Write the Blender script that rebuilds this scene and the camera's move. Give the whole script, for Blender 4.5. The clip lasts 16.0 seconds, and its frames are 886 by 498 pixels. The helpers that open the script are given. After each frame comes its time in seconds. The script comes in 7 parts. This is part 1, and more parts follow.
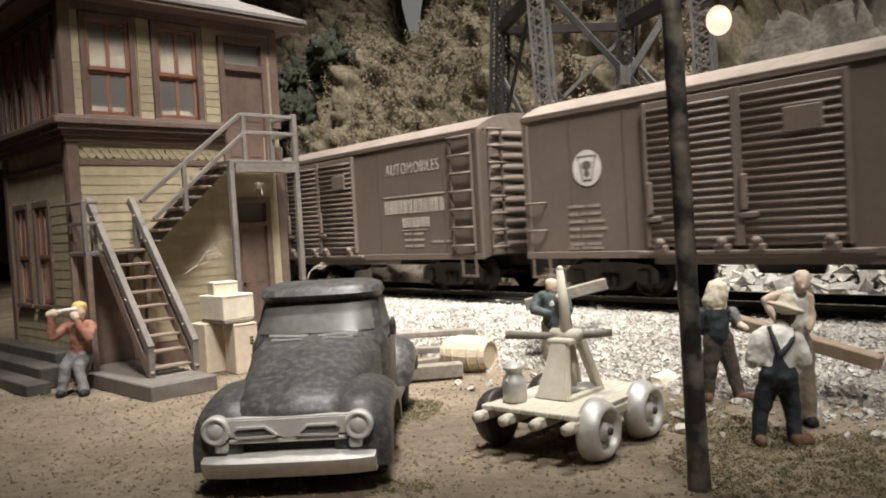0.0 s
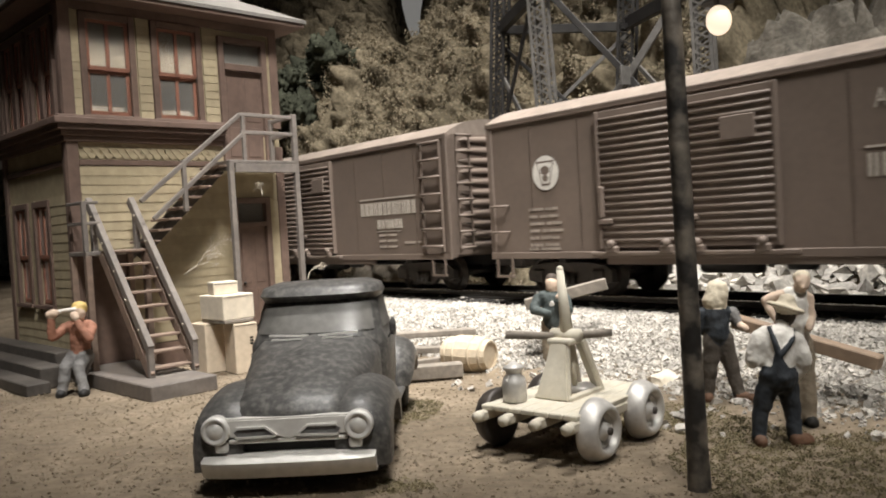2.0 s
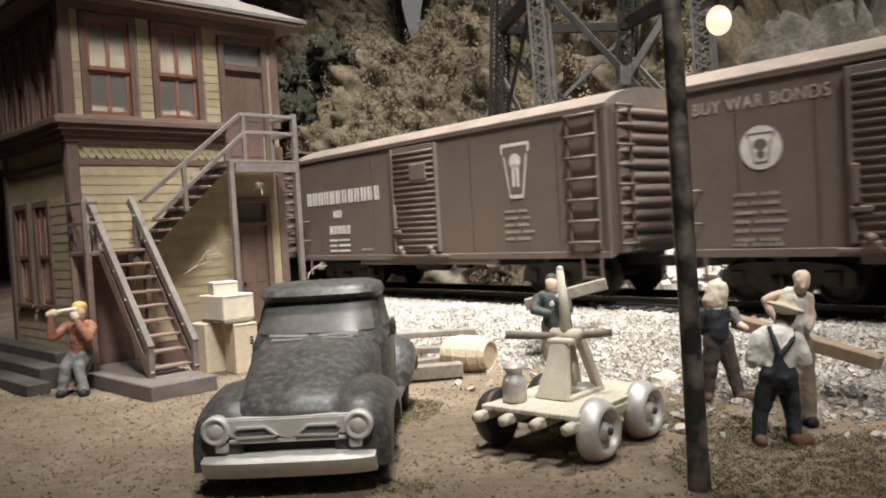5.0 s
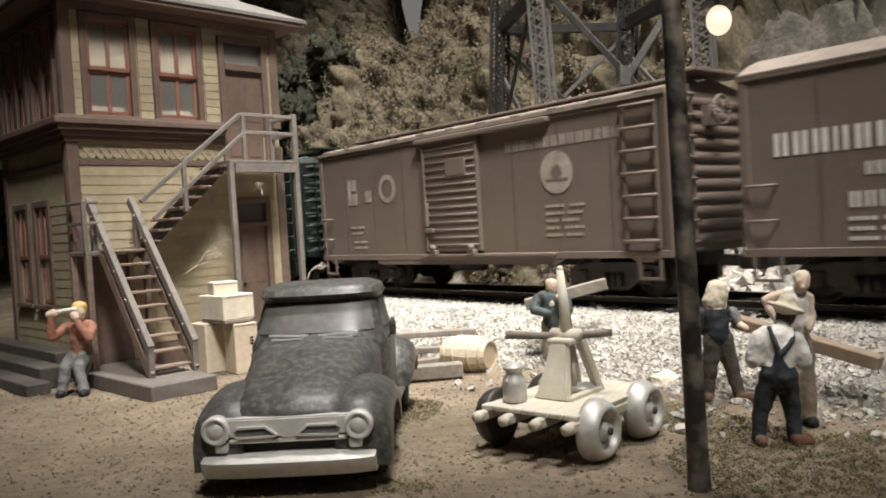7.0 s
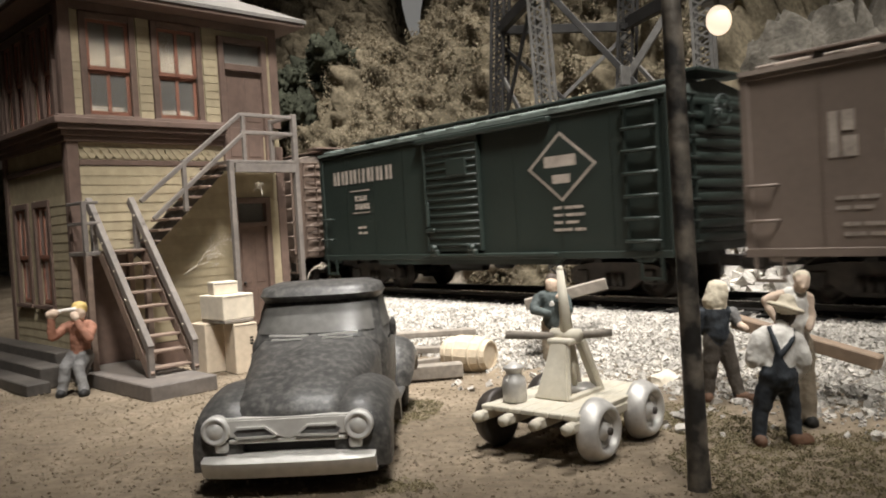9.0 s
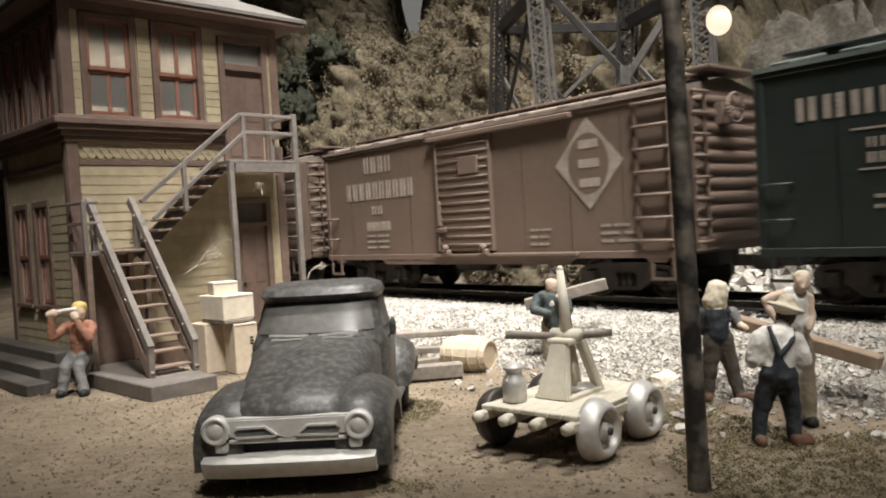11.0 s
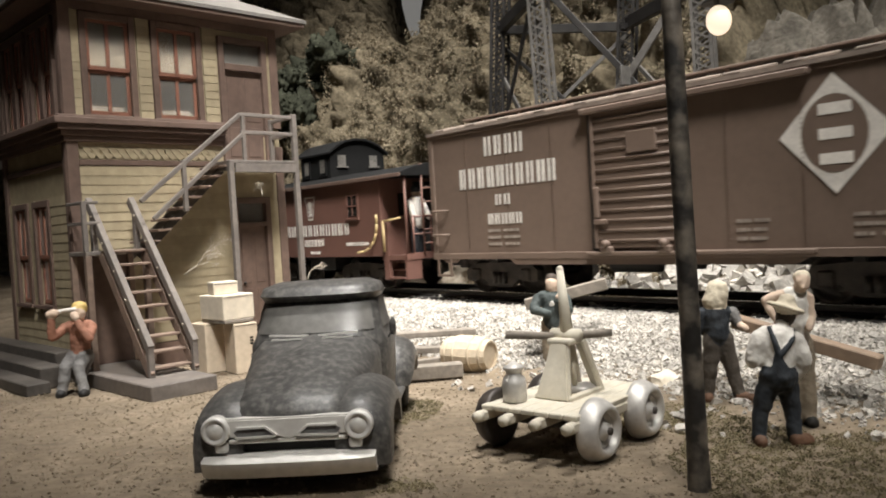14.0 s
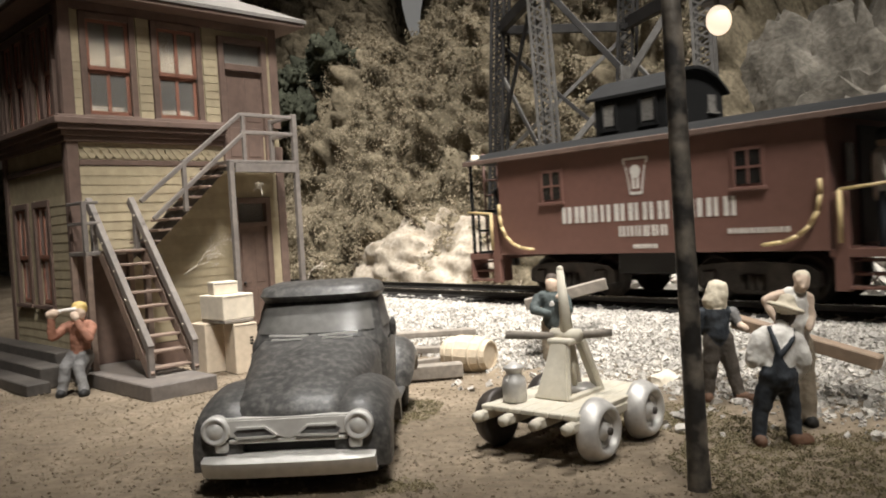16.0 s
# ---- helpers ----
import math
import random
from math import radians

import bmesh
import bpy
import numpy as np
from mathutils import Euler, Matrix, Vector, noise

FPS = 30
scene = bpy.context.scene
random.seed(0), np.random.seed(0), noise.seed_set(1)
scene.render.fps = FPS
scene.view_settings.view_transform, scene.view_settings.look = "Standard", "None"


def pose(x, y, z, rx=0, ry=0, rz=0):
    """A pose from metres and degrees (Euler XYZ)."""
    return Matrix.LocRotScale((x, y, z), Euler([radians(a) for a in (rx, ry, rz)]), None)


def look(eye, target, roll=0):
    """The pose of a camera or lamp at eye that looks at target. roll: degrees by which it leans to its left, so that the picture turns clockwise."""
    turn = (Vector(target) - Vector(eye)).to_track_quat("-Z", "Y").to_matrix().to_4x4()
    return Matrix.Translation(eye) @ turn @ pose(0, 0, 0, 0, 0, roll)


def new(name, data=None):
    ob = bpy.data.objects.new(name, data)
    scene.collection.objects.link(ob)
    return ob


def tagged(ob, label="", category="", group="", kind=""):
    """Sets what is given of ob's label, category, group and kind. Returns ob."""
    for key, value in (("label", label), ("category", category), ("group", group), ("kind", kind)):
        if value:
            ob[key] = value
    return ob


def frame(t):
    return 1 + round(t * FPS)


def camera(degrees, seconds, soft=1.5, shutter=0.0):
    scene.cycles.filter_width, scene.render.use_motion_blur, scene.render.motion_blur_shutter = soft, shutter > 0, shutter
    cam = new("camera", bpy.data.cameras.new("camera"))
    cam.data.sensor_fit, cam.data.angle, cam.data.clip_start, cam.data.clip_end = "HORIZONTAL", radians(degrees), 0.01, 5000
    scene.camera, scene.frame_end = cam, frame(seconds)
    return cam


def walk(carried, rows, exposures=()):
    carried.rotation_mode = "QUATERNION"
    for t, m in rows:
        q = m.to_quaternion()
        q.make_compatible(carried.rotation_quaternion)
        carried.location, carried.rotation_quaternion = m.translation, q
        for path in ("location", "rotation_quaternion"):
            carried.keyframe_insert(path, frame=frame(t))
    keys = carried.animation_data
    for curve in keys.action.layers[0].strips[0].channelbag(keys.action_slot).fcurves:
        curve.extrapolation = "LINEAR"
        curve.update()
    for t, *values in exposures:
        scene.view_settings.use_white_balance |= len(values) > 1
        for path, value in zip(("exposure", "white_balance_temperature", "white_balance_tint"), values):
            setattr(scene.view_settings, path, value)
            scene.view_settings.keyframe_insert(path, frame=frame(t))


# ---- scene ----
# A model railway diorama. K turns life-size metres into the model's (1:48).
K = 1 / 48
cam = camera(58.1, 16.0, soft=1.9, shutter=0.35)
EYE = Vector((0, 0, 2.72)) * K
walk(cam, [(t, look(EYE, EYE + Vector((0, math.cos(radians(1.72)), -math.sin(radians(1.72)))), -3.33)) for t in (0.0, 16.0)],
     [(0.0, 0.0, 6500, 10), (16.0, 0.0, 6500, 10)])

# ---- light: a warm spotlight high over the layout, added fill spots, and the dim room round it ----
world = bpy.data.worlds.new("room_air")
scene.world = world
world.use_nodes = True
world.node_tree.nodes["Background"].inputs[0].default_value = (0.80, 0.76, 0.70, 1)
world.node_tree.nodes["Background"].inputs[1].default_value = 0.032


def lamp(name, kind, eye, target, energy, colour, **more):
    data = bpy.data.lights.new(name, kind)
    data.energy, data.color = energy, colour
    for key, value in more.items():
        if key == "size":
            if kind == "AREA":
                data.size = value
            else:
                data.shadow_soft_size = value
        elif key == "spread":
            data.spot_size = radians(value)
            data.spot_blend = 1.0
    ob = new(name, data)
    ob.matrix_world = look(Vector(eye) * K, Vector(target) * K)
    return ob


lamp("spot_lamp", "SPOT", (2.5, 13, 46), (0.6, 17.5, 1), 81, (1.0, 0.965, 0.915), size=0.08, spread=30)
# Unseen front fill, added; its narrow cone leaves the outer ground darker.
lamp("front_fill_lamp", "SPOT", (7.5, -15, 50), (0.4, 19.5, 4.0), 136, (1.0, 0.965, 0.915), size=0.14, spread=26)
# Unseen fill lamp, added only to brighten the hill behind.
lamp("hill_fill_lamp", "SPOT", (-4, 2, 58), (-7.5, 34, 11), 116, (1.0, 0.965, 0.915), size=0.12, spread=31)

# ---- materials ----
MATS = {}


def mat(name, base, rough=0.7, metal=0.0, var=0.25, scale=40.0, bump=0.2, dirt=None, dirt_amount=0.5, emit=None, coat=0.0, fine=8.0, spec=0.5, island=0.0):
    """A procedural surface: a base colour varied by broad stains and fine grain, and relief. scale: patches per model metre."""
    if name in MATS:
        return MATS[name]
    m = bpy.data.materials.new(name)
    m.use_nodes = True
    nt = m.node_tree
    n, l = nt.nodes, nt.links
    p = n["Principled BSDF"]
    co = n.new("ShaderNodeTexCoord").outputs["Object"]
    big, small = n.new("ShaderNodeTexNoise"), n.new("ShaderNodeTexNoise")
    for node, s, d in ((big, scale, 4), (small, scale * fine, 3)):
        node.inputs["Scale"].default_value = s
        node.inputs["Detail"].default_value = d
        l.new(co, node.inputs["Vector"])
    ramp = n.new("ShaderNodeMapRange")
    ramp.inputs[1].default_value, ramp.inputs[2].default_value = 0.3, 0.7
    ramp.inputs[3].default_value, ramp.inputs[4].default_value = 1 - var, 1 + var
    l.new(big.outputs[0], ramp.inputs[0])
    ramp2 = n.new("ShaderNodeMapRange")
    ramp2.inputs[1].default_value, ramp2.inputs[2].default_value = 0.3, 0.7
    ramp2.inputs[3].default_value, ramp2.inputs[4].default_value = 1 - var * 0.7, 1 + var * 0.7
    l.new(small.outputs[0], ramp2.inputs[0])
    mul = n.new("ShaderNodeMath")
    mul.operation = "MULTIPLY"
    l.new(ramp.outputs[0], mul.inputs[0])
    l.new(ramp2.outputs[0], mul.inputs[1])
    last = mul.outputs[0]
    rnd = n.new("ShaderNodeObjectInfo").outputs["Random"] if island >= 0 else n.new("ShaderNodeNewGeometry").outputs["Random Per Island"]
    r3 = n.new("ShaderNodeMapRange")
    r3.inputs[3].default_value, r3.inputs[4].default_value = 1 - abs(island), 1 + abs(island)
    l.new(rnd, r3.inputs[0])
    mul2 = n.new("ShaderNodeMath")
    mul2.operation = "MULTIPLY"
    l.new(last, mul2.inputs[0])
    l.new(r3.outputs[0], mul2.inputs[1])
    last = mul2.outputs[0]
    scalec = n.new("ShaderNodeVectorMath")
    scalec.operation = "SCALE"
    scalec.inputs[0].default_value = base
    l.new(last, scalec.inputs["Scale"])
    colour = scalec.outputs[0]
    if dirt:
        third = n.new("ShaderNodeTexNoise")
        third.inputs["Scale"].default_value = scale * 2.3
        third.inputs["Detail"].default_value = 6
        l.new(co, third.inputs["Vector"])
        dr = n.new("ShaderNodeMapRange")
        dr.inputs[1].default_value, dr.inputs[2].default_value = 0.45, 0.75
        dr.inputs[4].default_value = dirt_amount
        l.new(third.outputs[0], dr.inputs[0])
        mix = n.new("ShaderNodeMix")
        mix.data_type = "RGBA"
        l.new(dr.outputs[0], mix.inputs["Factor"])
        l.new(colour, mix.inputs[6])
        mix.inputs[7].default_value = (*dirt, 1)
        colour = mix.outputs[2]
    l.new(colour, p.inputs["Base Color"])
    rr = n.new("ShaderNodeMapRange")
    rr.inputs[3].default_value, rr.inputs[4].default_value = max(rough - 0.12, 0.02), min(rough + 0.12, 1)
    l.new(small.outputs[0], rr.inputs[0])
    l.new(rr.outputs[0], p.inputs["Roughness"])
    p.inputs["Metallic"].default_value = metal
    p.inputs["Specular IOR Level"].default_value = spec
    p.inputs["Coat Weight"].default_value = coat
    if bump:
        b = n.new("ShaderNodeBump")
        b.inputs["Strength"].default_value = bump
        b.inputs["Distance"].default_value = 0.0006
        l.new(small.outputs[0], b.inputs["Height"])
        l.new(b.outputs[0], p.inputs["Normal"])
    if emit:
        p.inputs["Emission Color"].default_value = (*emit[:3], 1)
        p.inputs["Emission Strength"].default_value = emit[3]
    MATS[name] = m
    return m


DIRT = mat("dirt_ground", (0.205, 0.165, 0.12), 0.95, var=0.3, scale=25, bump=0.9, dirt=(0.13, 0.10, 0.065), dirt_amount=0.6, fine=14, spec=0.1)
SOIL = mat("soil_crumbs", (0.205, 0.165, 0.12), 0.95, var=0.2, scale=60, bump=0.6, island=-0.16, spec=0.1)
MOSS = mat("moss_flock", (0.20, 0.172, 0.105), 0.95, var=0.25, scale=40, bump=0.4, island=-0.14, spec=0.05)
BALLAST = mat("ballast_stone", (0.39, 0.367, 0.33), 0.9, var=0.2, scale=120, bump=0.5, island=-0.33, spec=0.2)
ROCK = mat("grey_rock", (0.19, 0.172, 0.143), 0.9, var=0.35, scale=45, bump=1.0, dirt=(0.10, 0.09, 0.075), dirt_amount=0.7, island=-0.3, spec=0.2)
TALUS = mat("pale_talus", (0.52, 0.49, 0.445), 0.9, var=0.3, scale=60, bump=0.8, dirt=(0.16, 0.145, 0.12), dirt_amount=0.5, island=-0.35, spec=0.2)
PLASTER = mat("plaster_bank", (0.42, 0.365, 0.295), 0.95, var=0.25, scale=40, bump=1.0, dirt=(0.22, 0.17, 0.11), dirt_amount=0.6, spec=0.1)
# Ground under the brush, darkened to put shade in the gaps between clumps.
HILL = mat("shaded_hill_soil", (0.165, 0.138, 0.095), 0.95, var=0.4, scale=45, bump=1.0, spec=0.05)
LICHEN = mat("lichen_brush", (0.265, 0.222, 0.155), 0.95, var=0.35, scale=9, bump=0.6, island=-0.22, fine=40, spec=0.05)
BUSH = mat("dark_green_bush", (0.048, 0.051, 0.036), 0.9, var=0.4, scale=60, bump=0.4, island=-0.4, spec=0.1)
RAIL = mat("blackened_rail", (0.06, 0.055, 0.05), 0.35, 0.7, var=0.2, scale=60, bump=0.1)
RAILTOP = mat("polished_rail_head", (0.42, 0.40, 0.37), 0.25, 1.0, var=0.15, scale=60, bump=0.05)
TIE = mat("black_tie", (0.022, 0.020, 0.018), 0.6, var=0.3, scale=90, bump=0.3, island=0.2)
BLACK = mat("black_underframe", (0.014, 0.013, 0.012), 0.65, var=0.3, scale=90, bump=0.2)
# The paler patches stand in for lamplight caught on the bogies.
WHEEL = mat("dark_wheel_steel", (0.040, 0.034, 0.030), 0.5, 0.2, var=0.3, scale=90, bump=0.1, dirt=(0.13, 0.105, 0.085), dirt_amount=0.5)
CAR_RED = mat("freight_car_oxide", (0.138, 0.106, 0.086), 0.62, var=0.10, scale=18, bump=0.12, dirt=(0.20, 0.15, 0.12), dirt_amount=0.25, fine=20)
CAR_RED2 = mat("freight_car_brown", (0.146, 0.104, 0.080), 0.6, var=0.10, scale=18, bump=0.12, dirt=(0.19, 0.13, 0.10), dirt_amount=0.25, fine=20)
CAR_GREEN = mat("freight_car_green", (0.014, 0.021, 0.017), 0.5, var=0.12, scale=18, bump=0.12, dirt=(0.030, 0.038, 0.032), dirt_amount=0.25, fine=20)
# Paler versions of the car paints: overhead light put into the roof colour.
ROOF_TOPLIT = mat("toplit_brown_roof", (0.195, 0.158, 0.13), 0.75, var=0.2, scale=40, bump=0.2, dirt=(0.15, 0.115, 0.09), dirt_amount=0.5)
ROOF_TOPLIT_GREEN = mat("toplit_green_roof", (0.10, 0.118, 0.105), 0.7, var=0.2, scale=40, bump=0.2, dirt=(0.03, 0.038, 0.032), dirt_amount=0.5)
CABOOSE_RED = mat("caboose_red", (0.152, 0.077, 0.060), 0.55, var=0.10, scale=18, bump=0.1, dirt=(0.17, 0.09, 0.07), dirt_amount=0.2, fine=20)
CAB_BLACK = mat("caboose_black", (0.012, 0.012, 0.012), 0.7, var=0.2, scale=40, bump=0.1, spec=0.15)
WHITE_INK = mat("white_lettering", (0.62, 0.59, 0.54), 0.7, var=0.12, scale=150, bump=0)
FADED_INK = mat("faded_lettering", (0.30, 0.255, 0.215), 0.7, var=0.2, scale=150, bump=0)
YELLOW = mat("yellow_grab_rail", (0.55, 0.42, 0.21), 0.5, var=0.1, scale=80, bump=0.05)
SIDING = mat("ochre_siding", (0.36, 0.30, 0.195), 0.75, var=0.14, scale=30, bump=0.25, dirt=(0.22, 0.175, 0.11), dirt_amount=0.4, island=0.08)
TRIM = mat("brown_trim", (0.13, 0.085, 0.066), 0.7, var=0.18, scale=40, bump=0.25, dirt=(0.19, 0.13, 0.10), dirt_amount=0.3)
SASH = mat("red_orange_sash", (0.24, 0.105, 0.068), 0.65, var=0.15, scale=60, bump=0.1)
BLIND = mat("roller_blind", (0.50, 0.44, 0.34), 0.9, var=0.1, scale=60, bump=0.1)
DARKIN = mat("dim_interior", (0.16, 0.14, 0.12), 0.9, var=0.3, scale=30, bump=0)
ROOF = mat("grey_roof", (0.15, 0.138, 0.125), 0.8, var=0.2, scale=30, bump=0.3)
STAIR = mat("weathered_stair_timber", (0.155, 0.135, 0.12), 0.75, var=0.2, scale=50, bump=0.3, dirt=(0.24, 0.20, 0.165), dirt_amount=0.4, island=0.12)
TREAD = mat("brown_tread", (0.21, 0.15, 0.115), 0.75, var=0.2, scale=50, bump=0.3, island=0.15)
TRUCK = mat("dull_black_truck", (0.066, 0.064, 0.061), 0.42, var=0.3, scale=260, bump=0.1, dirt=(0.24, 0.226, 0.208), dirt_amount=0.6, fine=6)
CHROME = mat("silver_paint", (0.74, 0.72, 0.68), 0.42, 0.12, var=0.10, scale=60, bump=0.12)
RUBBER = mat("tyre_rubber", (0.015, 0.015, 0.015), 0.8, var=0.2, scale=80, bump=0.2)
TGLASS = mat("clouded_windscreen", (0.11, 0.106, 0.098), 0.35, var=0.2, scale=60, bump=0.05, dirt=(0.24, 0.23, 0.21), dirt_amount=0.4)
CREAM = mat("cream_casting", (0.62, 0.575, 0.475), 0.7, var=0.08, scale=60, bump=0.2, dirt=(0.46, 0.38, 0.26), dirt_amount=0.3)
SILVER = mat("silver_wheel_paint", (0.55, 0.53, 0.50), 0.45, 0.3, var=0.12, scale=80, bump=0.15, dirt=(0.30, 0.28, 0.25), dirt_amount=0.4)
CARTON = mat("kraft_carton", (0.55, 0.46, 0.35), 0.85, var=0.1, scale=50, bump=0.2)
CARTON_PALE = mat("pale_carton", (0.64, 0.57, 0.46), 0.85, var=0.1, scale=50, bump=0.2)
WOOD = mat("pale_barrel_wood", (0.55, 0.46, 0.34), 0.8, var=0.14, scale=50, bump=0.25, dirt=(0.40, 0.29, 0.18), dirt_amount=0.4, island=0.08)
OLDWOOD = mat("old_grey_timber", (0.24, 0.21, 0.175), 0.85, var=0.25, scale=60, bump=0.4, dirt=(0.12, 0.10, 0.08), dirt_amount=0.5)
BEAMWOOD = mat("brown_beam", (0.30, 0.22, 0.155), 0.75, var=0.2, scale=40, bump=0.3, dirt=(0.19, 0.115, 0.07), dirt_amount=0.5)
POLE = mat("creosoted_pole", (0.030, 0.027, 0.024), 0.55, var=0.3, scale=60, bump=0.5, dirt=(0.34, 0.29, 0.23), dirt_amount=1.0)
# One trestle steel in two tones: darker as if shaded, paler as if lit.
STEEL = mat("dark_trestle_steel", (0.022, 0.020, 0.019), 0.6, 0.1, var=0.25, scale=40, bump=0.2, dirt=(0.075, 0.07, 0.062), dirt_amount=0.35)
STEEL_LIT = mat("lit_trestle_steel", (0.12, 0.113, 0.104), 0.6, 0.1, var=0.25, scale=40, bump=0.2)
SKIN = mat("figure_skin", (0.56, 0.43, 0.33), 0.7, var=0.1, scale=90, bump=0.1)
CLOTH_W = mat("figure_white_cloth", (0.68, 0.65, 0.60), 0.85, var=0.1, scale=90, bump=0.3)
CLOTH_D = mat("figure_dark_denim", (0.022, 0.027, 0.034), 0.8, var=0.25, scale=90, bump=0.3, dirt=(0.07, 0.075, 0.08), dirt_amount=0.35)
CLOTH_G = mat("figure_grey_denim", (0.16, 0.155, 0.15), 0.8, var=0.25, scale=90, bump=0.3)
CLOTH_K = mat("figure_khaki", (0.24, 0.195, 0.14), 0.8, var=0.2, scale=90, bump=0.3)
PALE_INK = mat("worn_lettering", (0.40, 0.36, 0.31), 0.7, var=0.2, scale=150, bump=0)
PALE_ROCK = mat("pale_carved_rock", (0.33, 0.30, 0.255), 0.9, var=0.3, scale=60, bump=1.0, dirt=(0.17, 0.15, 0.115), dirt_amount=0.7, spec=0.2)
CLOTH_K2 = mat("figure_dark_brown_trousers", (0.075, 0.062, 0.05), 0.8, var=0.25, scale=90, bump=0.3)
CLOTH_O = mat("figure_orange_shirt", (0.31, 0.145, 0.095), 0.8, var=0.2, scale=90, bump=0.3)
CLOTH_T = mat("figure_teal_jacket", (0.050, 0.062, 0.060), 0.8, var=0.25, scale=90, bump=0.3)
STRAW = mat("figure_straw_hat", (0.56, 0.495, 0.38), 0.8, var=0.12, scale=90, bump=0.3)
BOOT = mat("figure_brown_boots", (0.16, 0.085, 0.05), 0.7, var=0.2, scale=90, bump=0.2)
HAIR = mat("figure_dark_hair", (0.05, 0.035, 0.025), 0.7, var=0.2, scale=90, bump=0.2)
YHAT = mat("figure_yellow_helmet", (0.55, 0.40, 0.14), 0.6, var=0.1, scale=90, bump=0.1)
GLOW = mat("lit_bulb", (1.0, 0.8, 0.55), 0.4, var=0.0, bump=0, emit=(1.0, 0.82, 0.62, 1.1))
TWIG = mat("pale_twig", (0.42, 0.37, 0.30), 0.85, var=0.2, scale=90, bump=0.1)
STEPS = mat("dark_step_timber", (0.075, 0.065, 0.056), 0.75, var=0.25, scale=50, bump=0.4, dirt=(0.14, 0.12, 0.10), dirt_amount=0.4)
WINDOW_DARK = mat("dark_window", (0.022, 0.020, 0.018), 0.18, var=0.3, scale=40, bump=0)
CUPOLA_PANE = mat("grey_cupola_pane", (0.17, 0.16, 0.145), 0.3, var=0.25, scale=120, bump=0)
WALLPAINT = mat("room_wall_paint", (0.45, 0.43, 0.40), 0.9, var=0.05, scale=1, bump=0.0)
# The wall paint emits a little, in place of lamplight reaching it.
SKYPAINT = mat("glowing_backdrop_paint", (0.55, 0.56, 0.55), 0.9, var=0.08, scale=3, bump=0.0, emit=(0.74, 0.72, 0.68, 0.22))


def glass(name):
    m = bpy.data.materials.new(name)
    m.use_nodes = True
    p = m.node_tree.nodes["Principled BSDF"]
    p.inputs["Base Color"].default_value = (0.62, 0.60, 0.56, 1)
    p.inputs["Transmission Weight"].default_value = 0.88
    p.inputs["Roughness"].default_value = 0.22
    p.inputs["IOR"].default_value = 1.35
    return m


PANE = glass("window_glass")

# ---- building helpers: everything is drawn in life-size metres and shrunk when linked ----
I4 = Matrix.Identity(4)


def rot(axis, deg):
    return Matrix.Rotation(radians(deg), 4, axis)


def move(x, y, z):
    return Matrix.Translation((x, y, z))


def box(bm, x0, x1, y0, y1, z0, z1, bev=0.0, m=I4, seg=1, mi=0):
    vs = bmesh.ops.create_cube(bm, size=1, matrix=m @ move((x0 + x1) / 2, (y0 + y1) / 2, (z0 + z1) / 2) @ Matrix.Diagonal((x1 - x0, y1 - y0, z1 - z0, 1)))["verts"]
    fs = {f for v in vs for f in v.link_faces}
    for f in fs:
        f.material_index = mi
    if bev:
        es = list({e for v in vs for e in v.link_edges})
        r = bmesh.ops.bevel(bm, geom=es, offset=bev, segments=seg, affect="EDGES", profile=0.5)
        for f in r["faces"]:
            f.material_index = mi
    return bm


def rod(bm, a, b, r0, r1=None, n=10, mi=0):
    """A round bar from a to b."""
    a, b = Vector(a), Vector(b)
    d = b - a
    q = d.to_track_quat("Z", "Y").to_matrix().to_4x4()
    vs = bmesh.ops.create_cone(bm, cap_ends=True, segments=n, radius1=r0, radius2=r0 if r1 is None else r1, depth=d.length,
                               matrix=Matrix.Translation((a + b) / 2) @ q)["verts"]
    for f in {f for v in vs for f in v.link_faces}:
        f.material_index = mi
        f.smooth = True
    return bm


def bar(bm, a, b, w, h, up=(0, 0, 1), mi=0, bev=0.0):
    """A square bar from a to b: w across, h along up."""
    a, b = Vector(a), Vector(b)
    y = (b - a).normalized()
    x = y.cross(Vector(up)).normalized()
    z = x.cross(y)
    m = Matrix((x, y, z)).transposed().to_4x4()
    m.translation = (a + b) / 2
    L = (b - a).length
    return box(bm, -w / 2, w / 2, -L / 2, L / 2, -h / 2, h / 2, bev, m, mi=mi)


def ball(bm, c, r, sub=2, scale=(1, 1, 1), m=I4, mi=0):
    vs = bmesh.ops.create_icosphere(bm, subdivisions=sub, radius=r, matrix=m @ move(*c) @ Matrix.Diagonal((*scale, 1)))["verts"]
    for f in {f for v in vs for f in v.link_faces}:
        f.material_index = mi
        f.smooth = True
    return bm


def lathe(bm, profile, n=24, m=I4, mi=0):
    """Turns (radius, height) pairs about z."""
    rings = []
    for r, z in profile:
        rings.append([bm.verts.new(m @ Vector((max(r, 1e-4) * math.cos(2 * math.pi * i / n), max(r, 1e-4) * math.sin(2 * math.pi * i / n), z))) for i in range(n)])
    for a, b in zip(rings, rings[1:]):
        for i in range(n):
            f = bm.faces.new((a[i], a[(i + 1) % n], b[(i + 1) % n], b[i]))
            f.smooth, f.material_index = True, mi
    bm.faces.new(rings[0][::-1]).material_index = mi
    bm.faces.new(rings[-1]).material_index = mi
    return bm


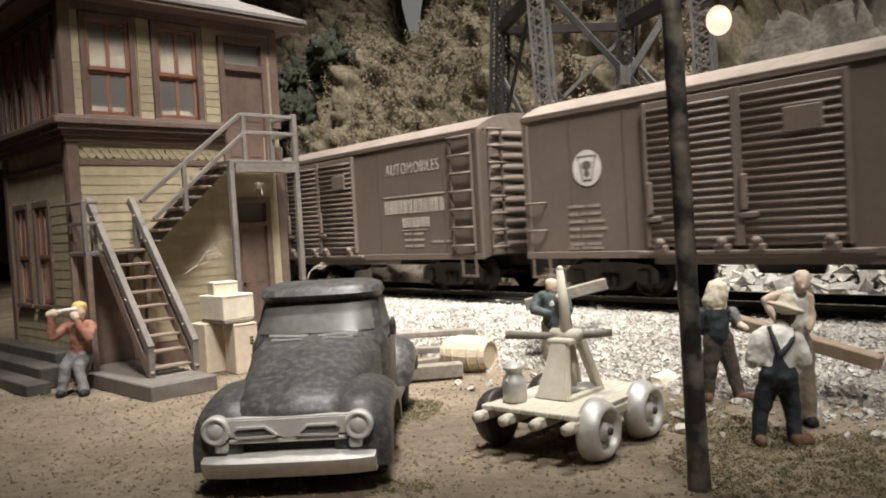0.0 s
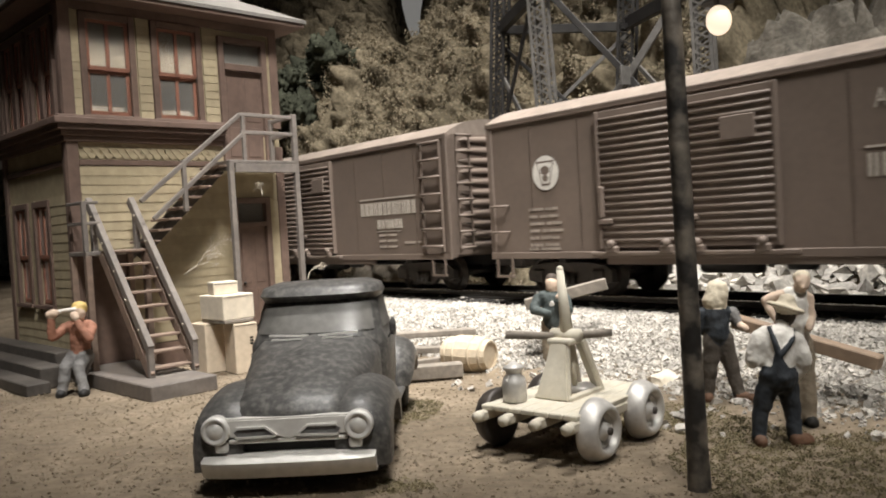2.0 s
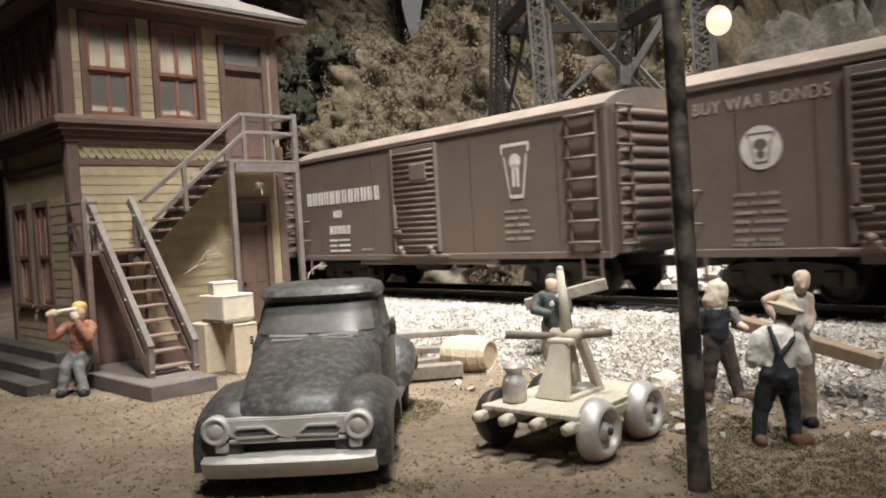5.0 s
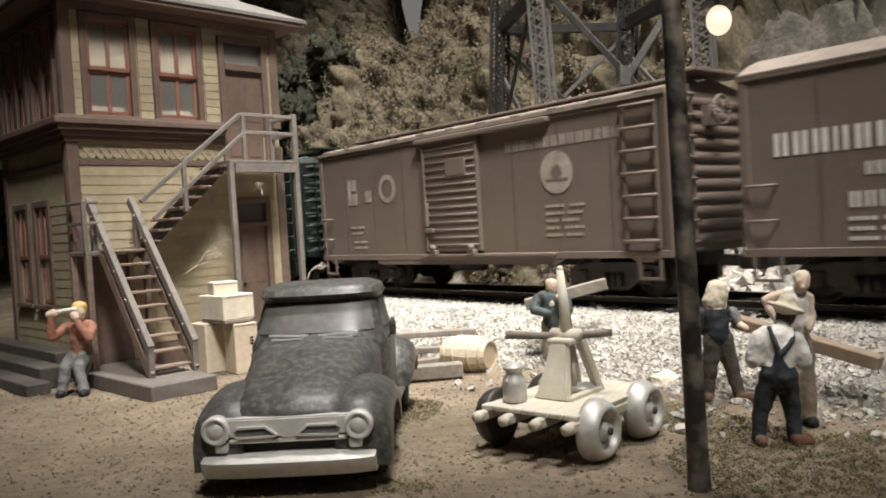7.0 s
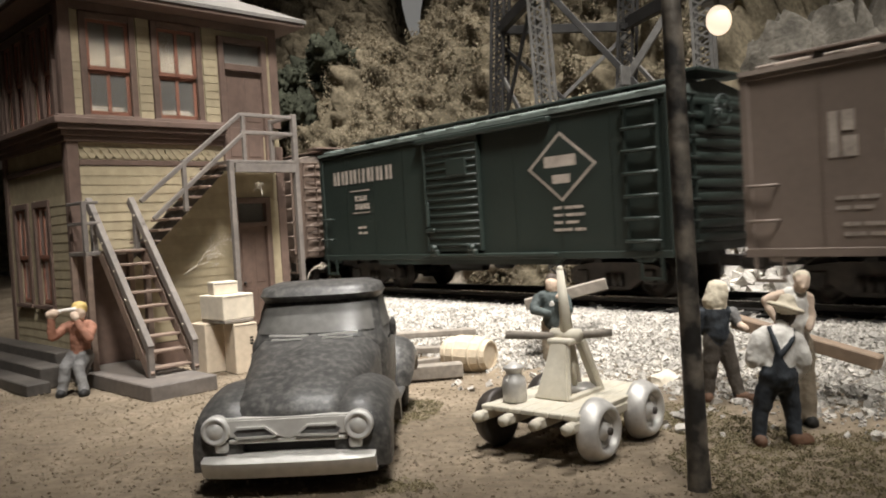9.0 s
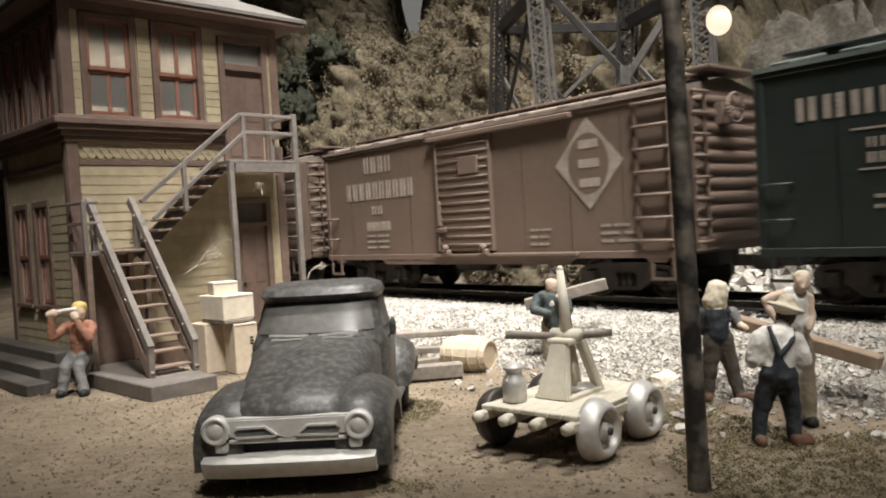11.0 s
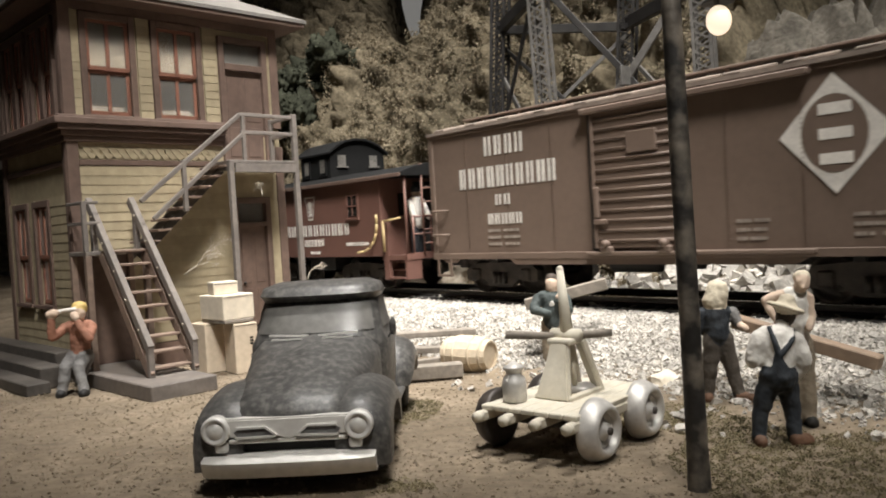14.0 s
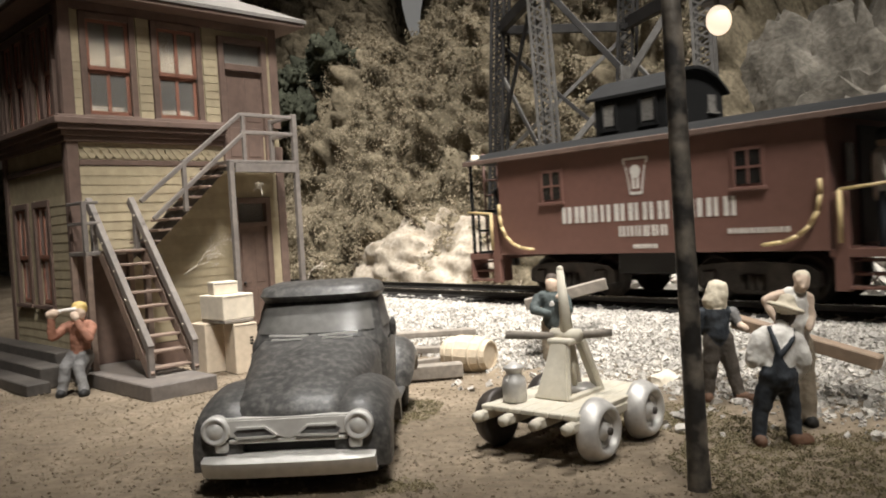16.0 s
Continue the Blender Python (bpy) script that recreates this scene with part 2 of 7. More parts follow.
def prism(bm, outline, y0, y1, m=I4, mi=0):
    """An outline in x and z, drawn out along y."""
    a = [bm.verts.new(m @ Vector((x, y0, z))) for x, z in outline]
    b = [bm.verts.new(m @ Vector((x, y1, z))) for x, z in outline]
    k = len(a)
    fs = [bm.faces.new(a), bm.faces.new(b[::-1])]
    for i in range(k):
        fs.append(bm.faces.new((a[i], b[i], b[(i + 1) % k], a[(i + 1) % k])))
    for f in fs:
        f.material_index = mi
    bmesh.ops.recalc_face_normals(bm, faces=fs)
    return bm


def loft(bm, sections, closed=True, caps=True, mi=0):
    """A skin over rings of points with equal counts."""
    rings = [[bm.verts.new(p) for p in s] for s in sections]
    k = len(rings[0])
    fs = []
    for a, b in zip(rings, rings[1:]):
        for i in range(k if closed else k - 1):
            fs.append(bm.faces.new((a[i], a[(i + 1) % k], b[(i + 1) % k], b[i])))
    if caps:
        fs += [bm.faces.new(rings[0][::-1]), bm.faces.new(rings[-1])]
    for f in fs:
        f.material_index, f.smooth = mi, True
    bmesh.ops.recalc_face_normals(bm, faces=fs)
    return bm


def finish(name, bm, material, smooth=0):
    bm.transform(Matrix.Scale(K, 4))
    me = bpy.data.meshes.new(name)
    bm.to_mesh(me)
    bm.free()
    for mm in material if isinstance(material, (list, tuple)) else [material]:
        me.materials.append(mm)
    if smooth:
        for p in me.polygons:
            p.use_smooth = True
        me.set_sharp_from_angle(angle=radians(smooth))
    return me


def part(name, bm, material, parent, label="", smooth=0):
    """Links a bmesh as one mesh object under a thing or a part."""
    ob = new(name, finish(name, bm, material, smooth))
    ob.parent = parent
    return tagged(ob, label) if label else ob


def piece(name, mesh, parent, m=I4):
    """One more object on a shared mesh."""
    ob = new(name, mesh)
    ob.parent = parent
    mm = m.copy()
    mm.translation = mm.translation * K
    ob.matrix_basis = mm
    return ob


def thing(name, label, category, at=I4, group="", kind=""):
    ob = new(name)
    ob.empty_display_size = 0.01
    mm = at.copy()
    mm.translation = mm.translation * K
    ob.matrix_basis = mm
    return tagged(ob, label, category, group, kind)


def solid(name, bm, material, label, category, at=I4, group="", kind="", smooth=0):
    ob = new(name, finish(name, bm, material, smooth))
    mm = at.copy()
    mm.translation = mm.translation * K
    ob.matrix_basis = mm
    return tagged(ob, label, category, group, kind)


def B():
    return bmesh.new()


# ---- the plan ----
TRACK_DEG = -49.73          # the way the train goes
TB = radians(49.73)
SIDE = 12.42                # from the eye's foot to the cars' near side, square to the track
MID = SIDE + 1.6            # to the middle of the track
RAIL_Z = 1.05


def on_track(s, d=MID, z=0.0):
    """The place s along the track and d square to it."""
    c, sn = math.cos(TB), math.sin(TB)
    return Vector((s * c + 0.0 * sn, 19.2125 - s * sn, 0)) + Vector((sn, c, 0)) * (d - SIDE) + Vector((0, 0, z))


def track_pose(s, z=RAIL_Z):
    p = on_track(s, MID, z)
    return move(*p) @ rot("Z", TRACK_DEG)


def sd(x, y):
    c, sn = math.cos(TB), math.sin(TB)
    return x * c - (y - 19.2125) * sn, x * sn + (y - 19.2125) * c + 19.2125 * c


def smooth(a, b, x):
    t = min(1, max(0, (x - a) / (b - a)))
    return t * t * (3 - 2 * t)

# ---- ground, hill and track ----
def hill_height(s, d):
    """Height of the land behind the track, at s along it and d square to the eye."""
    e = d - (MID + 2.6)
    rise = 0.45 + 8.6 * smooth(0.0, 6.2, e) + 13.5 * smooth(3.5, 19, e)
    gap = s + 1.2 * (d - SIDE) + 0.4
    rise -= (1.2 * smooth(3.0, 7.0, e) + 7.0 * smooth(7.0, 15.0, e)) * math.exp(-(gap / 2.2) ** 2)
    rise *= 1 - 0.5 * smooth(2.5, 5.0, s) * (1 - smooth(7.0, 12.0, e))
    n = noise.fractal(Vector((s * 0.16, d * 0.16, 3.1)), 1.0, 2.1, 5)
    return rise + n * (0.25 + 1.5 * smooth(0.3, 5, e))


def ground_height(x, y):
    s, d = sd(x, y)
    bed = 0.82 * smooth(9.3, 12.3, d)
    n = noise.fractal(Vector((x * 0.5, y * 0.5, 0)), 1.0, 2.0, 4)
    z = bed + 0.03 * n
    if d > MID + 1.6:
        z = max(0.4, 0.82 - 0.5 * smooth(MID + 1.5, MID + 3, d)) + 0.05 * n
    z = min(z, 0.84)
    return z


def grid_mesh(bm, us, vs, fn):
    rows = [[bm.verts.new(fn(u, v)) for u in us] for v in vs]
    for a, b in zip(rows, rows[1:]):
        for i in range(len(us) - 1):
            bm.faces.new((a[i], a[i + 1], b[i + 1], b[i])).smooth = True
    return bm


def spread(lo, hi, near_lo, near_hi, step, far):
    out, v = [], lo
    while v < hi:
        out.append(v)
        v += step if near_lo <= v <= near_hi else far
    return out + [hi]


bm = grid_mesh(B(), spread(-150, 150, -16, 16, 0.3, 6), spread(-60, 170, 4, 34, 0.3, 6), lambda u, v: (u, v, ground_height(u, v)))
solid("ground", bm, DIRT, "sandy brown earth of the railway yard with crumbs and moss", "ground", kind="structure")

def hill_point(s, d, fluff=0.0):
    """The hill's skin, roughened into mounds and tufts along its slope."""
    p = on_track(s, d, hill_height(s, d))
    n = Vector((-math.sin(TB), -math.cos(TB), 0.75)).normalized()
    warp = p + 0.35 * noise.noise_vector(p * 1.3)
    r = 1.5 * abs(noise.noise(p * 0.62)) + 0.9 * abs(noise.noise(warp * 1.3)) + 0.36 * abs(noise.noise(warp * 2.9)) + 0.20 * abs(noise.noise(warp * 6.1)) + 0.08 * noise.noise(p * 14)
    wild = (0.25 + 0.75 * smooth(0.2, 1.6, d - MID - 2.4)) * (1 - 0.6 * smooth(2.0, 4.5, s))
    return p + n * (r * wild + fluff)


bm = grid_mesh(B(), spread(-110, 80, -48, 13, 0.13, 4), [MID + 2.2 + i * 0.058 for i in range(310)] + [MID + 20.2 + i * 0.8 for i in range(18)], hill_point)
solid("hillside", bm, HILL, "steep brown hillside behind the railway track", "hill", kind="structure")

# Backdrop wall; its brightness comes from the glow in its paint.
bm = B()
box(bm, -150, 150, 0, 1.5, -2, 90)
solid("backdrop", bm, SKYPAINT, "pale painted wall behind the layout, with a faint glow of its own", "wall", at=move(*on_track(-6, MID + 42, 0)) @ rot("Z", TRACK_DEG), kind="structure")

for name, bx in (("wall_south", (-152, 152, -62, -60, -1, 82)), ("wall_north", (-152, 152, 170, 172, -1, 82)), ("wall_west", (-152, -150, -60, 170, -1, 82)), ("wall_east", (150, 152, -60, 170, -1, 82)), ("ceiling", (-152, 152, -62, 172, 82, 84))):
    solid(name, box(B(), *bx), WALLPAINT, "plain painted surface of the hobby room", "ceiling" if name == "ceiling" else "wall", kind="structure")

track = thing("railway_track", "black railway track with polished rail heads on pale ballast", "track", kind="structure")
for k, off in enumerate((-0.75, 0.75)):
    bm = B()
    prism(bm, [(-0.09, 0), (0.09, 0), (0.09, 0.02), (0.025, 0.05), (0.025, 0.12), (0.045, 0.135), (0.045, 0.155), (-0.045, 0.155), (-0.045, 0.135), (-0.025, 0.12), (-0.025, 0.05), (-0.09, 0.02)],
          -95, 95, move(*on_track(0, MID + off, RAIL_Z - 0.16)) @ rot("Z", TRACK_DEG - 90))
    part("rail", bm, RAIL, track)
    bm = B()
    box(bm, -95, 95, -0.036, 0.036, 0.155, 0.163, m=move(*on_track(0, MID + off, RAIL_Z - 0.16)) @ rot("Z", TRACK_DEG))
    part("rail_head", bm, RAILTOP, track, "bright worn rail top")
bm = B()
box(bm, -0.13, 0.13, -1.35, 1.35, -0.17, 0.0, 0.015)
TIE_MESH = finish("tie", bm, TIE)
for i in range(100):
    s = -22 + i * 0.46
    piece("tie", TIE_MESH, track, move(*on_track(s, MID, RAIL_Z - 0.16)) @ rot("Z", TRACK_DEG + random.uniform(-1, 1)))

# ---- the train ----
INK = 0.012


def bars(bm, x0, x1, z0, z1, y, counts, seed=1):
    """A line of writing that cannot be read, as a row of bars; counts: the bars of each word."""
    rnd = random.Random(seed)
    total = sum(counts) + 0.8 * (len(counts) - 1)
    step, x = (x1 - x0) / total, x0
    for c in counts:
        for _ in range(c):
            w = step * rnd.uniform(0.62, 0.84)
            box(bm, x, x + w, y - INK, y, z0, z1)
            x += step
        x += 0.8 * step
    return bm


def letters(name, words, size, x, z, y, parent, material, width=None):
    cu = bpy.data.curves.new(name, "FONT")
    cu.body, cu.size, cu.extrude, cu.align_x = words, size * K, 0.004 * K, "CENTER"
    cu.space_character = 1.15
    tmp = new(name, cu)
    bpy.context.view_layer.update()
    me = bpy.data.meshes.new_from_object(tmp)
    bpy.data.objects.remove(tmp)
    me.materials.append(material)
    ob = new(name, me)
    ob.parent = parent
    sx = 1.0
    if width:
        xs = [v.co.x for v in me.vertices]
        sx = width * K / (max(xs) - min(xs))
    me.transform(Matrix.Diagonal((sx, 1, 1, 1)))
    ob.matrix_basis = Matrix.Translation((x * K, (y - 0.006) * K, z * K)) @ rot("X", 90)
    return ob


def ring(bm, cx, cz, r0, r1, y, n=28):
    a = [[bm.verts.new((cx + r * math.cos(2 * math.pi * i / n), yy, cz + r * math.sin(2 * math.pi * i / n))) for i in range(n)] for r, yy in ((r0, y - INK), (r1, y - INK))]
    for i in range(n):
        bm.faces.new((a[0][i], a[0][(i + 1) % n], a[1][(i + 1) % n], a[1][i]))
    return bm


def disc(bm, cx, cz, r, y, n=28, sx=1.0):
    bm.faces.new([bm.verts.new((cx + sx * r * math.cos(2 * math.pi * i / n), y - INK, cz + r * math.sin(2 * math.pi * i / n))) for i in range(n)])
    return bm


def keystone(bm, cx, cz, w, h, y):
    pts = [(-0.50, 0.5), (0.5, 0.5), (0.5, 0.34), (0.42, 0.30), (0.24, -0.5), (-0.24, -0.5), (-0.42, 0.30), (-0.5, 0.34)]
    bm.faces.new([bm.verts.new((cx + x * w, y - INK, cz + z * h)) for x, z in pts][::-1])
    return bm


def truck_part(parent, x, material=None):
    """A bogie: two side frames, bolster, springs; the wheel sets hang in it as parts that turn."""
    sets = []
    bm = B()
    for sy in (-1, 1):
        y = sy * 1.0
        out = [(-1.15, 0.55), (-1.0, 0.66), (-0.45, 0.72), (0.45, 0.72), (1.0, 0.66), (1.15, 0.55), (1.15, 0.32), (0.95, 0.28), (0.62, 0.36), (0.34, 0.17), (-0.34, 0.17), (-0.62, 0.36), (-0.95, 0.28), (-1.15, 0.32)]
        prism(bm, [(px + x, pz) for px, pz in out], y - 0.07, y + 0.07)
        for ax in (-0.82, 0.82):
            box(bm, x + ax - 0.14, x + ax + 0.14, y - 0.13 if sy < 0 else y, y if sy < 0 else y + 0.13, 0.30, 0.58, 0.03)
        for sp in (-0.16, 0, 0.16):
            rod(bm, (x + sp, y + sy * 0.09, 0.24), (x + sp, y + sy * 0.09, 0.50), 0.065, n=8)
    box(bm, x - 0.22, x + 0.22, -1.0, 1.0, 0.46, 0.74)
    tr = part("bogie", bm, WHEEL, parent, "black cast bogie frame")
    for ax in (-0.82, 0.82):
        bm = B()
        for sy in (-1, 1):
            lathe(bm, [(0.03, 0.07), (0.16, 0.07), (0.18, 0.03), (0.34, 0.03), (0.36, 0.07), (0.42, 0.07), (0.42, -0.05), (0.47, -0.05), (0.47, -0.08), (0.03, -0.08)], 24,
                  move(0, sy * 0.75, 0) @ rot("X", -90 * sy))
            for k in range(4):
                a = k * math.pi / 2
                rod(bm, (0.26 * math.cos(a), sy * 0.79, 0.26 * math.sin(a)), (0.26 * math.cos(a), sy * 0.81, 0.26 * math.sin(a)), 0.03, n=6)
        rod(bm, (0, -0.98, 0), (0, 0.98, 0), 0.075, n=10)
        w = part("wheelset", bm, WHEEL, parent)
        w.matrix_basis = Matrix.Translation((x * K + ax * K, 0, 0.42 * K))
        sets.append((w, x + ax))
    return sets


CAR_L, HALF, SILL, EAVE = 11.78, 1.6, 0.88, 3.83
TURNING = []


def boxcar(at_s, colour, style, label):
    """A boxcar whose right end stands at at_s along the train. Its own x runs from the left end to the right end."""
    car = thing("boxcar", label, "boxcar", group="freight train cars")
    L, y = CAR_L, -HALF
    x0, x1 = 0.0, L
    bm = B()
    box(bm, x0 + 0.05, x1 - 0.05, -HALF + 0.03, HALF - 0.03, SILL, EAVE)
    part("body", bm, colour, car)
    for x in (x0, x1 - 0.16):
        for yy in (-HALF, HALF - 0.16):
            bm = B()
            box(bm, x, x + 0.16, yy, yy + 0.16, SILL - 0.02, EAVE, 0.02)
            part("corner_post", bm, colour, car)
    bm = B()
    box(bm, x0, x1, -HALF - 0.015, -HALF + 0.05, EAVE - 0.10, EAVE + 0.02, 0.01)
    part("eave_rail", bm, colour, car)
    bm = B()
    box(bm, x0, x1, -HALF - 0.012, -HALF + 0.05, SILL - 0.04, SILL + 0.10, 0.01)
    part("sill_rail", bm, colour, car)
    # riveted seams on the side sheets
    bm = B()
    for i in range(1, 9):
        xx = x0 + i * L / 9
        for j in range(34):
            zz = SILL + 0.2 + j * (EAVE - SILL - 0.4) / 33
            box(bm, xx - 0.012, xx + 0.012, y - 0.0 + 0.012, y + 0.04, zz - 0.012, zz + 0.012)
    for j in range(44):
        zz = SILL + 0.08 + j * (EAVE - SILL - 0.2) / 43
        for xx in (x1 - 0.115, x1 - 0.045):
            box(bm, xx - 0.016, xx + 0.016, y - 0.018, y + 0.02, zz - 0.016, zz + 0.016)
        for yy in (y + 0.05, y + 0.12):
            box(bm, x1 - 0.02, x1 + 0.018, yy - 0.016, yy + 0.016, zz - 0.016, zz + 0.016)
    tagged(part("riveting", bm, colour, car), kind="stuff")
    # roof, its colour made paler for the light from above
    toplit = ROOF_TOPLIT_GREEN if colour is CAR_GREEN else ROOF_TOPLIT
    bm = B()
    if style["round"]:
        sec = []
        for i in range(15):
            a = -1 + 2 * i / 14
            sec.append((a * (HALF + 0.02), EAVE + 0.40 * (1 - abs(a) ** 2.6)))
        sec += [(HALF + 0.02, EAVE - 0.02), (-HALF - 0.02, EAVE - 0.02)]
        prism(bm, sec, x0 + 0.02, x1 - 0.02, Matrix(((0, 1, 0, 0), (1, 0, 0, 0), (0, 0, 1, 0), (0, 0, 0, 1))))
        part("roof", bm, toplit, car, "roof painted paler, as if lit from above", smooth=40)
    else:
        prism(bm, [(-HALF - 0.05, EAVE - 0.02), (-HALF - 0.05, EAVE + 0.05), (0, EAVE + 0.34), (HALF + 0.05, EAVE + 0.05), (HALF + 0.05, EAVE - 0.02)], x0 + 0.02, x1 - 0.02,
              Matrix(((0, 1, 0, 0), (1, 0, 0, 0), (0, 0, 1, 0), (0, 0, 0, 1))))
        part("roof", bm, toplit, car, "roof painted paler, as if lit from above")
        for i in range(11):
            xx = x0 + 0.5 + i * (L - 1.0) / 10
            bm = B()
            for sy in (-1, 1):
                bar(bm, (xx, sy * (HALF + 0.04), EAVE + 0.07), (xx, sy * 0.35, EAVE + 0.31), 0.34, 0.07, bev=0.02)
            part("roof_rib", bm, toplit, car)
        bm = B()
        box(bm, x0 - 0.1, x1 + 0.1, -0.34, 0.34, EAVE + 0.42, EAVE + 0.47, 0.01)
        for i in range(9):
            xx = x0 + 0.6 + i * (L - 1.2) / 8
            box(bm, xx - 0.05, xx + 0.05, -0.3, 0.3, EAVE + 0.3, EAVE + 0.42)
        part("running_board", bm, colour, car)
    # corrugated ends
    for xe, sg in ((x1, 1), (x0, -1)):
        bm = B()
        box(bm, xe - 0.02 if sg > 0 else xe + 0.01, xe - 0.01 if sg > 0 else xe + 0.02, -1.4, 1.4, SILL + 0.05, EAVE)
        end = part("end_sheet", bm, colour, car)
        nb = 11
        for i in range(nb):
            bm = B()
            zz = SILL + 0.26 + i * (EAVE - SILL - 0.4) / (nb - 1)
            lathe(bm, [(0.02, -1.22), (0.07, -1.05), (0.10, -0.5), (0.105, 0), (0.10, 0.5), (0.07, 1.05), (0.02, 1.22)], 8, move(xe - sg * 0.03, 0, zz) @ rot("X", 90))
            part("end_rib", bm, colour, end, smooth=50)
    # ladders on the side and the end, grab irons, steps
    bm = B()
    lx0, lx1 = x1 - 0.95, x1 - 0.24
    for xx in (lx0, lx1):
        box(bm, xx - 0.025, xx + 0.025, y - 0.06, y, SILL + 0.15, EAVE - 0.1)
    ladder = part("side_ladder", bm, colour, car)
    for i in range(7):
        zz = SILL + 0.28 + i * 0.42
        bm = B()
        rod(bm, (lx0 - 0.03, y - 0.085, zz), (lx1 + 0.03, y - 0.085, zz), 0.034, n=6)
        part("rung", bm, colour, ladder)
    for xe, sg in ((x1, 1), (x0, -1)):
        bm = B()
        yl = -1.38 if sg > 0 else 1.0
        for yy in (yl, yl + 0.42):
            box(bm, xe + sg * 0.10 - 0.02, xe + sg * 0.10 + 0.02, yy - 0.02, yy + 0.02, SILL + 0.1, EAVE)
        ladder = part("end_ladder", bm, colour, car)
        for i in range(8):
            zz = SILL + 0.22 + i * 0.385
            bm = B()
            rod(bm, (xe + sg * 0.15, yl - 0.04, zz), (xe + sg * 0.15, yl + 0.46, zz), 0.03, n=6)
            part("rung", bm, colour, ladder)
    for zz in (SILL + 0.55, SILL + 1.12):
        bm = B()
        rod(bm, (x0 + 0.12, y - 0.10, zz), (x0 + 0.62, y - 0.10, zz), 0.026, n=6)
        for xx in (x0 + 0.14, x0 + 0.6):
            rod(bm, (xx, y - 0.10, zz), (xx, y + 0.02, zz), 0.024, n=6)
        part("grab_iron", bm, colour, car)
    for xx in (x0 + 0.18, x1 - 0.72):
        bm = B()
        for k in (0, 0.46):
            box(bm, xx + k - 0.025, xx + k + 0.025, y - 0.02, y + 0.02, SILL - 0.42, SILL + 0.02)
        box(bm, xx - 0.025, xx + 0.485, y - 0.03, y + 0.05, SILL - 0.45, SILL - 0.40)
        part("stirrup_step", bm, colour, car)
    # brake wheel high on the right end
    if not style["round"]:
        bm = B()
        mm = move(x1 + 0.36, -0.35, EAVE - 0.32) @ rot("Y", 90)
        for k in range(24):
            a, b2 = 2 * math.pi * k / 24, 2 * math.pi * (k + 1) / 24
            rod(bm, mm @ Vector((0.27 * math.cos(a), 0.27 * math.sin(a), 0)), mm @ Vector((0.27 * math.cos(b2), 0.27 * math.sin(b2), 0)), 0.025, n=6)
        for k in range(5):
            a = 2 * math.pi * k / 5
            rod(bm, mm @ Vector((0, 0, 0)), mm @ Vector((0.27 * math.cos(a), 0.27 * math.sin(a), 0)), 0.02, n=6)
        rod(bm, (x1, -0.35, EAVE - 0.32), (x1 + 0.36, -0.35, EAVE - 0.32), 0.04)
        box(bm, x1, x1 + 0.2, -0.5, -0.2, EAVE - 0.6, EAVE - 0.2, 0.02)
        part("brake_wheel", bm, colour, car)
        bm = B()
        box(bm, x1 - 0.35, x1 + 0.22, -0.95, 0.95, EAVE + 0.40, EAVE + 0.46, 0.01)
        part("end_platform", bm, colour, car)
    # doors: ribbed leaves
    for dx0, dx1 in style["doors"]:
        bm = B()
        box(bm, dx0, dx1, y - 0.055, y + 0.02, SILL + 0.16, EAVE - 0.16, 0.01)
        door = part("door", bm, colour, car)
        for xa in (dx0 - 0.003, dx1 - 0.067):
            bm = B()
            box(bm, xa, xa + 0.07, y - 0.088, y + 0.01, SILL + 0.157, EAVE - 0.157, 0.01)
            part("stile", bm, colour, door)
        nr = style["ribs"]
        for i in range(nr):
            zz = SILL + 0.30 + i * (EAVE - SILL - 0.62) / (nr - 1)
            bm = B()
            rod(bm, (dx0 + 0.09, y - 0.055, zz), (dx1 - 0.09, y - 0.055, zz), 0.034, n=8)
            part("rib", bm, colour, door)
        if (dx0, dx1) == tuple(style["doors"][-1]):
            bm = B()
            box(bm, dx0 + 0.45 * (dx1 - dx0), dx0 + 0.80 * (dx1 - dx0), y - 0.11, y - 0.05, EAVE - 1.02, EAVE - 0.62, 0.015)
            part("placard_board", bm, colour, door)
        bm = B()
        box(bm, dx0 + 0.05, dx0 + 0.16, y - 0.14, y - 0.05, SILL + 0.75, SILL + 1.35, 0.02)
        box(bm, dx0 + 0.02, dx0 + 0.34, y - 0.13, y - 0.05, SILL + 0.62, SILL + 0.72, 0.02)
        part("latch", bm, colour, door)
        for fx in (dx0 + 0.3, dx1 - 0.3):
            bm = B()
            box(bm, fx - 0.14, fx + 0.14, y - 0.15, y - 0.03, SILL + 0.06, SILL + 0.20, 0.03)
            rod(bm, (fx, y - 0.17, SILL + 0.24), (fx, y - 0.04, SILL + 0.24), 0.08, n=10)
            part("door_roller", bm, colour, door)
    dl, dr = style["doors"][0][0], style["doors"][-1][1]
    if not style["round"]:
        # A black strip paints the shade of the recess left of the door.
        bm = B()
        box(bm, dl - 0.13, dl - 0.004, y + 0.016, y + 0.04, SILL + 0.12, EAVE - 0.17)
        part("door_gap", bm, BLACK, car, "black strip for the shaded recess beside the door")
    bm = B()
    box(bm, dl - 0.2, min(dr + style["slide"], x1 - 1.1), y - 0.12, y, SILL + 0.02, SILL + 0.09, 0.012)
    part("lower_door_track", bm, colour, car)
    if not style["round"]:
        bm = B()
        box(bm, dl - 0.2, min(dr + style["slide"], x1 - 1.1), y - 0.16, y, EAVE - 0.17, EAVE - 0.06, 0.02)
        part("upper_door_track", bm, colour, car)
    # side sill and underframe
    bm = B()
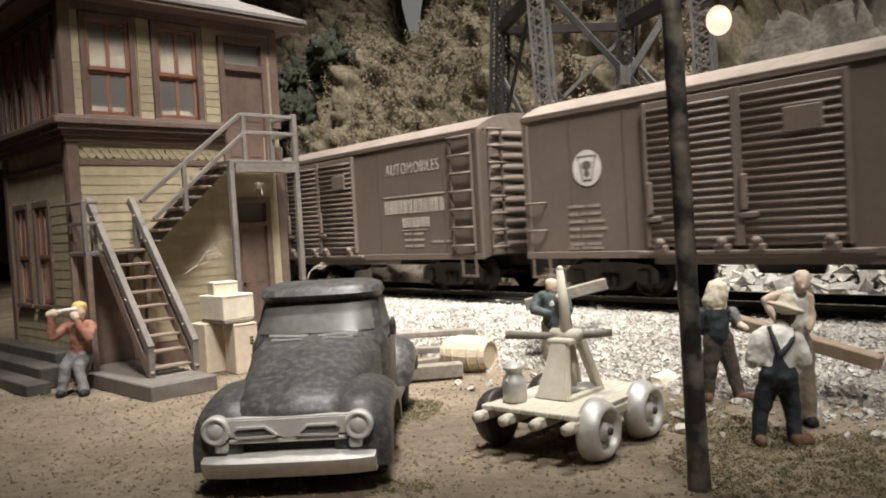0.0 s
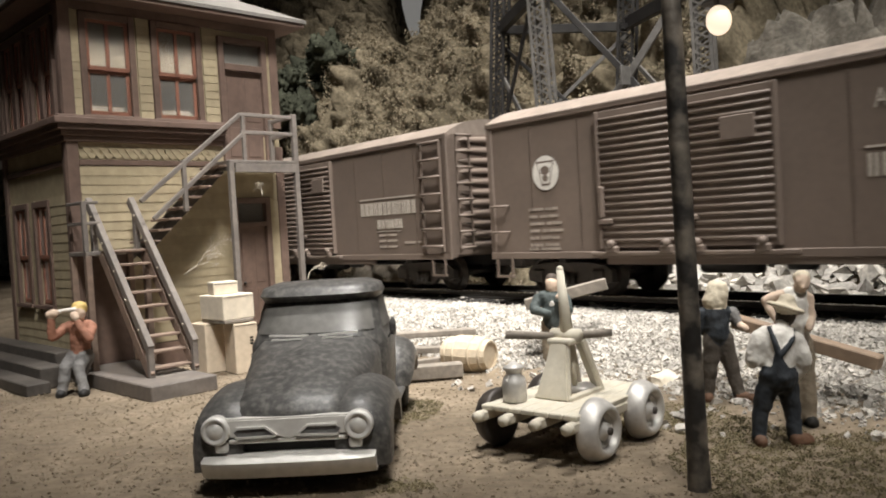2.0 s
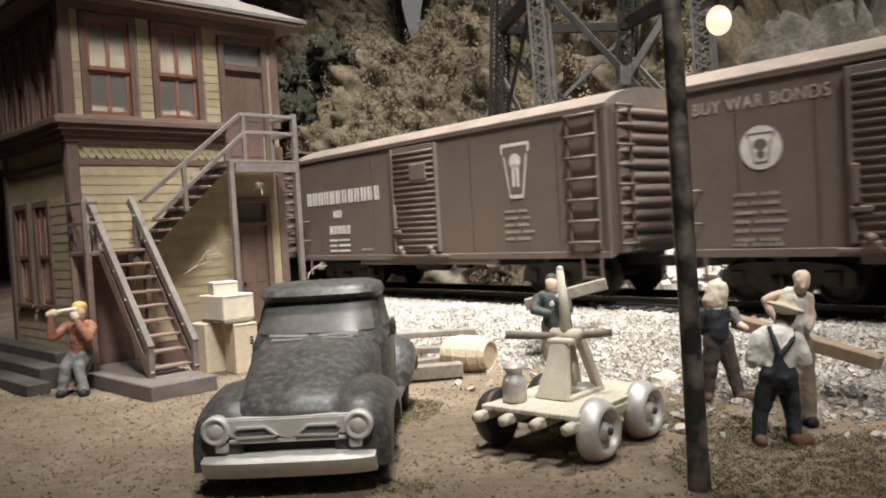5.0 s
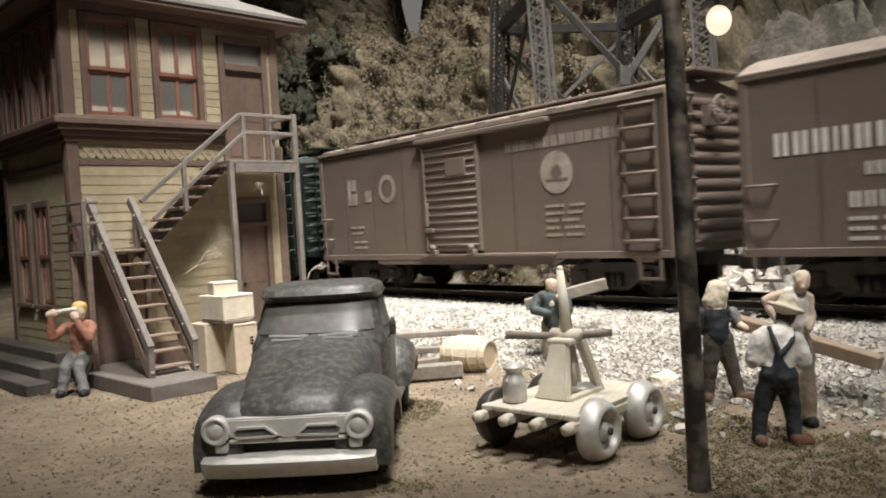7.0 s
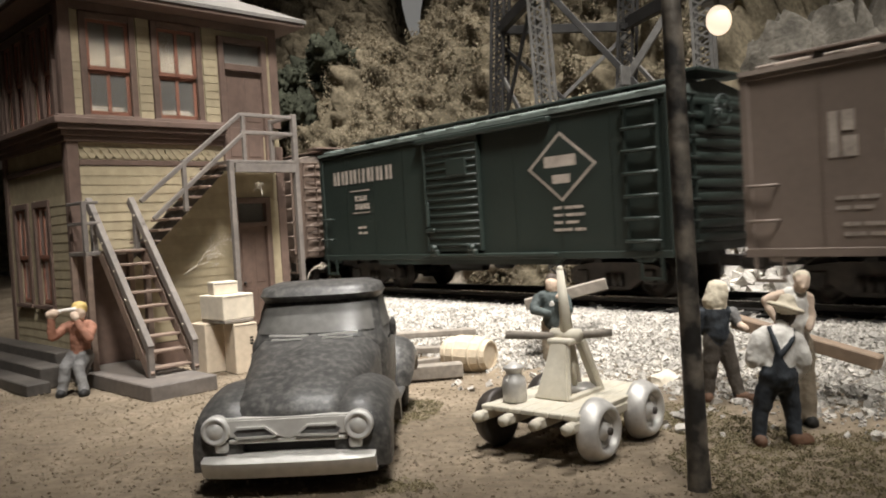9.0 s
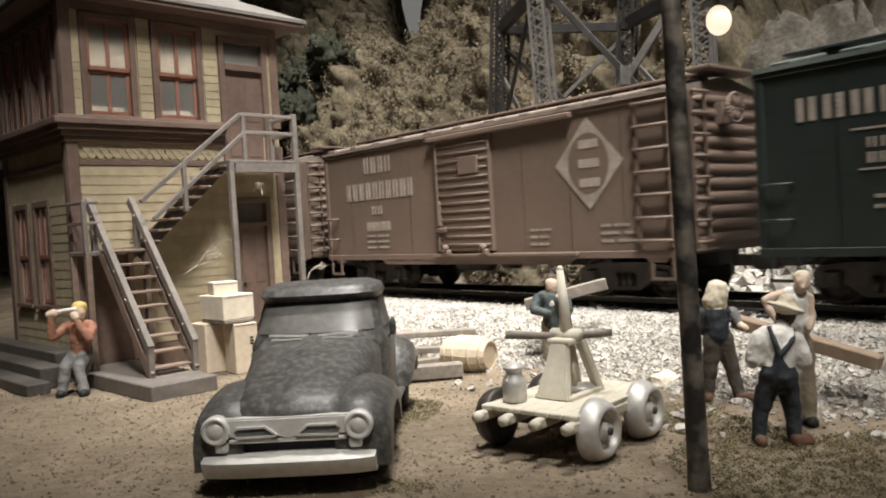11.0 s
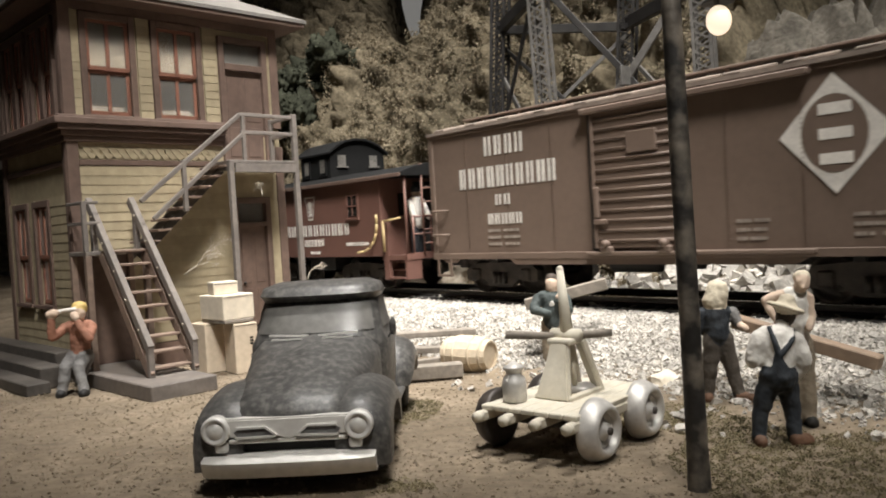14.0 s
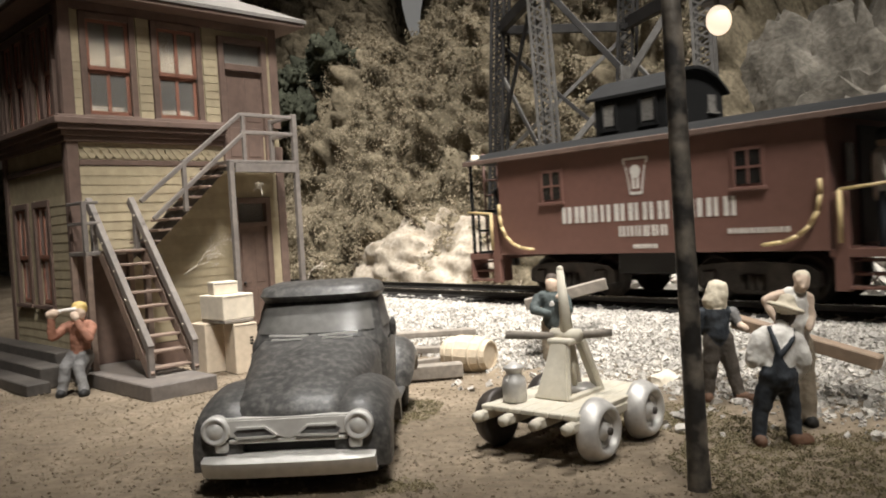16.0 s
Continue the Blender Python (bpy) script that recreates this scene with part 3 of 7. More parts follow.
    if style["round"]:
        box(bm, 3.2, L - 3.2, y + 0.02, y + 0.10, SILL - 0.16, SILL, 0.01)
    else:
        prism(bm, [(0.3, SILL), (0.45, SILL - 0.12), (0.8, SILL - 0.12), (0.95, SILL), (2.5, SILL), (2.8, SILL - 0.16), (L - 2.8, SILL - 0.16), (L - 2.5, SILL), (L - 0.95, SILL), (L - 0.8, SILL - 0.12), (L - 0.45, SILL - 0.12), (L - 0.3, SILL)][::-1],
              y + 0.005, y + 0.06)
    part("side_sill", bm, colour, car)
    bm = B()
    box(bm, 0.1, L - 0.1, -0.32, 0.32, SILL - 0.26, SILL + 0.02)
    for xx in (1.9, 4.4, 5.9, 7.4, L - 1.9):
        box(bm, xx - 0.1, xx + 0.1, -1.4, 1.4, SILL - 0.14, SILL + 0.02)
    part("underframe", bm, BLACK, car)
    bm = B()
    rod(bm, (4.8, -0.75, SILL - 0.20), (5.9, -0.75, SILL - 0.20), 0.18, n=14)
    rod(bm, (6.5, -0.9, SILL - 0.16), (6.95, -0.9, SILL - 0.16), 0.14, n=14)
    part("air_tank", bm, BLACK, car)
    for xe, sg in ((x1, 1), (x0, -1)):
        bm = B()
        box(bm, min(xe, xe + sg * 0.5), max(xe, xe + sg * 0.5), -0.09, 0.09, SILL - 0.30, SILL - 0.08, 0.02)
        box(bm, min(xe + sg * 0.42, xe + sg * 0.74), max(xe + sg * 0.42, xe + sg * 0.74), -0.16, 0.16, SILL - 0.36, SILL - 0.04, 0.05)
        part("coupler", bm, WHEEL, car)
    wheels = truck_part(car, 1.75) + truck_part(car, L - 1.75)
    style["marks"](car, y + 0.026)
    TURNING.append((car, at_s - L, wheels))
    return car


def mark(car, name, fn, material, label=""):
    bm = B()
    fn(bm)
    return part(name, bm, material, car, label)


def small_print(car, y, x, z, rows, w, seed, ink=FADED_INK):
    for i in range(rows):
        r = random.Random(seed + i)
        tagged(mark(car, "small_lettering", lambda bm: bars(bm, x, x + w * r.uniform(0.75, 1), z - i * 0.15, z - i * 0.15 + 0.06, y, [r.randint(3, 5), r.randint(3, 6)], seed + i), ink), kind="stuff")


def round_emblem(car, y, x, z, r, ink=WHITE_INK):
    mark(car, "round_emblem", lambda bm: disc(bm, x, z, r, y), ink, "white round emblem with a dark keystone shape")
    mark(car, "emblem_shield", lambda bm: keystone(bm, x, z - 0.01, r * 1.34, r * 1.42, y - 0.004), CAR_RED)
    mark(car, "emblem_field", lambda bm: keystone(bm, x, z - 0.01, r * 1.12, r * 1.2, y - 0.008), ink)
    mark(car, "emblem_core", lambda bm: (disc(bm, x, z + 0.05, r * 0.26, y - 0.012, sx=1.3), disc(bm, x, z - 0.11, r * 0.2, y - 0.012)), CAR_RED)


def automobile_marks(extra):
    def fn(car, y):
        round_emblem(car, y, 1.72, 2.63, 0.36, WHITE_INK)
        small_print(car, y, 1.2, 1.85, 6, 1.0, 3)
        small_print(car, y, 1.15, 1.02, 1, 1.2, 31)
        if extra == "automobiles":
            letters("inscription", "AUTOMOBILES", 0.40, 9.27, 3.02, y, car, PALE_INK, 2.15)
        else:
            letters("inscription", "BUY WAR BONDS", 0.30, 1.68, 3.30, y, car, PALE_INK, 2.35)
        glyphs(car, "name_bar", 8.05, 10.5, 2.02, 2.36, y, 12, PALE_INK, 5)
        mark(car, "rule", lambda bm: (box(bm, 8.05, 10.5, y - INK, y, 2.44, 2.475), box(bm, 8.75, 9.8, y - INK, y, 1.58, 1.6)), PALE_INK)
        glyphs(car, "number_bar", 8.78, 9.9, 1.66, 1.90, y, 6, PALE_INK, 6)
        small_print(car, y, 8.85, 1.46, 3, 0.9, 9)
        small_print(car, y, 9.95, 1.25, 1, 0.9, 19)
    return fn


def shield_marks(car, y):
    mark(car, "shield_emblem", lambda bm: keystone(bm, 9.3, 2.75, 0.86, 1.2, y), WHITE_INK, "white keystone emblem")
    mark(car, "shield_field", lambda bm: keystone(bm, 9.3, 2.76, 0.74, 1.04, y - 0.004), CAR_RED)
    mark(car, "shield_core", lambda bm: (disc(bm, 9.3, 2.95, 0.17, y - 0.008), box(bm, 9.2, 9.27, y - 0.02, y, 2.4, 2.9), box(bm, 9.33, 9.4, y - 0.02, y, 2.4, 2.9)), WHITE_INK)
    small_print(car, y, 8.9, 1.85, 5, 0.9, 43)
    glyphs(car, "name_bar", 0.55, 4.3, 2.45, 2.82, y, 12, WHITE_INK, 5)
    glyphs(car, "number_bar", 1.95, 2.4, 2.05, 2.25, y, 3, WHITE_INK, 4)
    glyphs(car, "number_bar", 1.7, 2.8, 1.58, 1.82, y, 5, WHITE_INK, 6)
    small_print(car, y, 1.7, 1.38, 3, 1.2, 9, WHITE_INK)
    small_print(car, y, 3.3, 1.1, 1, 0.6, 99)


def round_logo_marks(car, y):
    for bx in ((1.42, 1.56, 2.35, 3.05), (1.62, 1.84, 2.35, 2.66), (1.62, 1.80, 2.74, 3.05), (2.25, 2.5, 2.40, 2.70)):
        mark(car, "initial_bar", lambda bm: box(bm, bx[0], bx[1], y - INK, y, bx[2], bx[3]), FADED_INK)
    mark(car, "large_initial_round", lambda bm: ring(bm, 3.25, 2.70, 0.37, 0.24, y), FADED_INK)
    glyphs(car, "name_bar", 7.64, 10.75, 3.16, 3.38, y, 14, FADED_INK, 5)
    mark(car, "round_emblem", lambda bm: disc(bm, 9.1, 2.62, 0.44, y), FADED_INK, "faded round emblem with a dome shape")
    mark(car, "emblem_dome", lambda bm: (disc(bm, 9.1, 2.62, 0.15, y - 0.004), box(bm, 8.8, 9.4, y - 0.02, y, 2.44, 2.49)), CAR_RED)
    small_print(car, y, 8.75, 1.9, 5, 1.1, 23)
    small_print(car, y, 1.5, 1.7, 2, 0.7, 27)
    small_print(car, y, 1.6, 1.3, 2, 0.7, 29)


def diamond(bm, cx, cz, w, h, y):
    bm.faces.new([bm.verts.new((cx + x * w, y - INK, cz + z * h)) for x, z in ((-1, 0), (0, -1), (1, 0), (0, 1))])
    return bm


def diamond_outline_marks(car, y):
    glyphs(car, "name_bar", 0.65, 3.55, 2.95, 3.32, y, 7, FADED_INK, 5)
    mark(car, "rule", lambda bm: (box(bm, 1.5, 2.4, y - INK, y, 2.72, 2.75), box(bm, 1.6, 2.4, y - INK, y, 2.12, 2.15)), FADED_INK)
    glyphs(car, "number_bar", 1.7, 2.3, 2.45, 2.6, y, 3, FADED_INK, 4)
    glyphs(car, "number_bar", 1.7, 2.4, 2.22, 2.38, y, 4, FADED_INK, 6)
    mark(car, "diamond_emblem", lambda bm: diamond(bm, 9.2, 2.72, 0.92, 0.72, y), FADED_INK, "faded diamond outline emblem")
    mark(car, "diamond_field", lambda bm: diamond(bm, 9.2, 2.72, 0.82, 0.64, y - 0.004), CAR_GREEN)
    mark(car, "emblem_bar", lambda bm: (box(bm, 8.75, 9.6, y - 0.02, y, 2.72, 2.95), box(bm, 8.95, 9.43, y - 0.02, y, 2.38, 2.56)), FADED_INK)
    small_print(car, y, 8.95, 1.85, 4, 0.85, 53)
    small_print(car, y, 1.8, 1.7, 2, 0.5, 57)


def big_diamond_marks(ink):
    def fn(car, y):
        glyphs(car, "name_bar", 1.92, 3.2, 3.16, 3.58, y, 4, ink, 7)
        glyphs(car, "name_bar", 1.05, 4.1, 2.46, 2.92, y, 10, ink, 15)
        glyphs(car, "number_bar", 2.2, 2.75, 2.05, 2.28, y, 2, ink, 4)
        glyphs(car, "number_bar", 1.95, 3.05, 1.62, 1.86, y, 5, ink, 6)
        small_print(car, y, 1.95, 1.45, 3, 1.15, 63)
        mark(car, "diamond_emblem", lambda bm: diamond(bm, 9.66, 2.72, 0.86, 0.92, y), ink, "pale diamond emblem with a dark disc")
        mark(car, "diamond_field", lambda bm: disc(bm, 9.66, 2.72, 0.60, y - 0.004, sx=0.84), CAR_RED2)
        for z in (2.34, 2.72, 3.10):
            mark(car, "emblem_bar", lambda bm: box(bm, 9.43, 9.93, y - 0.024, y, z - 0.085, z + 0.085), ink)
        small_print(car, y, 8.0, 1.42, 3, 0.7, 65)
        small_print(car, y, 9.9, 1.45, 3, 0.9, 67)
    return fn


ROUND2 = dict(round=True, doors=[(3.12, 4.94), (4.96, 6.76)], ribs=18, slide=0.3)
ROUND1 = dict(round=True, doors=[(4.92, 6.71)], ribs=17, slide=0.3)
RIBBED = dict(round=False, doors=[(4.86, 6.82)], ribs=14, slide=2.2)
RIBBED2 = dict(round=False, doors=[(5.05, 6.95)], ribs=13, slide=2.4)
FIRST = 1.42
PITCH = CAR_L + 1.37


def train():
    two = "brown-red steel boxcar with a round roof and ribbed double doors"
    boxcar(FIRST + PITCH, CAR_RED, dict(ROUND2, marks=automobile_marks("automobiles")), two)
    boxcar(FIRST, CAR_RED, dict(ROUND2, marks=automobile_marks("automobiles")), two)
    boxcar(FIRST - PITCH, CAR_RED, dict(ROUND2, marks=automobile_marks("bonds")), "brown-red double-door boxcar lettered for war bonds")
    boxcar(FIRST - 2 * PITCH, CAR_RED, dict(ROUND1, marks=shield_marks), "brown-red round-roofed boxcar with a white keystone emblem")
    boxcar(FIRST - 3 * PITCH, CAR_RED, dict(RIBBED, marks=round_logo_marks), "dull brown boxcar with faded initials and round emblem")
    boxcar(FIRST - 4 * PITCH, CAR_GREEN, dict(RIBBED, marks=diamond_outline_marks), "dark green boxcar with a faded diamond outline emblem")
    boxcar(FIRST - 5 * PITCH, CAR_RED2, dict(RIBBED2, marks=big_diamond_marks(FADED_INK)), "brown boxcar with a faded diamond emblem and ribbed door")
    boxcar(FIRST - 6 * PITCH, CAR_RED2, dict(RIBBED2, marks=big_diamond_marks(WHITE_INK)), "brown boxcar with crisp white lettering and diamond emblem")




def caboose():
    car = thing("caboose", "dark red steel caboose with a black cupola and white lettering", "caboose", group="freight train cars")
    y, L, z0, z1 = -HALF + 0.05, 7.2, 0.93, 3.05
    bm = B()
    box(bm, 0, L, y, -y, z0, z1, 0.012)
    part("body", bm, CABOOSE_RED, car)
    swap = Matrix(((0, 1, 0, 0), (1, 0, 0, 0), (0, 0, 1, 0), (0, 0, 0, 1)))
    arch = [(-1.68 + 3.36 * i / 12, z1 + 0.02 + 0.30 * (1 - abs(-1 + i / 6) ** 2.2)) for i in range(13)]
    bm = B()
    prism(bm, arch + [(1.68, z1 - 0.05), (-1.68, z1 - 0.05)], -0.95, L + 1.1, swap)
    part("roof", bm, CAB_BLACK, car, smooth=40)
    bm = B()
    box(bm, -0.97, L + 1.12, -1.71, -1.66, z1 - 0.08, z1 + 0.02, 0.01)
    part("roof_edge", bm, TRIM, car)
    # cupola with its arched roof
    cy, ca, cb, ct = -1.0, 2.35, 4.05, 4.02
    bm = B()
    box(bm, ca, cb, cy, -cy, z1, ct - 0.02, 0.01)
    prism(bm, [(-1.0 + 2 * i / 14, ct - 0.03 + 0.42 * (1 - abs(-1 + i / 7) ** 2.2)) for i in range(15)] , ca, cb, swap)
    cup = part("cupola", bm, CAB_BLACK, car, "black cupola with small grey windows")
    bm = B()
    top = [(-1.08 + 2.16 * i / 14, ct + 0.02 + 0.43 * (1 - abs(-1 + i / 7) ** 2.2)) for i in range(15)]
    prism(bm, top + [(px, pz - 0.06) for px, pz in top[::-1]], ca - 0.14, cb + 0.12, swap)
    part("cupola_roof", bm, CAB_BLACK, cup, smooth=40)
    for k, (a, b2) in enumerate(((ca + 0.24, ca + 0.52), (cb - 0.55, cb - 0.25))):
        bm = B()
        box(bm, a, b2, cy - 0.012, cy + 0.05, 3.45, 3.86)
        pane = part("window", bm, CUPOLA_PANE, cup, "pale cupola window")
        bm = B()
        for bx in ((a - 0.05, a, 3.36, 3.92), (b2, b2 + 0.05, 3.36, 3.92), (a - 0.07, b2 + 0.07, 3.34, 3.40), (a - 0.05, b2 + 0.05, 3.90, 3.94)):
            box(bm, bx[0], bx[1], cy - 0.04, cy + 0.05, bx[2], bx[3])
        part("window_frame", bm, CAB_BLACK, pane)
    for yy in (-0.72, 0.44):
        bm = B()
        box(bm, cb - 0.05, cb + 0.012, yy, yy + 0.28, 3.62, 3.96)
        part("end_window", bm, CUPOLA_PANE, cup)
        bm = B()
        box(bm, cb, cb + 0.06, yy - 0.05, yy + 0.33, 3.58, 3.62)
        part("sill", bm, CUPOLA_PANE, cup)
    # side windows
    for a, b2 in ((1.35, 1.83), (5.69, 6.15)):
        bm = B()
        box(bm, a, b2, y - 0.012, y + 0.05, 2.06, 2.62)
        win = part("window", bm, WINDOW_DARK, car)
        bm = B()
        box(bm, a - 0.06, a, y - 0.035, y, 2.0, 2.68)
        box(bm, b2, b2 + 0.06, y - 0.035, y, 2.0, 2.68)
        box(bm, a - 0.06, b2 + 0.06, y - 0.035, y, 2.62, 2.68)
        part("window_frame", bm, CABOOSE_RED, win)
        bm = B()
        box(bm, a - 0.1, b2 + 0.1, y - 0.07, y, 1.95, 2.01, 0.01)
        part("window_sill", bm, CABOOSE_RED, win)
        bm = B()
        box(bm, (a + b2) / 2 - 0.02, (a + b2) / 2 + 0.02, y - 0.03, y, 2.06, 2.62)
        box(bm, a, b2, y - 0.032, y, 2.32, 2.36)
        part("glazing_bar", bm, CABOOSE_RED, win)
    # lettering and emblem
    glyphs(car, "name_bar", 1.80, 5.74, 1.55, 1.88, y, 12, WHITE_INK, 5)
    glyphs(car, "number_bar", 3.22, 4.34, 1.25, 1.45, y, 6, WHITE_INK, 8)
    glyphs(car, "small_lettering", 3.55, 4.1, 1.02, 1.10, y, 7, WHITE_INK, 9)
    glyphs(car, "small_lettering", 5.5, 6.6, 1.24, 1.33, y, 11, WHITE_INK, 10)
    mark(car, "shield_emblem", lambda bm: keystone(bm, 3.68, 2.38, 0.56, 0.70, y), WHITE_INK, "white keystone emblem")
    mark(car, "shield_field", lambda bm: keystone(bm, 3.68, 2.385, 0.47, 0.60, y - 0.004), CABOOSE_RED)
    mark(car, "shield_core", lambda bm: (disc(bm, 3.68, 2.47, 0.12, y - 0.008), box(bm, 3.60, 3.66, y - 0.02, y, 2.14, 2.42), box(bm, 3.70, 3.76, y - 0.02, y, 2.14, 2.42)), WHITE_INK)
    # curved yellow grab rails and corner posts
    for sg, xa in ((1, 7.12), (-1, 0.08)):
        bm = B()
        pts = [(xa, 2.05), (xa, 1.8), (xa - sg * 0.05, 1.55), (xa - sg * 0.18, 1.33), (xa - sg * 0.38, 1.17), (xa - sg * 0.62, 1.08), (xa - sg * 0.95, 1.04)]
        for p, q in zip(pts, pts[1:]):
            rod(bm, (p[0], y - 0.08, p[1]), (q[0], y - 0.08, q[1]), 0.035, n=8)
            ball(bm, (q[0], y - 0.08, q[1]), 0.035, 1)
        part("grab_rail", bm, YELLOW, car, "curved yellow grab rail")
    for xe, sg in ((L, 1), (0, -1)):
        bm = B()
        box(bm, min(xe, xe + sg * 1.05), max(xe, xe + sg * 1.05), y, -y, z0 - 0.1, z0 + 0.02)
        part("end_deck", bm, CABOOSE_RED, car)
        bm = B()
        box(bm, min(xe + sg * 0.95, xe + sg * 1.05), max(xe + sg * 0.95, xe + sg * 1.05), -1.3, 1.3, z0, z0 + 0.07)
        for yy in (-1.25, -0.65, 0.65, 1.25):
            rod(bm, (xe + sg * 1.0, yy, z0), (xe + sg * 1.0, yy, z0 + 1.0), 0.03, n=6)
        rod(bm, (xe + sg * 1.0, -1.25, z0 + 1.0), (xe + sg * 1.0, 1.25, z0 + 1.0), 0.03, n=6)
        rod(bm, (xe + sg * 1.0, -1.25, z0 + 0.55), (xe + sg * 1.0, 1.25, z0 + 0.55), 0.025, n=6)
        part("end_railing", bm, CABOOSE_RED if sg > 0 else CAB_BLACK, car)
        for yy in (-1.45, 1.45):
            bm = B()
            rod(bm, (xe + sg * 0.98, yy, z0), (xe + sg * 0.98, yy, z1 + 0.04), 0.04, n=8)
            part("corner_post", bm, CABOOSE_RED if sg > 0 else CAB_BLACK, car)
        bm = B()
        for yy in (-0.95, -0.5):
            rod(bm, (xe + sg * 1.06, yy, z0), (xe + sg * 1.06, yy, z1 + 0.25), 0.03, n=6)
        ladder = part("end_ladder", bm, CABOOSE_RED, car)
        for i in range(6):
            bm = B()
            rod(bm, (xe + sg * 1.06, -0.95, z0 + 0.3 + i * 0.36), (xe + sg * 1.06, -0.5, z0 + 0.3 + i * 0.36), 0.024, n=6)
            part("rung", bm, CABOOSE_RED, ladder)
        bm = B()
        box(bm, xe - 0.0 + (0.002 if sg > 0 else -0.03), xe + (0.03 if sg > 0 else -0.002), -0.4, 0.4, z0 + 0.05, z1 - 0.15)
        door = part("end_door", bm, BLACK, car)
        bm = B()
        box(bm, xe + sg * 0.03 - 0.01, xe + sg * 0.03 + 0.01, -0.95, -0.65, 2.0, 2.6)
        part("end_window", bm, WINDOW_DARK, car)
        # side steps
        bm = B()
        xs = sorted((xe + sg * 0.22, xe + sg * 1.0))
        for xx in xs:
            box(bm, xx - 0.03, xx + 0.03, y, y + 0.5, 0.32, z0 + 0.05)
        steps = part("step_frame", bm, CABOOSE_RED, car)
        for i in range(3):
            bm = B()
            box(bm, xs[0], xs[1], y - 0.02 + i * 0.14, y + 0.28 + i * 0.14, 0.34 + i * 0.2, 0.38 + i * 0.2)
            part("step", bm, CABOOSE_RED, steps)
        bm = B()
        box(bm, min(xe + sg * 0.06, xe + sg * 0.28), max(xe + sg * 0.06, xe + sg * 0.28), y - 0.004, y + 0.1, 0.30, z0 + 0.9, 0.01)
        part("step_panel", bm, CABOOSE_RED, car)
        bm = B()
        rod(bm, (xe + sg * 0.2, y - 0.07, 1.05), (xe + sg * 0.2, y - 0.07, 1.86), 0.035, n=8)
        rod(bm, (xe + sg * 0.2, y - 0.07, 1.86), (xe + sg * 0.95, y - 0.07, 1.92), 0.028, n=8)
        part("hand_rail", bm, YELLOW, car, "yellow corner hand rail")
        bm = B()
        box(bm, min(xe + sg * 1.05, xe + sg * 1.5), max(xe + sg * 1.05, xe + sg * 1.5), -0.1, 0.1, 0.58, 0.80, 0.02)
        part("coupler", bm, WHEEL, car)
    bm = B()
    rod(bm, (-0.75, -1.5, 3.00), (-0.75, -1.5, 3.22), 0.09, n=10)
    ball(bm, (-0.75, -1.5, 3.1), 0.12, 2)
    part("marker_lamp", bm, CARTON_PALE, car, "pale marker lantern at the roof corner")
    bm = B()
    box(bm, 0.3, L - 0.3, -0.35, 0.35, z0 - 0.4, z0 + 0.01)
    box(bm, 2.9, 4.3, -1.2, -0.5, z0 - 0.42, z0 + 0.01, 0.03)
    part("underframe", bm, BLACK, car)
    wheels = truck_part(car, 1.55) + truck_part(car, L - 1.55)
    TURNING.append((car, -98.65, wheels))
    # two small painted railwaymen riding on the end decks are moulded with the car
    for xe, yy, cloth in ((L + 0.55, -0.75, CLOTH_W), (-0.5, -0.9, CLOTH_D)):
        bm = B()
        figure_shape(bm, [("leg", (0, 0.1, 0), (0, 0.09, 0.85), 0.11, 0), ("leg", (0, -0.1, 0), (0, -0.09, 0.85), 0.11, 0), ("body", (0, 0, 0.8), (0, 0, 1.4), 0.2, 1), ("arm", (0, 0.22, 1.4), (0.2, 0.25, 0.95), 0.07, 1),
                          ("arm", (0, -0.22, 1.4), (0.2, -0.25, 0.95), 0.07, 1), ("head", (0, 0, 1.6), (0, 0, 1.66), 0.12, 2), ("hat", (0, 0, 1.68), (0, 0, 1.74), 0.13, 0)], move(xe, yy, z0 + 0.02))
        part("rider_figurine", bm, [CLOTH_D, cloth, SKIN], car, "small painted trainman figurine standing on the end deck", smooth=60)


def figure_shape(bm, limbs, m=I4):
    """Rounded limbs, each from a to b with a radius, melted into one mesh."""
    for kind, a, b2, r, mi in limbs:
        a, b2 = m @ Vector(a), m @ Vector(b2)
        d = b2 - a
        q = d.to_track_quat("Z", "Y").to_matrix().to_4x4() if d.length > 1e-4 else I4
        r0, r1 = r if isinstance(r, tuple) else (r, r)
        flat = 0.12 if kind == "brim" else 0.8
        n, prof = d.length, []
        for i in range(5):
            t = math.pi / 2 * i / 4
            prof.append((r0 * math.sin(t), -r0 * flat * math.cos(t)))
        for i in range(5):
            t = math.pi / 2 * i / 4
            prof.append((r1 * math.cos(t), n + r1 * flat * math.sin(t)))
        lathe(bm, prof, 12, Matrix.Translation(a) @ q, mi)


def glyphs(car, name, x0, x1, z0, z1, y, count, ink, seed):
    """A line of writing drawn as a row of plain upright bars."""
    rnd = random.Random(seed)
    step = (x1 - x0) / count
    for i in range(count):
        for k in (0, 1):
            w = step * rnd.uniform(0.19, 0.30)
            a = x0 + (i + 0.12 + 0.44 * k) * step
            bm = B()
            box(bm, a, a + w, y - INK, y, z0, z1)
            part(name, bm, ink, car)


train()
caboose()

# ---- the signal tower ----
TW = move(-7.43, 16.12, 0) @ rot("Z", 45)      # its x runs along the stair side, its y along the track side
TX, TY = 5.05, 3.95


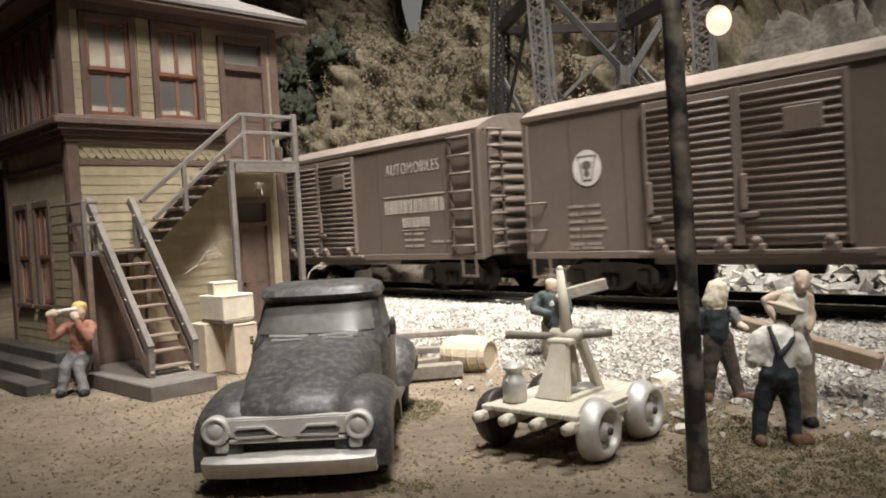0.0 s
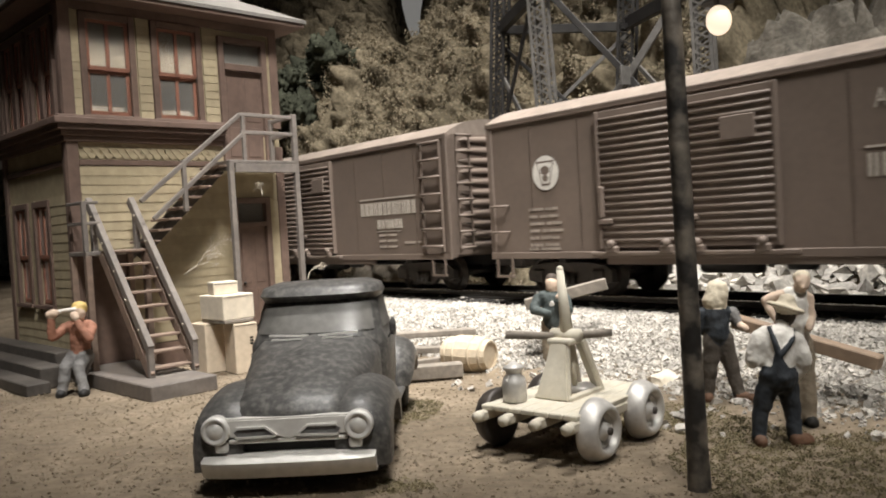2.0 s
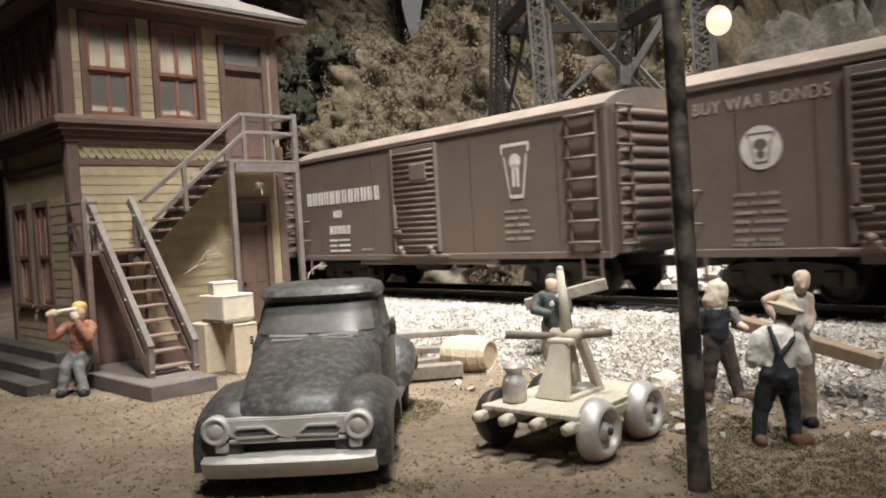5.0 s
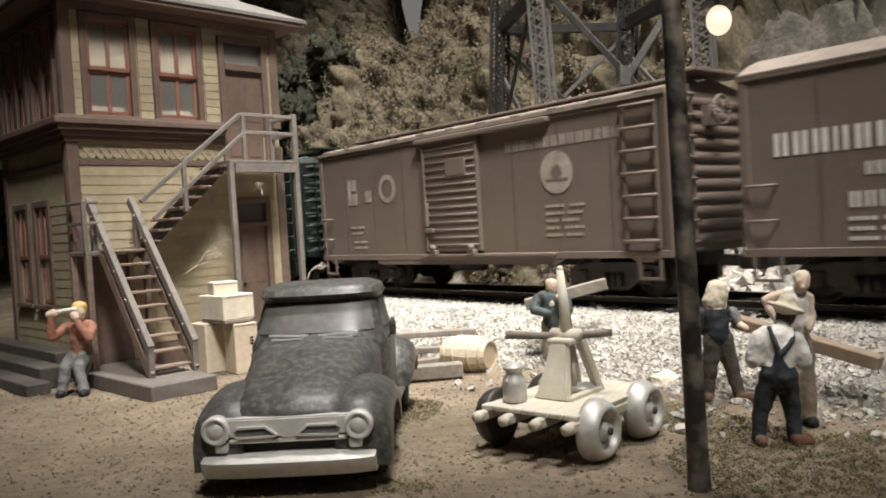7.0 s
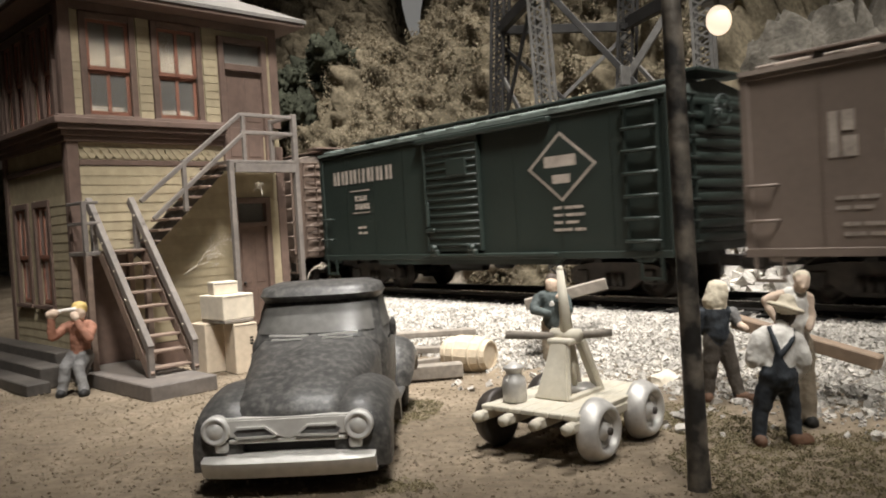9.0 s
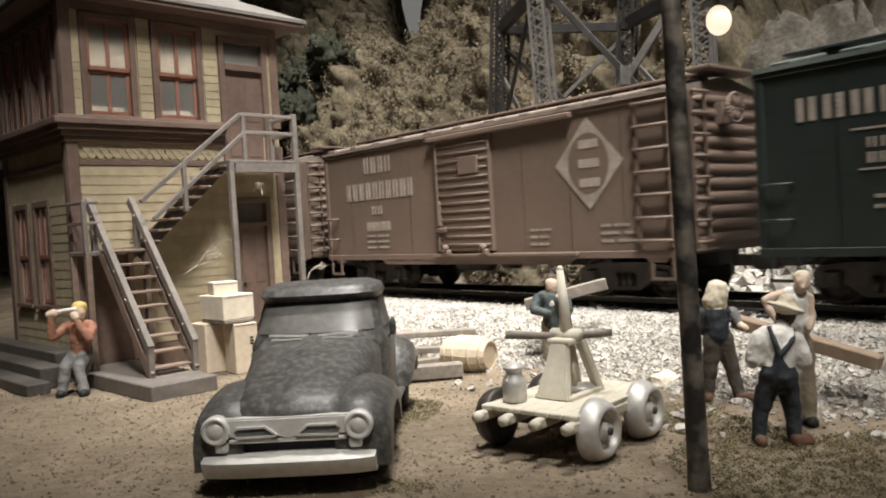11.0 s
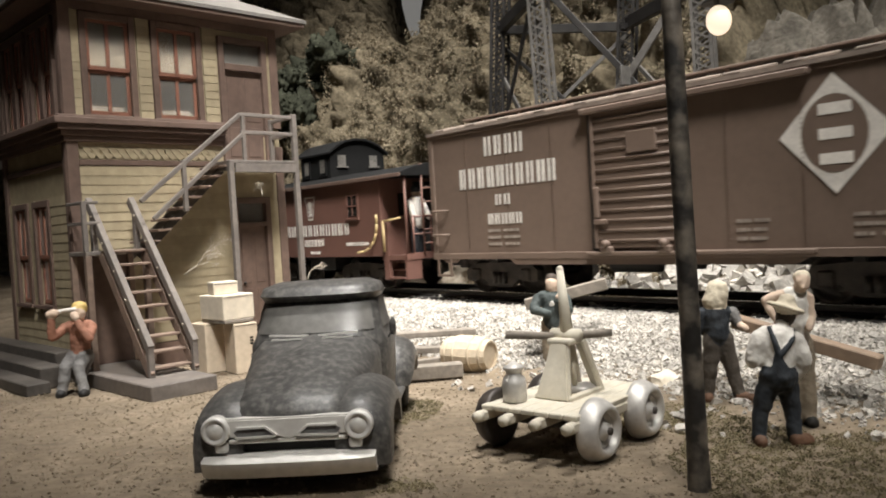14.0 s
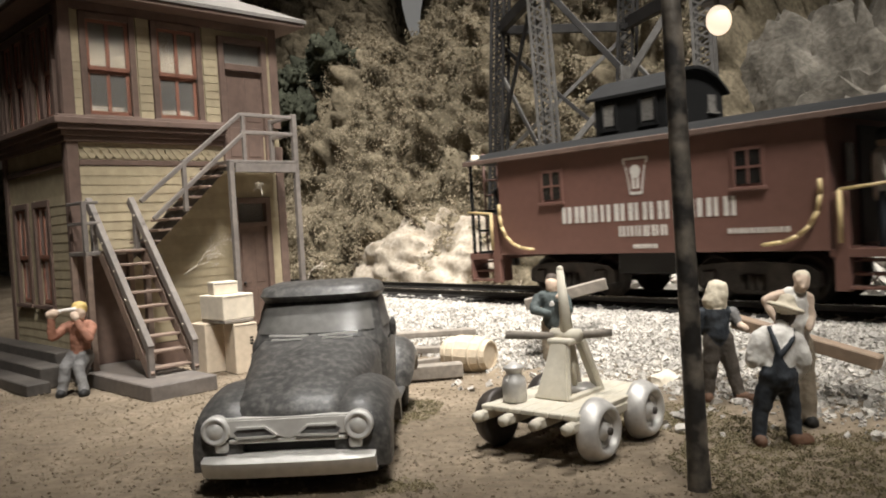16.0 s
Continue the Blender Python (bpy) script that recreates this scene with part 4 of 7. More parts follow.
def tower():
    t = thing("signal_tower", "two-storey ochre clapboard signal tower with brown trim", "signal tower", TW)
    # walls with openings: piers and bands
    def wall(name, boxes, material=SIDING):
        cuts = [sorted({round(bx[k], 4) for bx in boxes} | {round(bx[k + 1], 4) for bx in boxes}) for k in (0, 2, 4)]
        bm = B()
        for xa, xb in zip(cuts[0], cuts[0][1:]):
            for ya, yb in zip(cuts[1], cuts[1][1:]):
                for za, zb in zip(cuts[2], cuts[2][1:]):
                    c = ((xa + xb) / 2, (ya + yb) / 2, (za + zb) / 2)
                    if any(bx[0] < c[0] < bx[1] and bx[2] < c[1] < bx[3] and bx[4] < c[2] < bx[5] for bx in boxes):
                        box(bm, xa, xb, ya, yb, za, zb)
        bmesh.ops.remove_doubles(bm, verts=bm.verts, dist=1e-4)
        seen = {}
        for f in bm.faces:
            seen.setdefault(tuple(round(v, 3) for v in f.calc_center_median()), []).append(f)
        bmesh.ops.delete(bm, geom=[f for fs in seen.values() if len(fs) > 1 for f in fs], context="FACES_ONLY")
        return part(name, bm, material, t)

    ups = [(0.0, 0.42), (1.52, 1.92), (3.06, 3.5), (4.78, TX)]
    w = 0.16
    wall("wall", [(a, b2, 0.02, w, 5.1, 7.72) for a, b2 in ups] + [(0.42, 1.52, 0.02, w, 5.1, 5.32), (1.92, 3.06, 0.02, w, 5.1, 5.32), (0.42, 1.52, 0.02, w, 7.45, 7.72), (1.92, 3.06, 0.02, w, 7.45, 7.72), (3.5, 4.78, 0.02, w, 7.4, 7.72), (3.5, 4.78, 0.02, w, 4.3, 4.45)])
    wall("wall", [(0.0, 3.62, 0.02, w, 0.5, 5.1), (4.62, TX, 0.02, w, 0.5, 5.1), (3.62, 4.62, 0.02, w, 3.55, 4.3)])
    wall("wall", [(0.02, w, w, TY, 0.5, 1.45), (0.02, w, w, 1.25, 1.45, 3.65), (0.02, w, 2.1, 2.55, 1.45, 3.65), (0.02, w, 3.4, TY, 1.45, 3.65), (0.02, w, w, TY, 3.65, 5.3), (0.02, w, w, 0.4, 5.3, 7.72), (0.02, w, 1.75, 2.05, 5.3, 7.72), (0.02, w, 3.55, TY, 5.3, 7.72), (0.02, w, 0.4, 3.55, 7.4, 7.72)])
    wall("wall", [(0, TX, TY - w, TY, 0.5, 7.72), (TX - w, TX, w, TY - w, 0.5, 7.72)])
    wall("floor_slab", [(w, TX - w, w, TY - w, 4.9, 5.05)], DARKIN)
    wall("floor_slab", [(w, TX - w, w, TY - w, 0.5, 0.62)], DARKIN)
    wall("ceiling_slab", [(w, TX - w, w, TY - w, 7.62, 7.72)], DARKIN)
    wall("plinth", [(-0.06, TX + 0.06, -0.05, TY + 0.06, -0.05, 0.52)], TRIM)
    # trim
    def trims(name, boxes, material=TRIM, bev=0.012):
        for bx in boxes:
            bm = B()
            box(bm, *bx, bev)
            part(name, bm, material, t)

    trims("corner_board", [(-0.04, 0.2, -0.05, 0.02, 0.5, 4.86), (-0.05, 0.02, 0.02, 0.2, 0.5, 4.86), (TX - 0.18, TX + 0.04, -0.05, 0.02, 0.5, 4.86), (-0.04, 0.2, -0.05, 0.02, 5.3, 7.72), (-0.05, 0.02, 0.02, 0.2, 5.3, 7.72), (TX - 0.18, TX + 0.04, -0.05, 0.02, 5.3, 7.72),
                           (-0.05, 0.02, TY - 0.18, TY + 0.03, 0.5, 7.72)])
    # belt course, stepped like a cornice; it stops at the upper door
    for i, (o, za, zb) in enumerate(((0.10, 4.84, 4.95), (0.17, 4.95, 5.06), (0.26, 5.06, 5.17), (0.33, 5.17, 5.30), (0.22, 5.30, 5.36))):
        bm = B()
        box(bm, -o, 3.46, -o, 0.02, za, zb, 0.012)
        part("belt_moulding", bm, TRIM, t)
        bm = B()
        box(bm, -o, 0.02, 0.021, TY + o, za, zb, 0.012)
        part("belt_moulding", bm, TRIM, t)
    trims("frieze_board", [(0.2, 3.46, -0.035, 0.02, 4.36, 4.48), (-0.035, 0.02, 0.2, TY - 0.18, 4.36, 4.48), (0.2, TX - 0.18, -0.03, 0.02, 7.53, 7.72), (-0.03, 0.02, 0.2, TY - 0.18, 7.53, 7.72)])
    # clapboards, course by course
    def course(x0, x1, z, h):
        bm = B()
        prism(bm, [(-0.024, z), (-0.012, z + h - 0.001), (0.02, z + h - 0.001), (0.02, z)], x0, x1, Matrix(((0, 1, 0, 0), (1, 0, 0, 0), (0, 0, 1, 0), (0, 0, 0, 1))))
        part("clapboard", bm, SIDING, t)

    h = 0.19
    for i in range(20):
        z = 0.54 + i * h
        if z + h < 3.62:
            course(0.2, 3.58, z, h)
            course(4.66, TX - 0.18, z, h)
        elif z + h < 4.38:
            course(0.2, TX - 0.18, z, h)
    for a, b2 in ((0.2, 0.36), (1.58, 1.86), (3.12, 3.44), (4.84, TX - 0.18)):
        for i in range(13):
            course(a, b2, 5.38 + i * 0.18, 0.18)
    for i in range(17):
        z = 0.54 + i * h
        spans = [(0.2, TY - 0.18)] if z + h < 1.42 or z > 3.7 else [(0.2, 1.2), (2.15, 2.5), (3.45, TY - 0.18)]
        for a, b2 in spans:
            bm = B()
            prism(bm, [(-0.022, z), (-0.012, z + h - 0.001), (0.02, z + h - 0.001), (0.02, z)], a, b2)
            part("clapboard", bm, SIDING, t)
    # scalloped shingles under the belt
    bm = B()
    pts = [(-0.085, 0.0)] + [(-0.085 + 0.17 * i / 6, -0.05 - 0.085 * math.sin(math.pi * i / 6)) for i in range(7)] + [(0.085, 0.0)]
    prism(bm, [(px, pz) for px, pz in pts], -0.018, 0.0)
    SH = finish("shingle", bm, SIDING)
    for r in range(3):
        for i in range(18):
            x = 0.30 + i * 0.175 + (0.0875 if r % 2 else 0)
            if x < 3.4:
                piece("shingle", SH, t, move(x, 0.012 - 0.006 * (2 - r), 4.62 + r * 0.115))
    # sash windows
    def sash_window(x0, x1, z0, z1, side):
        """side 0: on the stair side; 1: on the track side."""
        f = I4 if side == 0 else Matrix(((0, 1, 0, 0), (1, 0, 0, 0), (0, 0, 1, 0), (0, 0, 0, 1)))
        bm = B()
        for bx in ((x0 - 0.13, x0, z0 - 0.1, z1 + 0.14), (x1, x1 + 0.13, z0 - 0.1, z1 + 0.14), (x0, x1, z1, z1 + 0.14)):
            box(bm, bx[0], bx[1], -0.06, 0.02, bx[2], bx[3], 0.01, f)
        win = part("window", bm, TRIM, t)
        bm = B()
        box(bm, x0 - 0.15, x1 + 0.15, -0.11, 0.05, z0 - 0.1, z0 - 0.02, 0.01, f)
        part("window_sill", bm, TRIM, win)
        zm = z0 + 0.47 * (z1 - z0)
        xm = (x0 + x1) / 2
        for yy, za, zb in ((0.0, zm, z1), (0.05, z0, zm)):
            bm = B()
            for bx in ((x0, x0 + 0.07, za, zb), (x1 - 0.07, x1, za, zb), (x0, x1, za, za + 0.08), (x0, x1, zb - 0.07, zb), (xm - 0.035, xm + 0.035, za, zb)):
                box(bm, bx[0], bx[1], yy, yy + 0.05, bx[2], bx[3], 0, f)
            part("sash", bm, SASH, win, "orange-red window sash")
            for a, b2 in ((x0 + 0.06, xm - 0.03), (xm + 0.03, x1 - 0.06)):
                bm = B()
                box(bm, a, b2, yy + 0.02, yy + 0.028, za + 0.06, zb - 0.06, 0, f)
                p = part("pane", bm, PANE, win)
                p.visible_shadow = False
        if side == 0:
            bm = B()
            box(bm, x0 + 0.04, x1 - 0.04, 0.10, 0.115, zm + 0.02, z1, 0, f)
            part("blind", bm, BLIND, win, "pale lowered roller blind")
            bm = B()
            box(bm, x0 + 0.1, x1 - 0.1, 0.2, 0.34, z0, z0 + 0.2, 0.01, f)
            part("inner_ledge", bm, CARTON_PALE, win)

    sash_window(0.5, 1.4, 5.42, 7.38, 0)
    sash_window(2.02, 2.94, 5.42, 7.38, 0)
    sash_window(1.3, 2.05, 1.5, 3.6, 1)
    sash_window(2.6, 3.35, 1.5, 3.6, 1)
    for a in (0.45, 1.1, 2.1, 2.82):
        sash_window(a + 0.04, a + 0.60, 5.42, 7.32, 1)
    # doors with transoms
    for x0, x1, zb, zt, za, ze in ((3.64, 4.64, 4.46, 6.62, 6.78, 7.26), (3.76, 4.5, 0.62, 2.94, 3.06, 3.5)):
        bm = B()
        box(bm, x0, x1, 0.05, 0.11, zb, zt)
        for k in (0, 1):
            xa = x0 + 0.08 + k * ((x1 - x0) / 2 - 0.02)
            for z0, z1 in ((zb + 0.15, zb + 0.85), (zb + 0.98, zt - 0.12)):
                box(bm, xa, xa + (x1 - x0) / 2 - 0.14, 0.04, 0.06, z0, z1, 0.012)
        door = part("door", bm, TRIM, t, "brown panelled door")
        bm = B()
        ball(bm, (x0 + 0.1, 0.02, zb + 1.0), 0.04, 2)
        part("door_knob", bm, WHEEL, door)
        bm = B()
        for bx in ((x0 - 0.14, x0, zb - 0.05, ze + 0.14), (x1, x1 + 0.14, zb - 0.05, ze + 0.14), (x0, x1, ze, ze + 0.14), (x0, x1, zt, za)):
            box(bm, bx[0], bx[1], -0.06, 0.08, bx[2], bx[3], 0.01)
        part("door_frame", bm, TRIM, t)
        bm = B()
        box(bm, x0, x1, 0.05, 0.06, za, ze)
        p = part("transom_pane", bm, PANE, t)
        p.visible_shadow = False
        bm = B()
        box(bm, x0, x1, 0.1, 0.12, za, ze)
        part("transom_back", bm, CLOTH_G, t)
    # hipped roof with deep eaves
    o, zr = 0.55, 7.72
    bm = B()
    box(bm, -o, TX + o, -o, TY + o, zr, zr + 0.10, 0.01)
    part("eave_soffit", bm, TRIM, t)
    bm = B()
    base = [(-o - 0.04, -o - 0.04), (TX + o + 0.04, -o - 0.04), (TX + o + 0.04, TY + o + 0.04), (-o - 0.04, TY + o + 0.04)]
    lo = [bm.verts.new((x, y, zr + 0.10)) for x, y in base]
    mid = [bm.verts.new((x, y, zr + 0.18)) for x, y in base]
    rg = [bm.verts.new((TY / 2 + 0.2, TY / 2, zr + 1.5)), bm.verts.new((TX - TY / 2 - 0.2, TY / 2, zr + 1.5))]
    bm.faces.new(lo[::-1])
    for i in range(4):
        bm.faces.new((lo[i], lo[(i + 1) % 4], mid[(i + 1) % 4], mid[i]))
    bm.faces.new((mid[0], mid[1], rg[1], rg[0]))
    bm.faces.new((mid[1], mid[2], rg[1]))
    bm.faces.new((mid[2], mid[3], rg[0], rg[1]))
    bm.faces.new((mid[3], mid[0], rg[0]))
    bmesh.ops.recalc_face_normals(bm, faces=bm.faces)
    part("roof", bm, ROOF, t)


def staircase():
    t = thing("outside_staircase", "weathered timber outside staircase with two flights and a landing", "staircase", TW)

    def beam(name, a, b2, w, h, material=STAIR, bev=0.01):
        bm = B()
        bar(bm, a, b2, w, h, bev=bev)
        return part(name, bm, material, t)

    def post(x, y, z0, z1, w=0.11, material=STAIR):
        bm = B()
        box(bm, x - w / 2, x + w / 2, y - w / 2, y + w / 2, z0, z1, 0.01)
        return part("post", bm, material, t)

    bm = B()
    box(bm, -0.26, 0.98, -3.62, -0.15, 0.0, 0.28, 0.02)
    part("base_slab", bm, STAIR, t, "grey wooden base slab")
    # first flight, square to the wall
    xa, xb = 0.16, 1.02
    ya, za, yb, zb = -2.72, 0.28, -0.95, 2.60
    for x in (xa, xb):
        beam("stringer", (x, ya - 0.05, za + 0.02), (x, yb, zb - 0.06), 0.08, 0.2, TREAD)
        beam("hand_rail", (x, -2.78, 0.80), (x, -0.42, 3.62), 0.12, 0.17)
        post(x, -2.76, 0.28, 0.86)
        post(x, -0.62, 2.55, 3.45)
        for k in range(5):
            f = 0.12 + k * 0.19
            bm = B()
            ball(bm, (x - 0.07 if x == xa else x - 0.07, -2.78 + f * 2.36, 0.80 + f * 2.82), 0.022, 1)
            part("bolt", bm, CARTON_PALE, t)
    n = 9
    for i in range(n):
        f = (i + 0.6) / (n - 0.4)
        y, z = ya + f * (yb - ya), za + f * (zb - za)
        bm = B()
        box(bm, xa + 0.02, xb - 0.02, y - 0.13, y + 0.12, z - 0.05, z, 0.01)
        part("tread", bm, TREAD, t)
    # middle landing
    bm = B()
    box(bm, -0.15, 1.1, -0.95, -0.06, 2.52, 2.60, 0.01)
    part("landing", bm, STAIR, t)
    for x, y in ((-0.1, -0.9), (1.05, -0.9), (-0.1, -0.15), (1.05, -0.15)):
        post(x, y, 0.28, 2.52, 0.12, TREAD)
    bm = B()
    box(bm, -0.1, 1.05, -0.14, -0.08, 0.3, 2.5)
    part("back_board", bm, TRIM, t)
    for z in (3.55, 3.15):
        beam("rail", (-0.12, -0.9, z), (0.16, -0.9, z), 0.06, 0.06)
        beam("rail", (-0.12, -0.9, z), (-0.12, -0.1, z), 0.06, 0.06)
    post(-0.12, -0.9, 2.6, 3.58, 0.09)
    # second flight, along the wall
    for y in (-0.62, -0.14):
        beam("stringer", (1.05, y, 2.42), (3.05, y, 4.24), 0.07, 0.16, STEPS)
    for i in range(8):
        f = (i + 0.7) / 8
        x, z = 1.05 + f * 1.95, 2.60 + f * 1.78
        bm = B()
        box(bm, x - 0.16, x + 0.14, -1.0, -0.16, z - 0.05, z, 0.01)
        part("tread", bm, TREAD, t)
    for k, (z0, z1, xs, xe) in enumerate(((3.54, 5.42, 0.95, 3.33), (3.18, 5.02, 1.2, 3.42))):
        beam("hand_rail", (xs, -1.06, z0), (xe, -1.06, z1), 0.07, 0.09)
    for f in (0.45,):
        post(1.05 + f * 1.95, -1.06, 2.60 + f * 1.8 - 0.1, 2.6 + f * 1.8 + 0.98, 0.09)
    # upper landing
    bm = B()
    box(bm, 2.98, 4.80, -1.12, -0.06, 4.34, 4.41, 0.01)
    part("landing", bm, STAIR, t)
    beam("joist", (3.12, -1.09, 4.24), (4.74, -1.09, 4.24), 0.06, 0.2)
    beam("joist", (3.0, -1.1, 4.26), (3.0, -0.08, 4.26), 0.06, 0.14)
    for x, top in ((3.03, 4.4), (4.74, 5.5)):
        post(x, -1.06, 0.0, top, 0.12)
    post(3.4, -1.06, 4.41, 5.42, 0.08)
    post(4.74, -0.12, 4.41, 5.5, 0.10)
    for z in (5.42, 5.03):
        beam("rail", (3.33, -1.06, z), (4.74, -1.06, z), 0.07, 0.08)
        beam("rail", (4.74, -1.06, z + 0.02), (4.74, -0.1, z + 0.02), 0.07, 0.08)


def plank_steps():
    t = thing("timber_steps", "three dark timber steps against the tower base", "steps", TW)
    for x0, x1, y0, z0, z1 in ((-1.35, -0.92, -0.85, 0.0, 0.22), (-0.94, -0.48, -0.35, 0.0, 0.42), (-0.5, -0.08, 0.05, 0.0, 0.62)):
        bm = B()
        box(bm, x0, x1, y0, 6.0, z0, z1, 0.02)
        part("step", bm, STEPS, t)


tower()
staircase()
plank_steps()


def twig(name, at, size, seed, label):
    """A dry branching weed."""
    rnd = random.Random(seed)
    bm = B()

    def grow(p, d, length, r, depth):
        q = p + d * length
        rod(bm, p, q, r, r * 0.7, n=5)
        if depth:
            for _ in range(rnd.choice((2, 2, 3))):
                nd = (d + Vector((rnd.uniform(-0.8, 0.8), rnd.uniform(-0.5, 0.5), rnd.uniform(-0.6, 0.6)))).normalized()
                grow(q, nd, length * rnd.uniform(0.55, 0.85), r * 0.7, depth - 1)

    grow(Vector((0, 0, 0)), Vector((0.7, -0.1, 0.45)).normalized(), size, 0.014, 6)
    solid(name, bm, TWIG, label, "weed", at)


twig("dry_weed", TW @ move(1.8, -1.05, 2.0), 0.34, 5, "dry pale weed caught beside the staircase")
twig("dry_weed", TW @ move(3.7, -1.2, 3.6) @ rot("Z", 180) @ rot("Y", -60), 0.12, 8, "dry pale weed caught beside the staircase")
twig("dry_weed", TW @ move(4.8, -1.15, 1.6) @ rot("Y", -40), 0.2, 9, "dry pale weed caught beside the staircase")

# ---- the pickup truck ----
def cab_ring(z, grow=0.0, n=44, part_of=None):
    """The cab's outline at a height, squared-off ovals that lean in towards the roof."""
    keys = [(0.42, 0.84, 1.62, 3.02), (0.9, 0.90, 1.58, 3.04), (1.30, 0.90, 1.56, 3.04), (1.42, 0.85, 1.60, 3.02), (1.60, 0.80, 1.72, 2.97), (1.84, 0.76, 1.92, 2.90), (1.93, 0.80, 1.80, 2.94), (2.02, 0.76, 1.88, 2.88), (2.07, 0.62, 2.02, 2.74), (2.085, 0.32, 2.24, 2.52)]
    for k0, k1 in zip(keys, keys[1:]):
        if z <= k1[0] + 1e-9:
            f = (z - k0[0]) / (k1[0] - k0[0])
            a, y0, y1 = (k0[i] + f * (k1[i] - k0[i]) for i in (1, 2, 3))
            break
    yc, b2 = (y0 + y1) / 2, (y1 - y0) / 2
    out = []
    for i in range(n):
        t = 2 * math.pi * i / n if part_of is None else part_of[0] + (part_of[1] - part_of[0]) * i / (n - 1)
        c, s = math.cos(t), math.sin(t)
        e = 2 / 4.2
        out.append((math.copysign(abs(c) ** e, c) * (a + grow), yc + math.copysign(abs(s) ** e, s) * (b2 + grow) + (0.10 * (abs(c) ** e) ** 3 if s < 0 else 0), z))
    return out


def pickup():
    t = thing("pickup_truck", "dull black 1950s pickup truck with silver grille and bumper", "pickup truck", move(-1.715, 8.2, 0) @ rot("Z", -2.2))
    bm = B()
    loft(bm, [cab_ring(z) for z in (0.42, 0.6, 0.9, 1.15, 1.30, 1.36, 1.42, 1.5, 1.6, 1.73, 1.84, 1.885, 1.93, 1.98, 2.02, 2.05, 2.07, 2.085)])
    cab = part("cab", bm, TRUCK, t, smooth=50)
    bm = B()
    ws = [cab_ring(z, 0.012, 22, (math.pi * 1.235, math.pi * 1.765)) for z in (1.48, 1.56, 1.65, 1.73, 1.81)]
    loft(bm, ws, closed=False, caps=False)
    part("windscreen", bm, TGLASS, cab, "clouded grey curved windscreen", smooth=60)
    for a, b2 in ((-0.36, 0.30), (math.pi - 0.30, math.pi + 0.36)):
        bm = B()
        loft(bm, [cab_ring(z, 0.012, 10, (a, b2)) for z in (1.48, 1.6, 1.72, 1.84)], closed=False, caps=False)
        part("side_window", bm, TGLASS, cab, smooth=60)
    for k in (-1, 1):
        bm = B()
        box(bm, min(k * 0.12, k * 0.5), max(k * 0.12, k * 0.5), 1.475, 1.49, 1.425, 1.445, m=I4)
        bar(bm, (k * 0.06, 1.58, 1.455), (k * 0.55, 1.60, 1.475), 0.02, 0.025)
        part("wiper", bm, CHROME, cab, "pale windscreen wiper")
    # bonnet
    bm = B()
    secs = []
    for y, w, top, crown in ((0.10, 0.60, 0.80, 0.02), (0.16, 0.66, 0.87, 0.03), (0.30, 0.69, 0.95, 0.05), (0.60, 0.70, 1.06, 0.06), (1.0, 0.72, 1.17, 0.07), (1.4, 0.76, 1.29, 0.07), (1.62, 0.80, 1.36, 0.06), (1.72, 0.80, 1.37, 0.05)):
        ring_pts = [(-w, y, 0.5), (-w, y, top - 0.20), (-w * 0.985, y, top - 0.11), (-w * 0.90, y, top - 0.035)]
        for i in range(9):
            f = -0.8 + 1.6 * i / 8
            ring_pts.append((w * f, y - 0.10 * (1 - f * f) * (1 if y < 0.5 else 0.2), top + 1.5 * crown * (1 - abs(f) ** 2.2) + 0.022 * math.exp(-(f / 0.07) ** 2)))
        ring_pts += [(w * 0.90, y, top - 0.035), (w * 0.985, y, top - 0.11), (w, y, top - 0.20), (w, y, 0.5)]
        secs.append(ring_pts)
    loft(bm, secs)
    part("bonnet", bm, TRUCK, t, smooth=60)
    # wings
    def wing(name, sg, ys, inner, outer):
        bm = B()
        secs = []
        for y, top, bot, wd in ys:
            o = inner + (outer - inner) * wd
            prof = [(inner - 0.12, bot), (inner - 0.12, top - 0.06)]
            for i in range(7):
                a = math.pi / 2 * i / 6
                prof.append((inner + (o - inner) * math.sin(a) ** 0.8, top - (top - max(bot, top - 0.34)) * (1 - math.cos(a)) ** 1.1))
            prof.append((o, bot))
            secs.append([(sg * px, y, pz) for px, pz in prof])
        loft(bm, secs)
        part(name, bm, TRUCK, t, smooth=60)

    for sg in (-1, 1):
        wing("front_wing", sg, [(0.02, 0.80, 0.40, 0.80), (0.06, 0.88, 0.27, 0.94), (0.16, 0.95, 0.27, 0.99), (0.32, 1.02, 0.32, 1.0), (0.46, 1.05, 0.62, 1.0), (0.62, 1.07, 0.74, 1.0), (0.85, 1.08, 0.77, 1.0), (1.08, 1.06, 0.74, 1.0), (1.24, 1.03, 0.60, 1.0), (1.36, 1.0, 0.42, 0.98), (1.6, 0.95, 0.40, 0.95), (1.8, 0.9, 0.40, 0.8)], 0.60, 1.055)
        wing("rear_wing", sg, [(3.15, 0.62, 0.45, 0.5), (3.25, 0.84, 0.45, 0.85), (3.42, 1.0, 0.62, 0.97), (3.62, 1.07, 0.74, 1.0), (3.85, 1.09, 0.78, 1.0), (4.1, 1.06, 0.74, 1.0), (4.3, 0.98, 0.55, 0.97), (4.45, 0.84, 0.45, 0.85), (4.55, 0.65, 0.45, 0.5)], 0.66, 1.07)
        bm = B()
        box(bm, min(sg * 0.62, sg * 0.94), max(sg * 0.62, sg * 0.94), 1.75, 3.2, 0.40, 0.46, 0.02)
        part("running_board", bm, TRUCK, t)
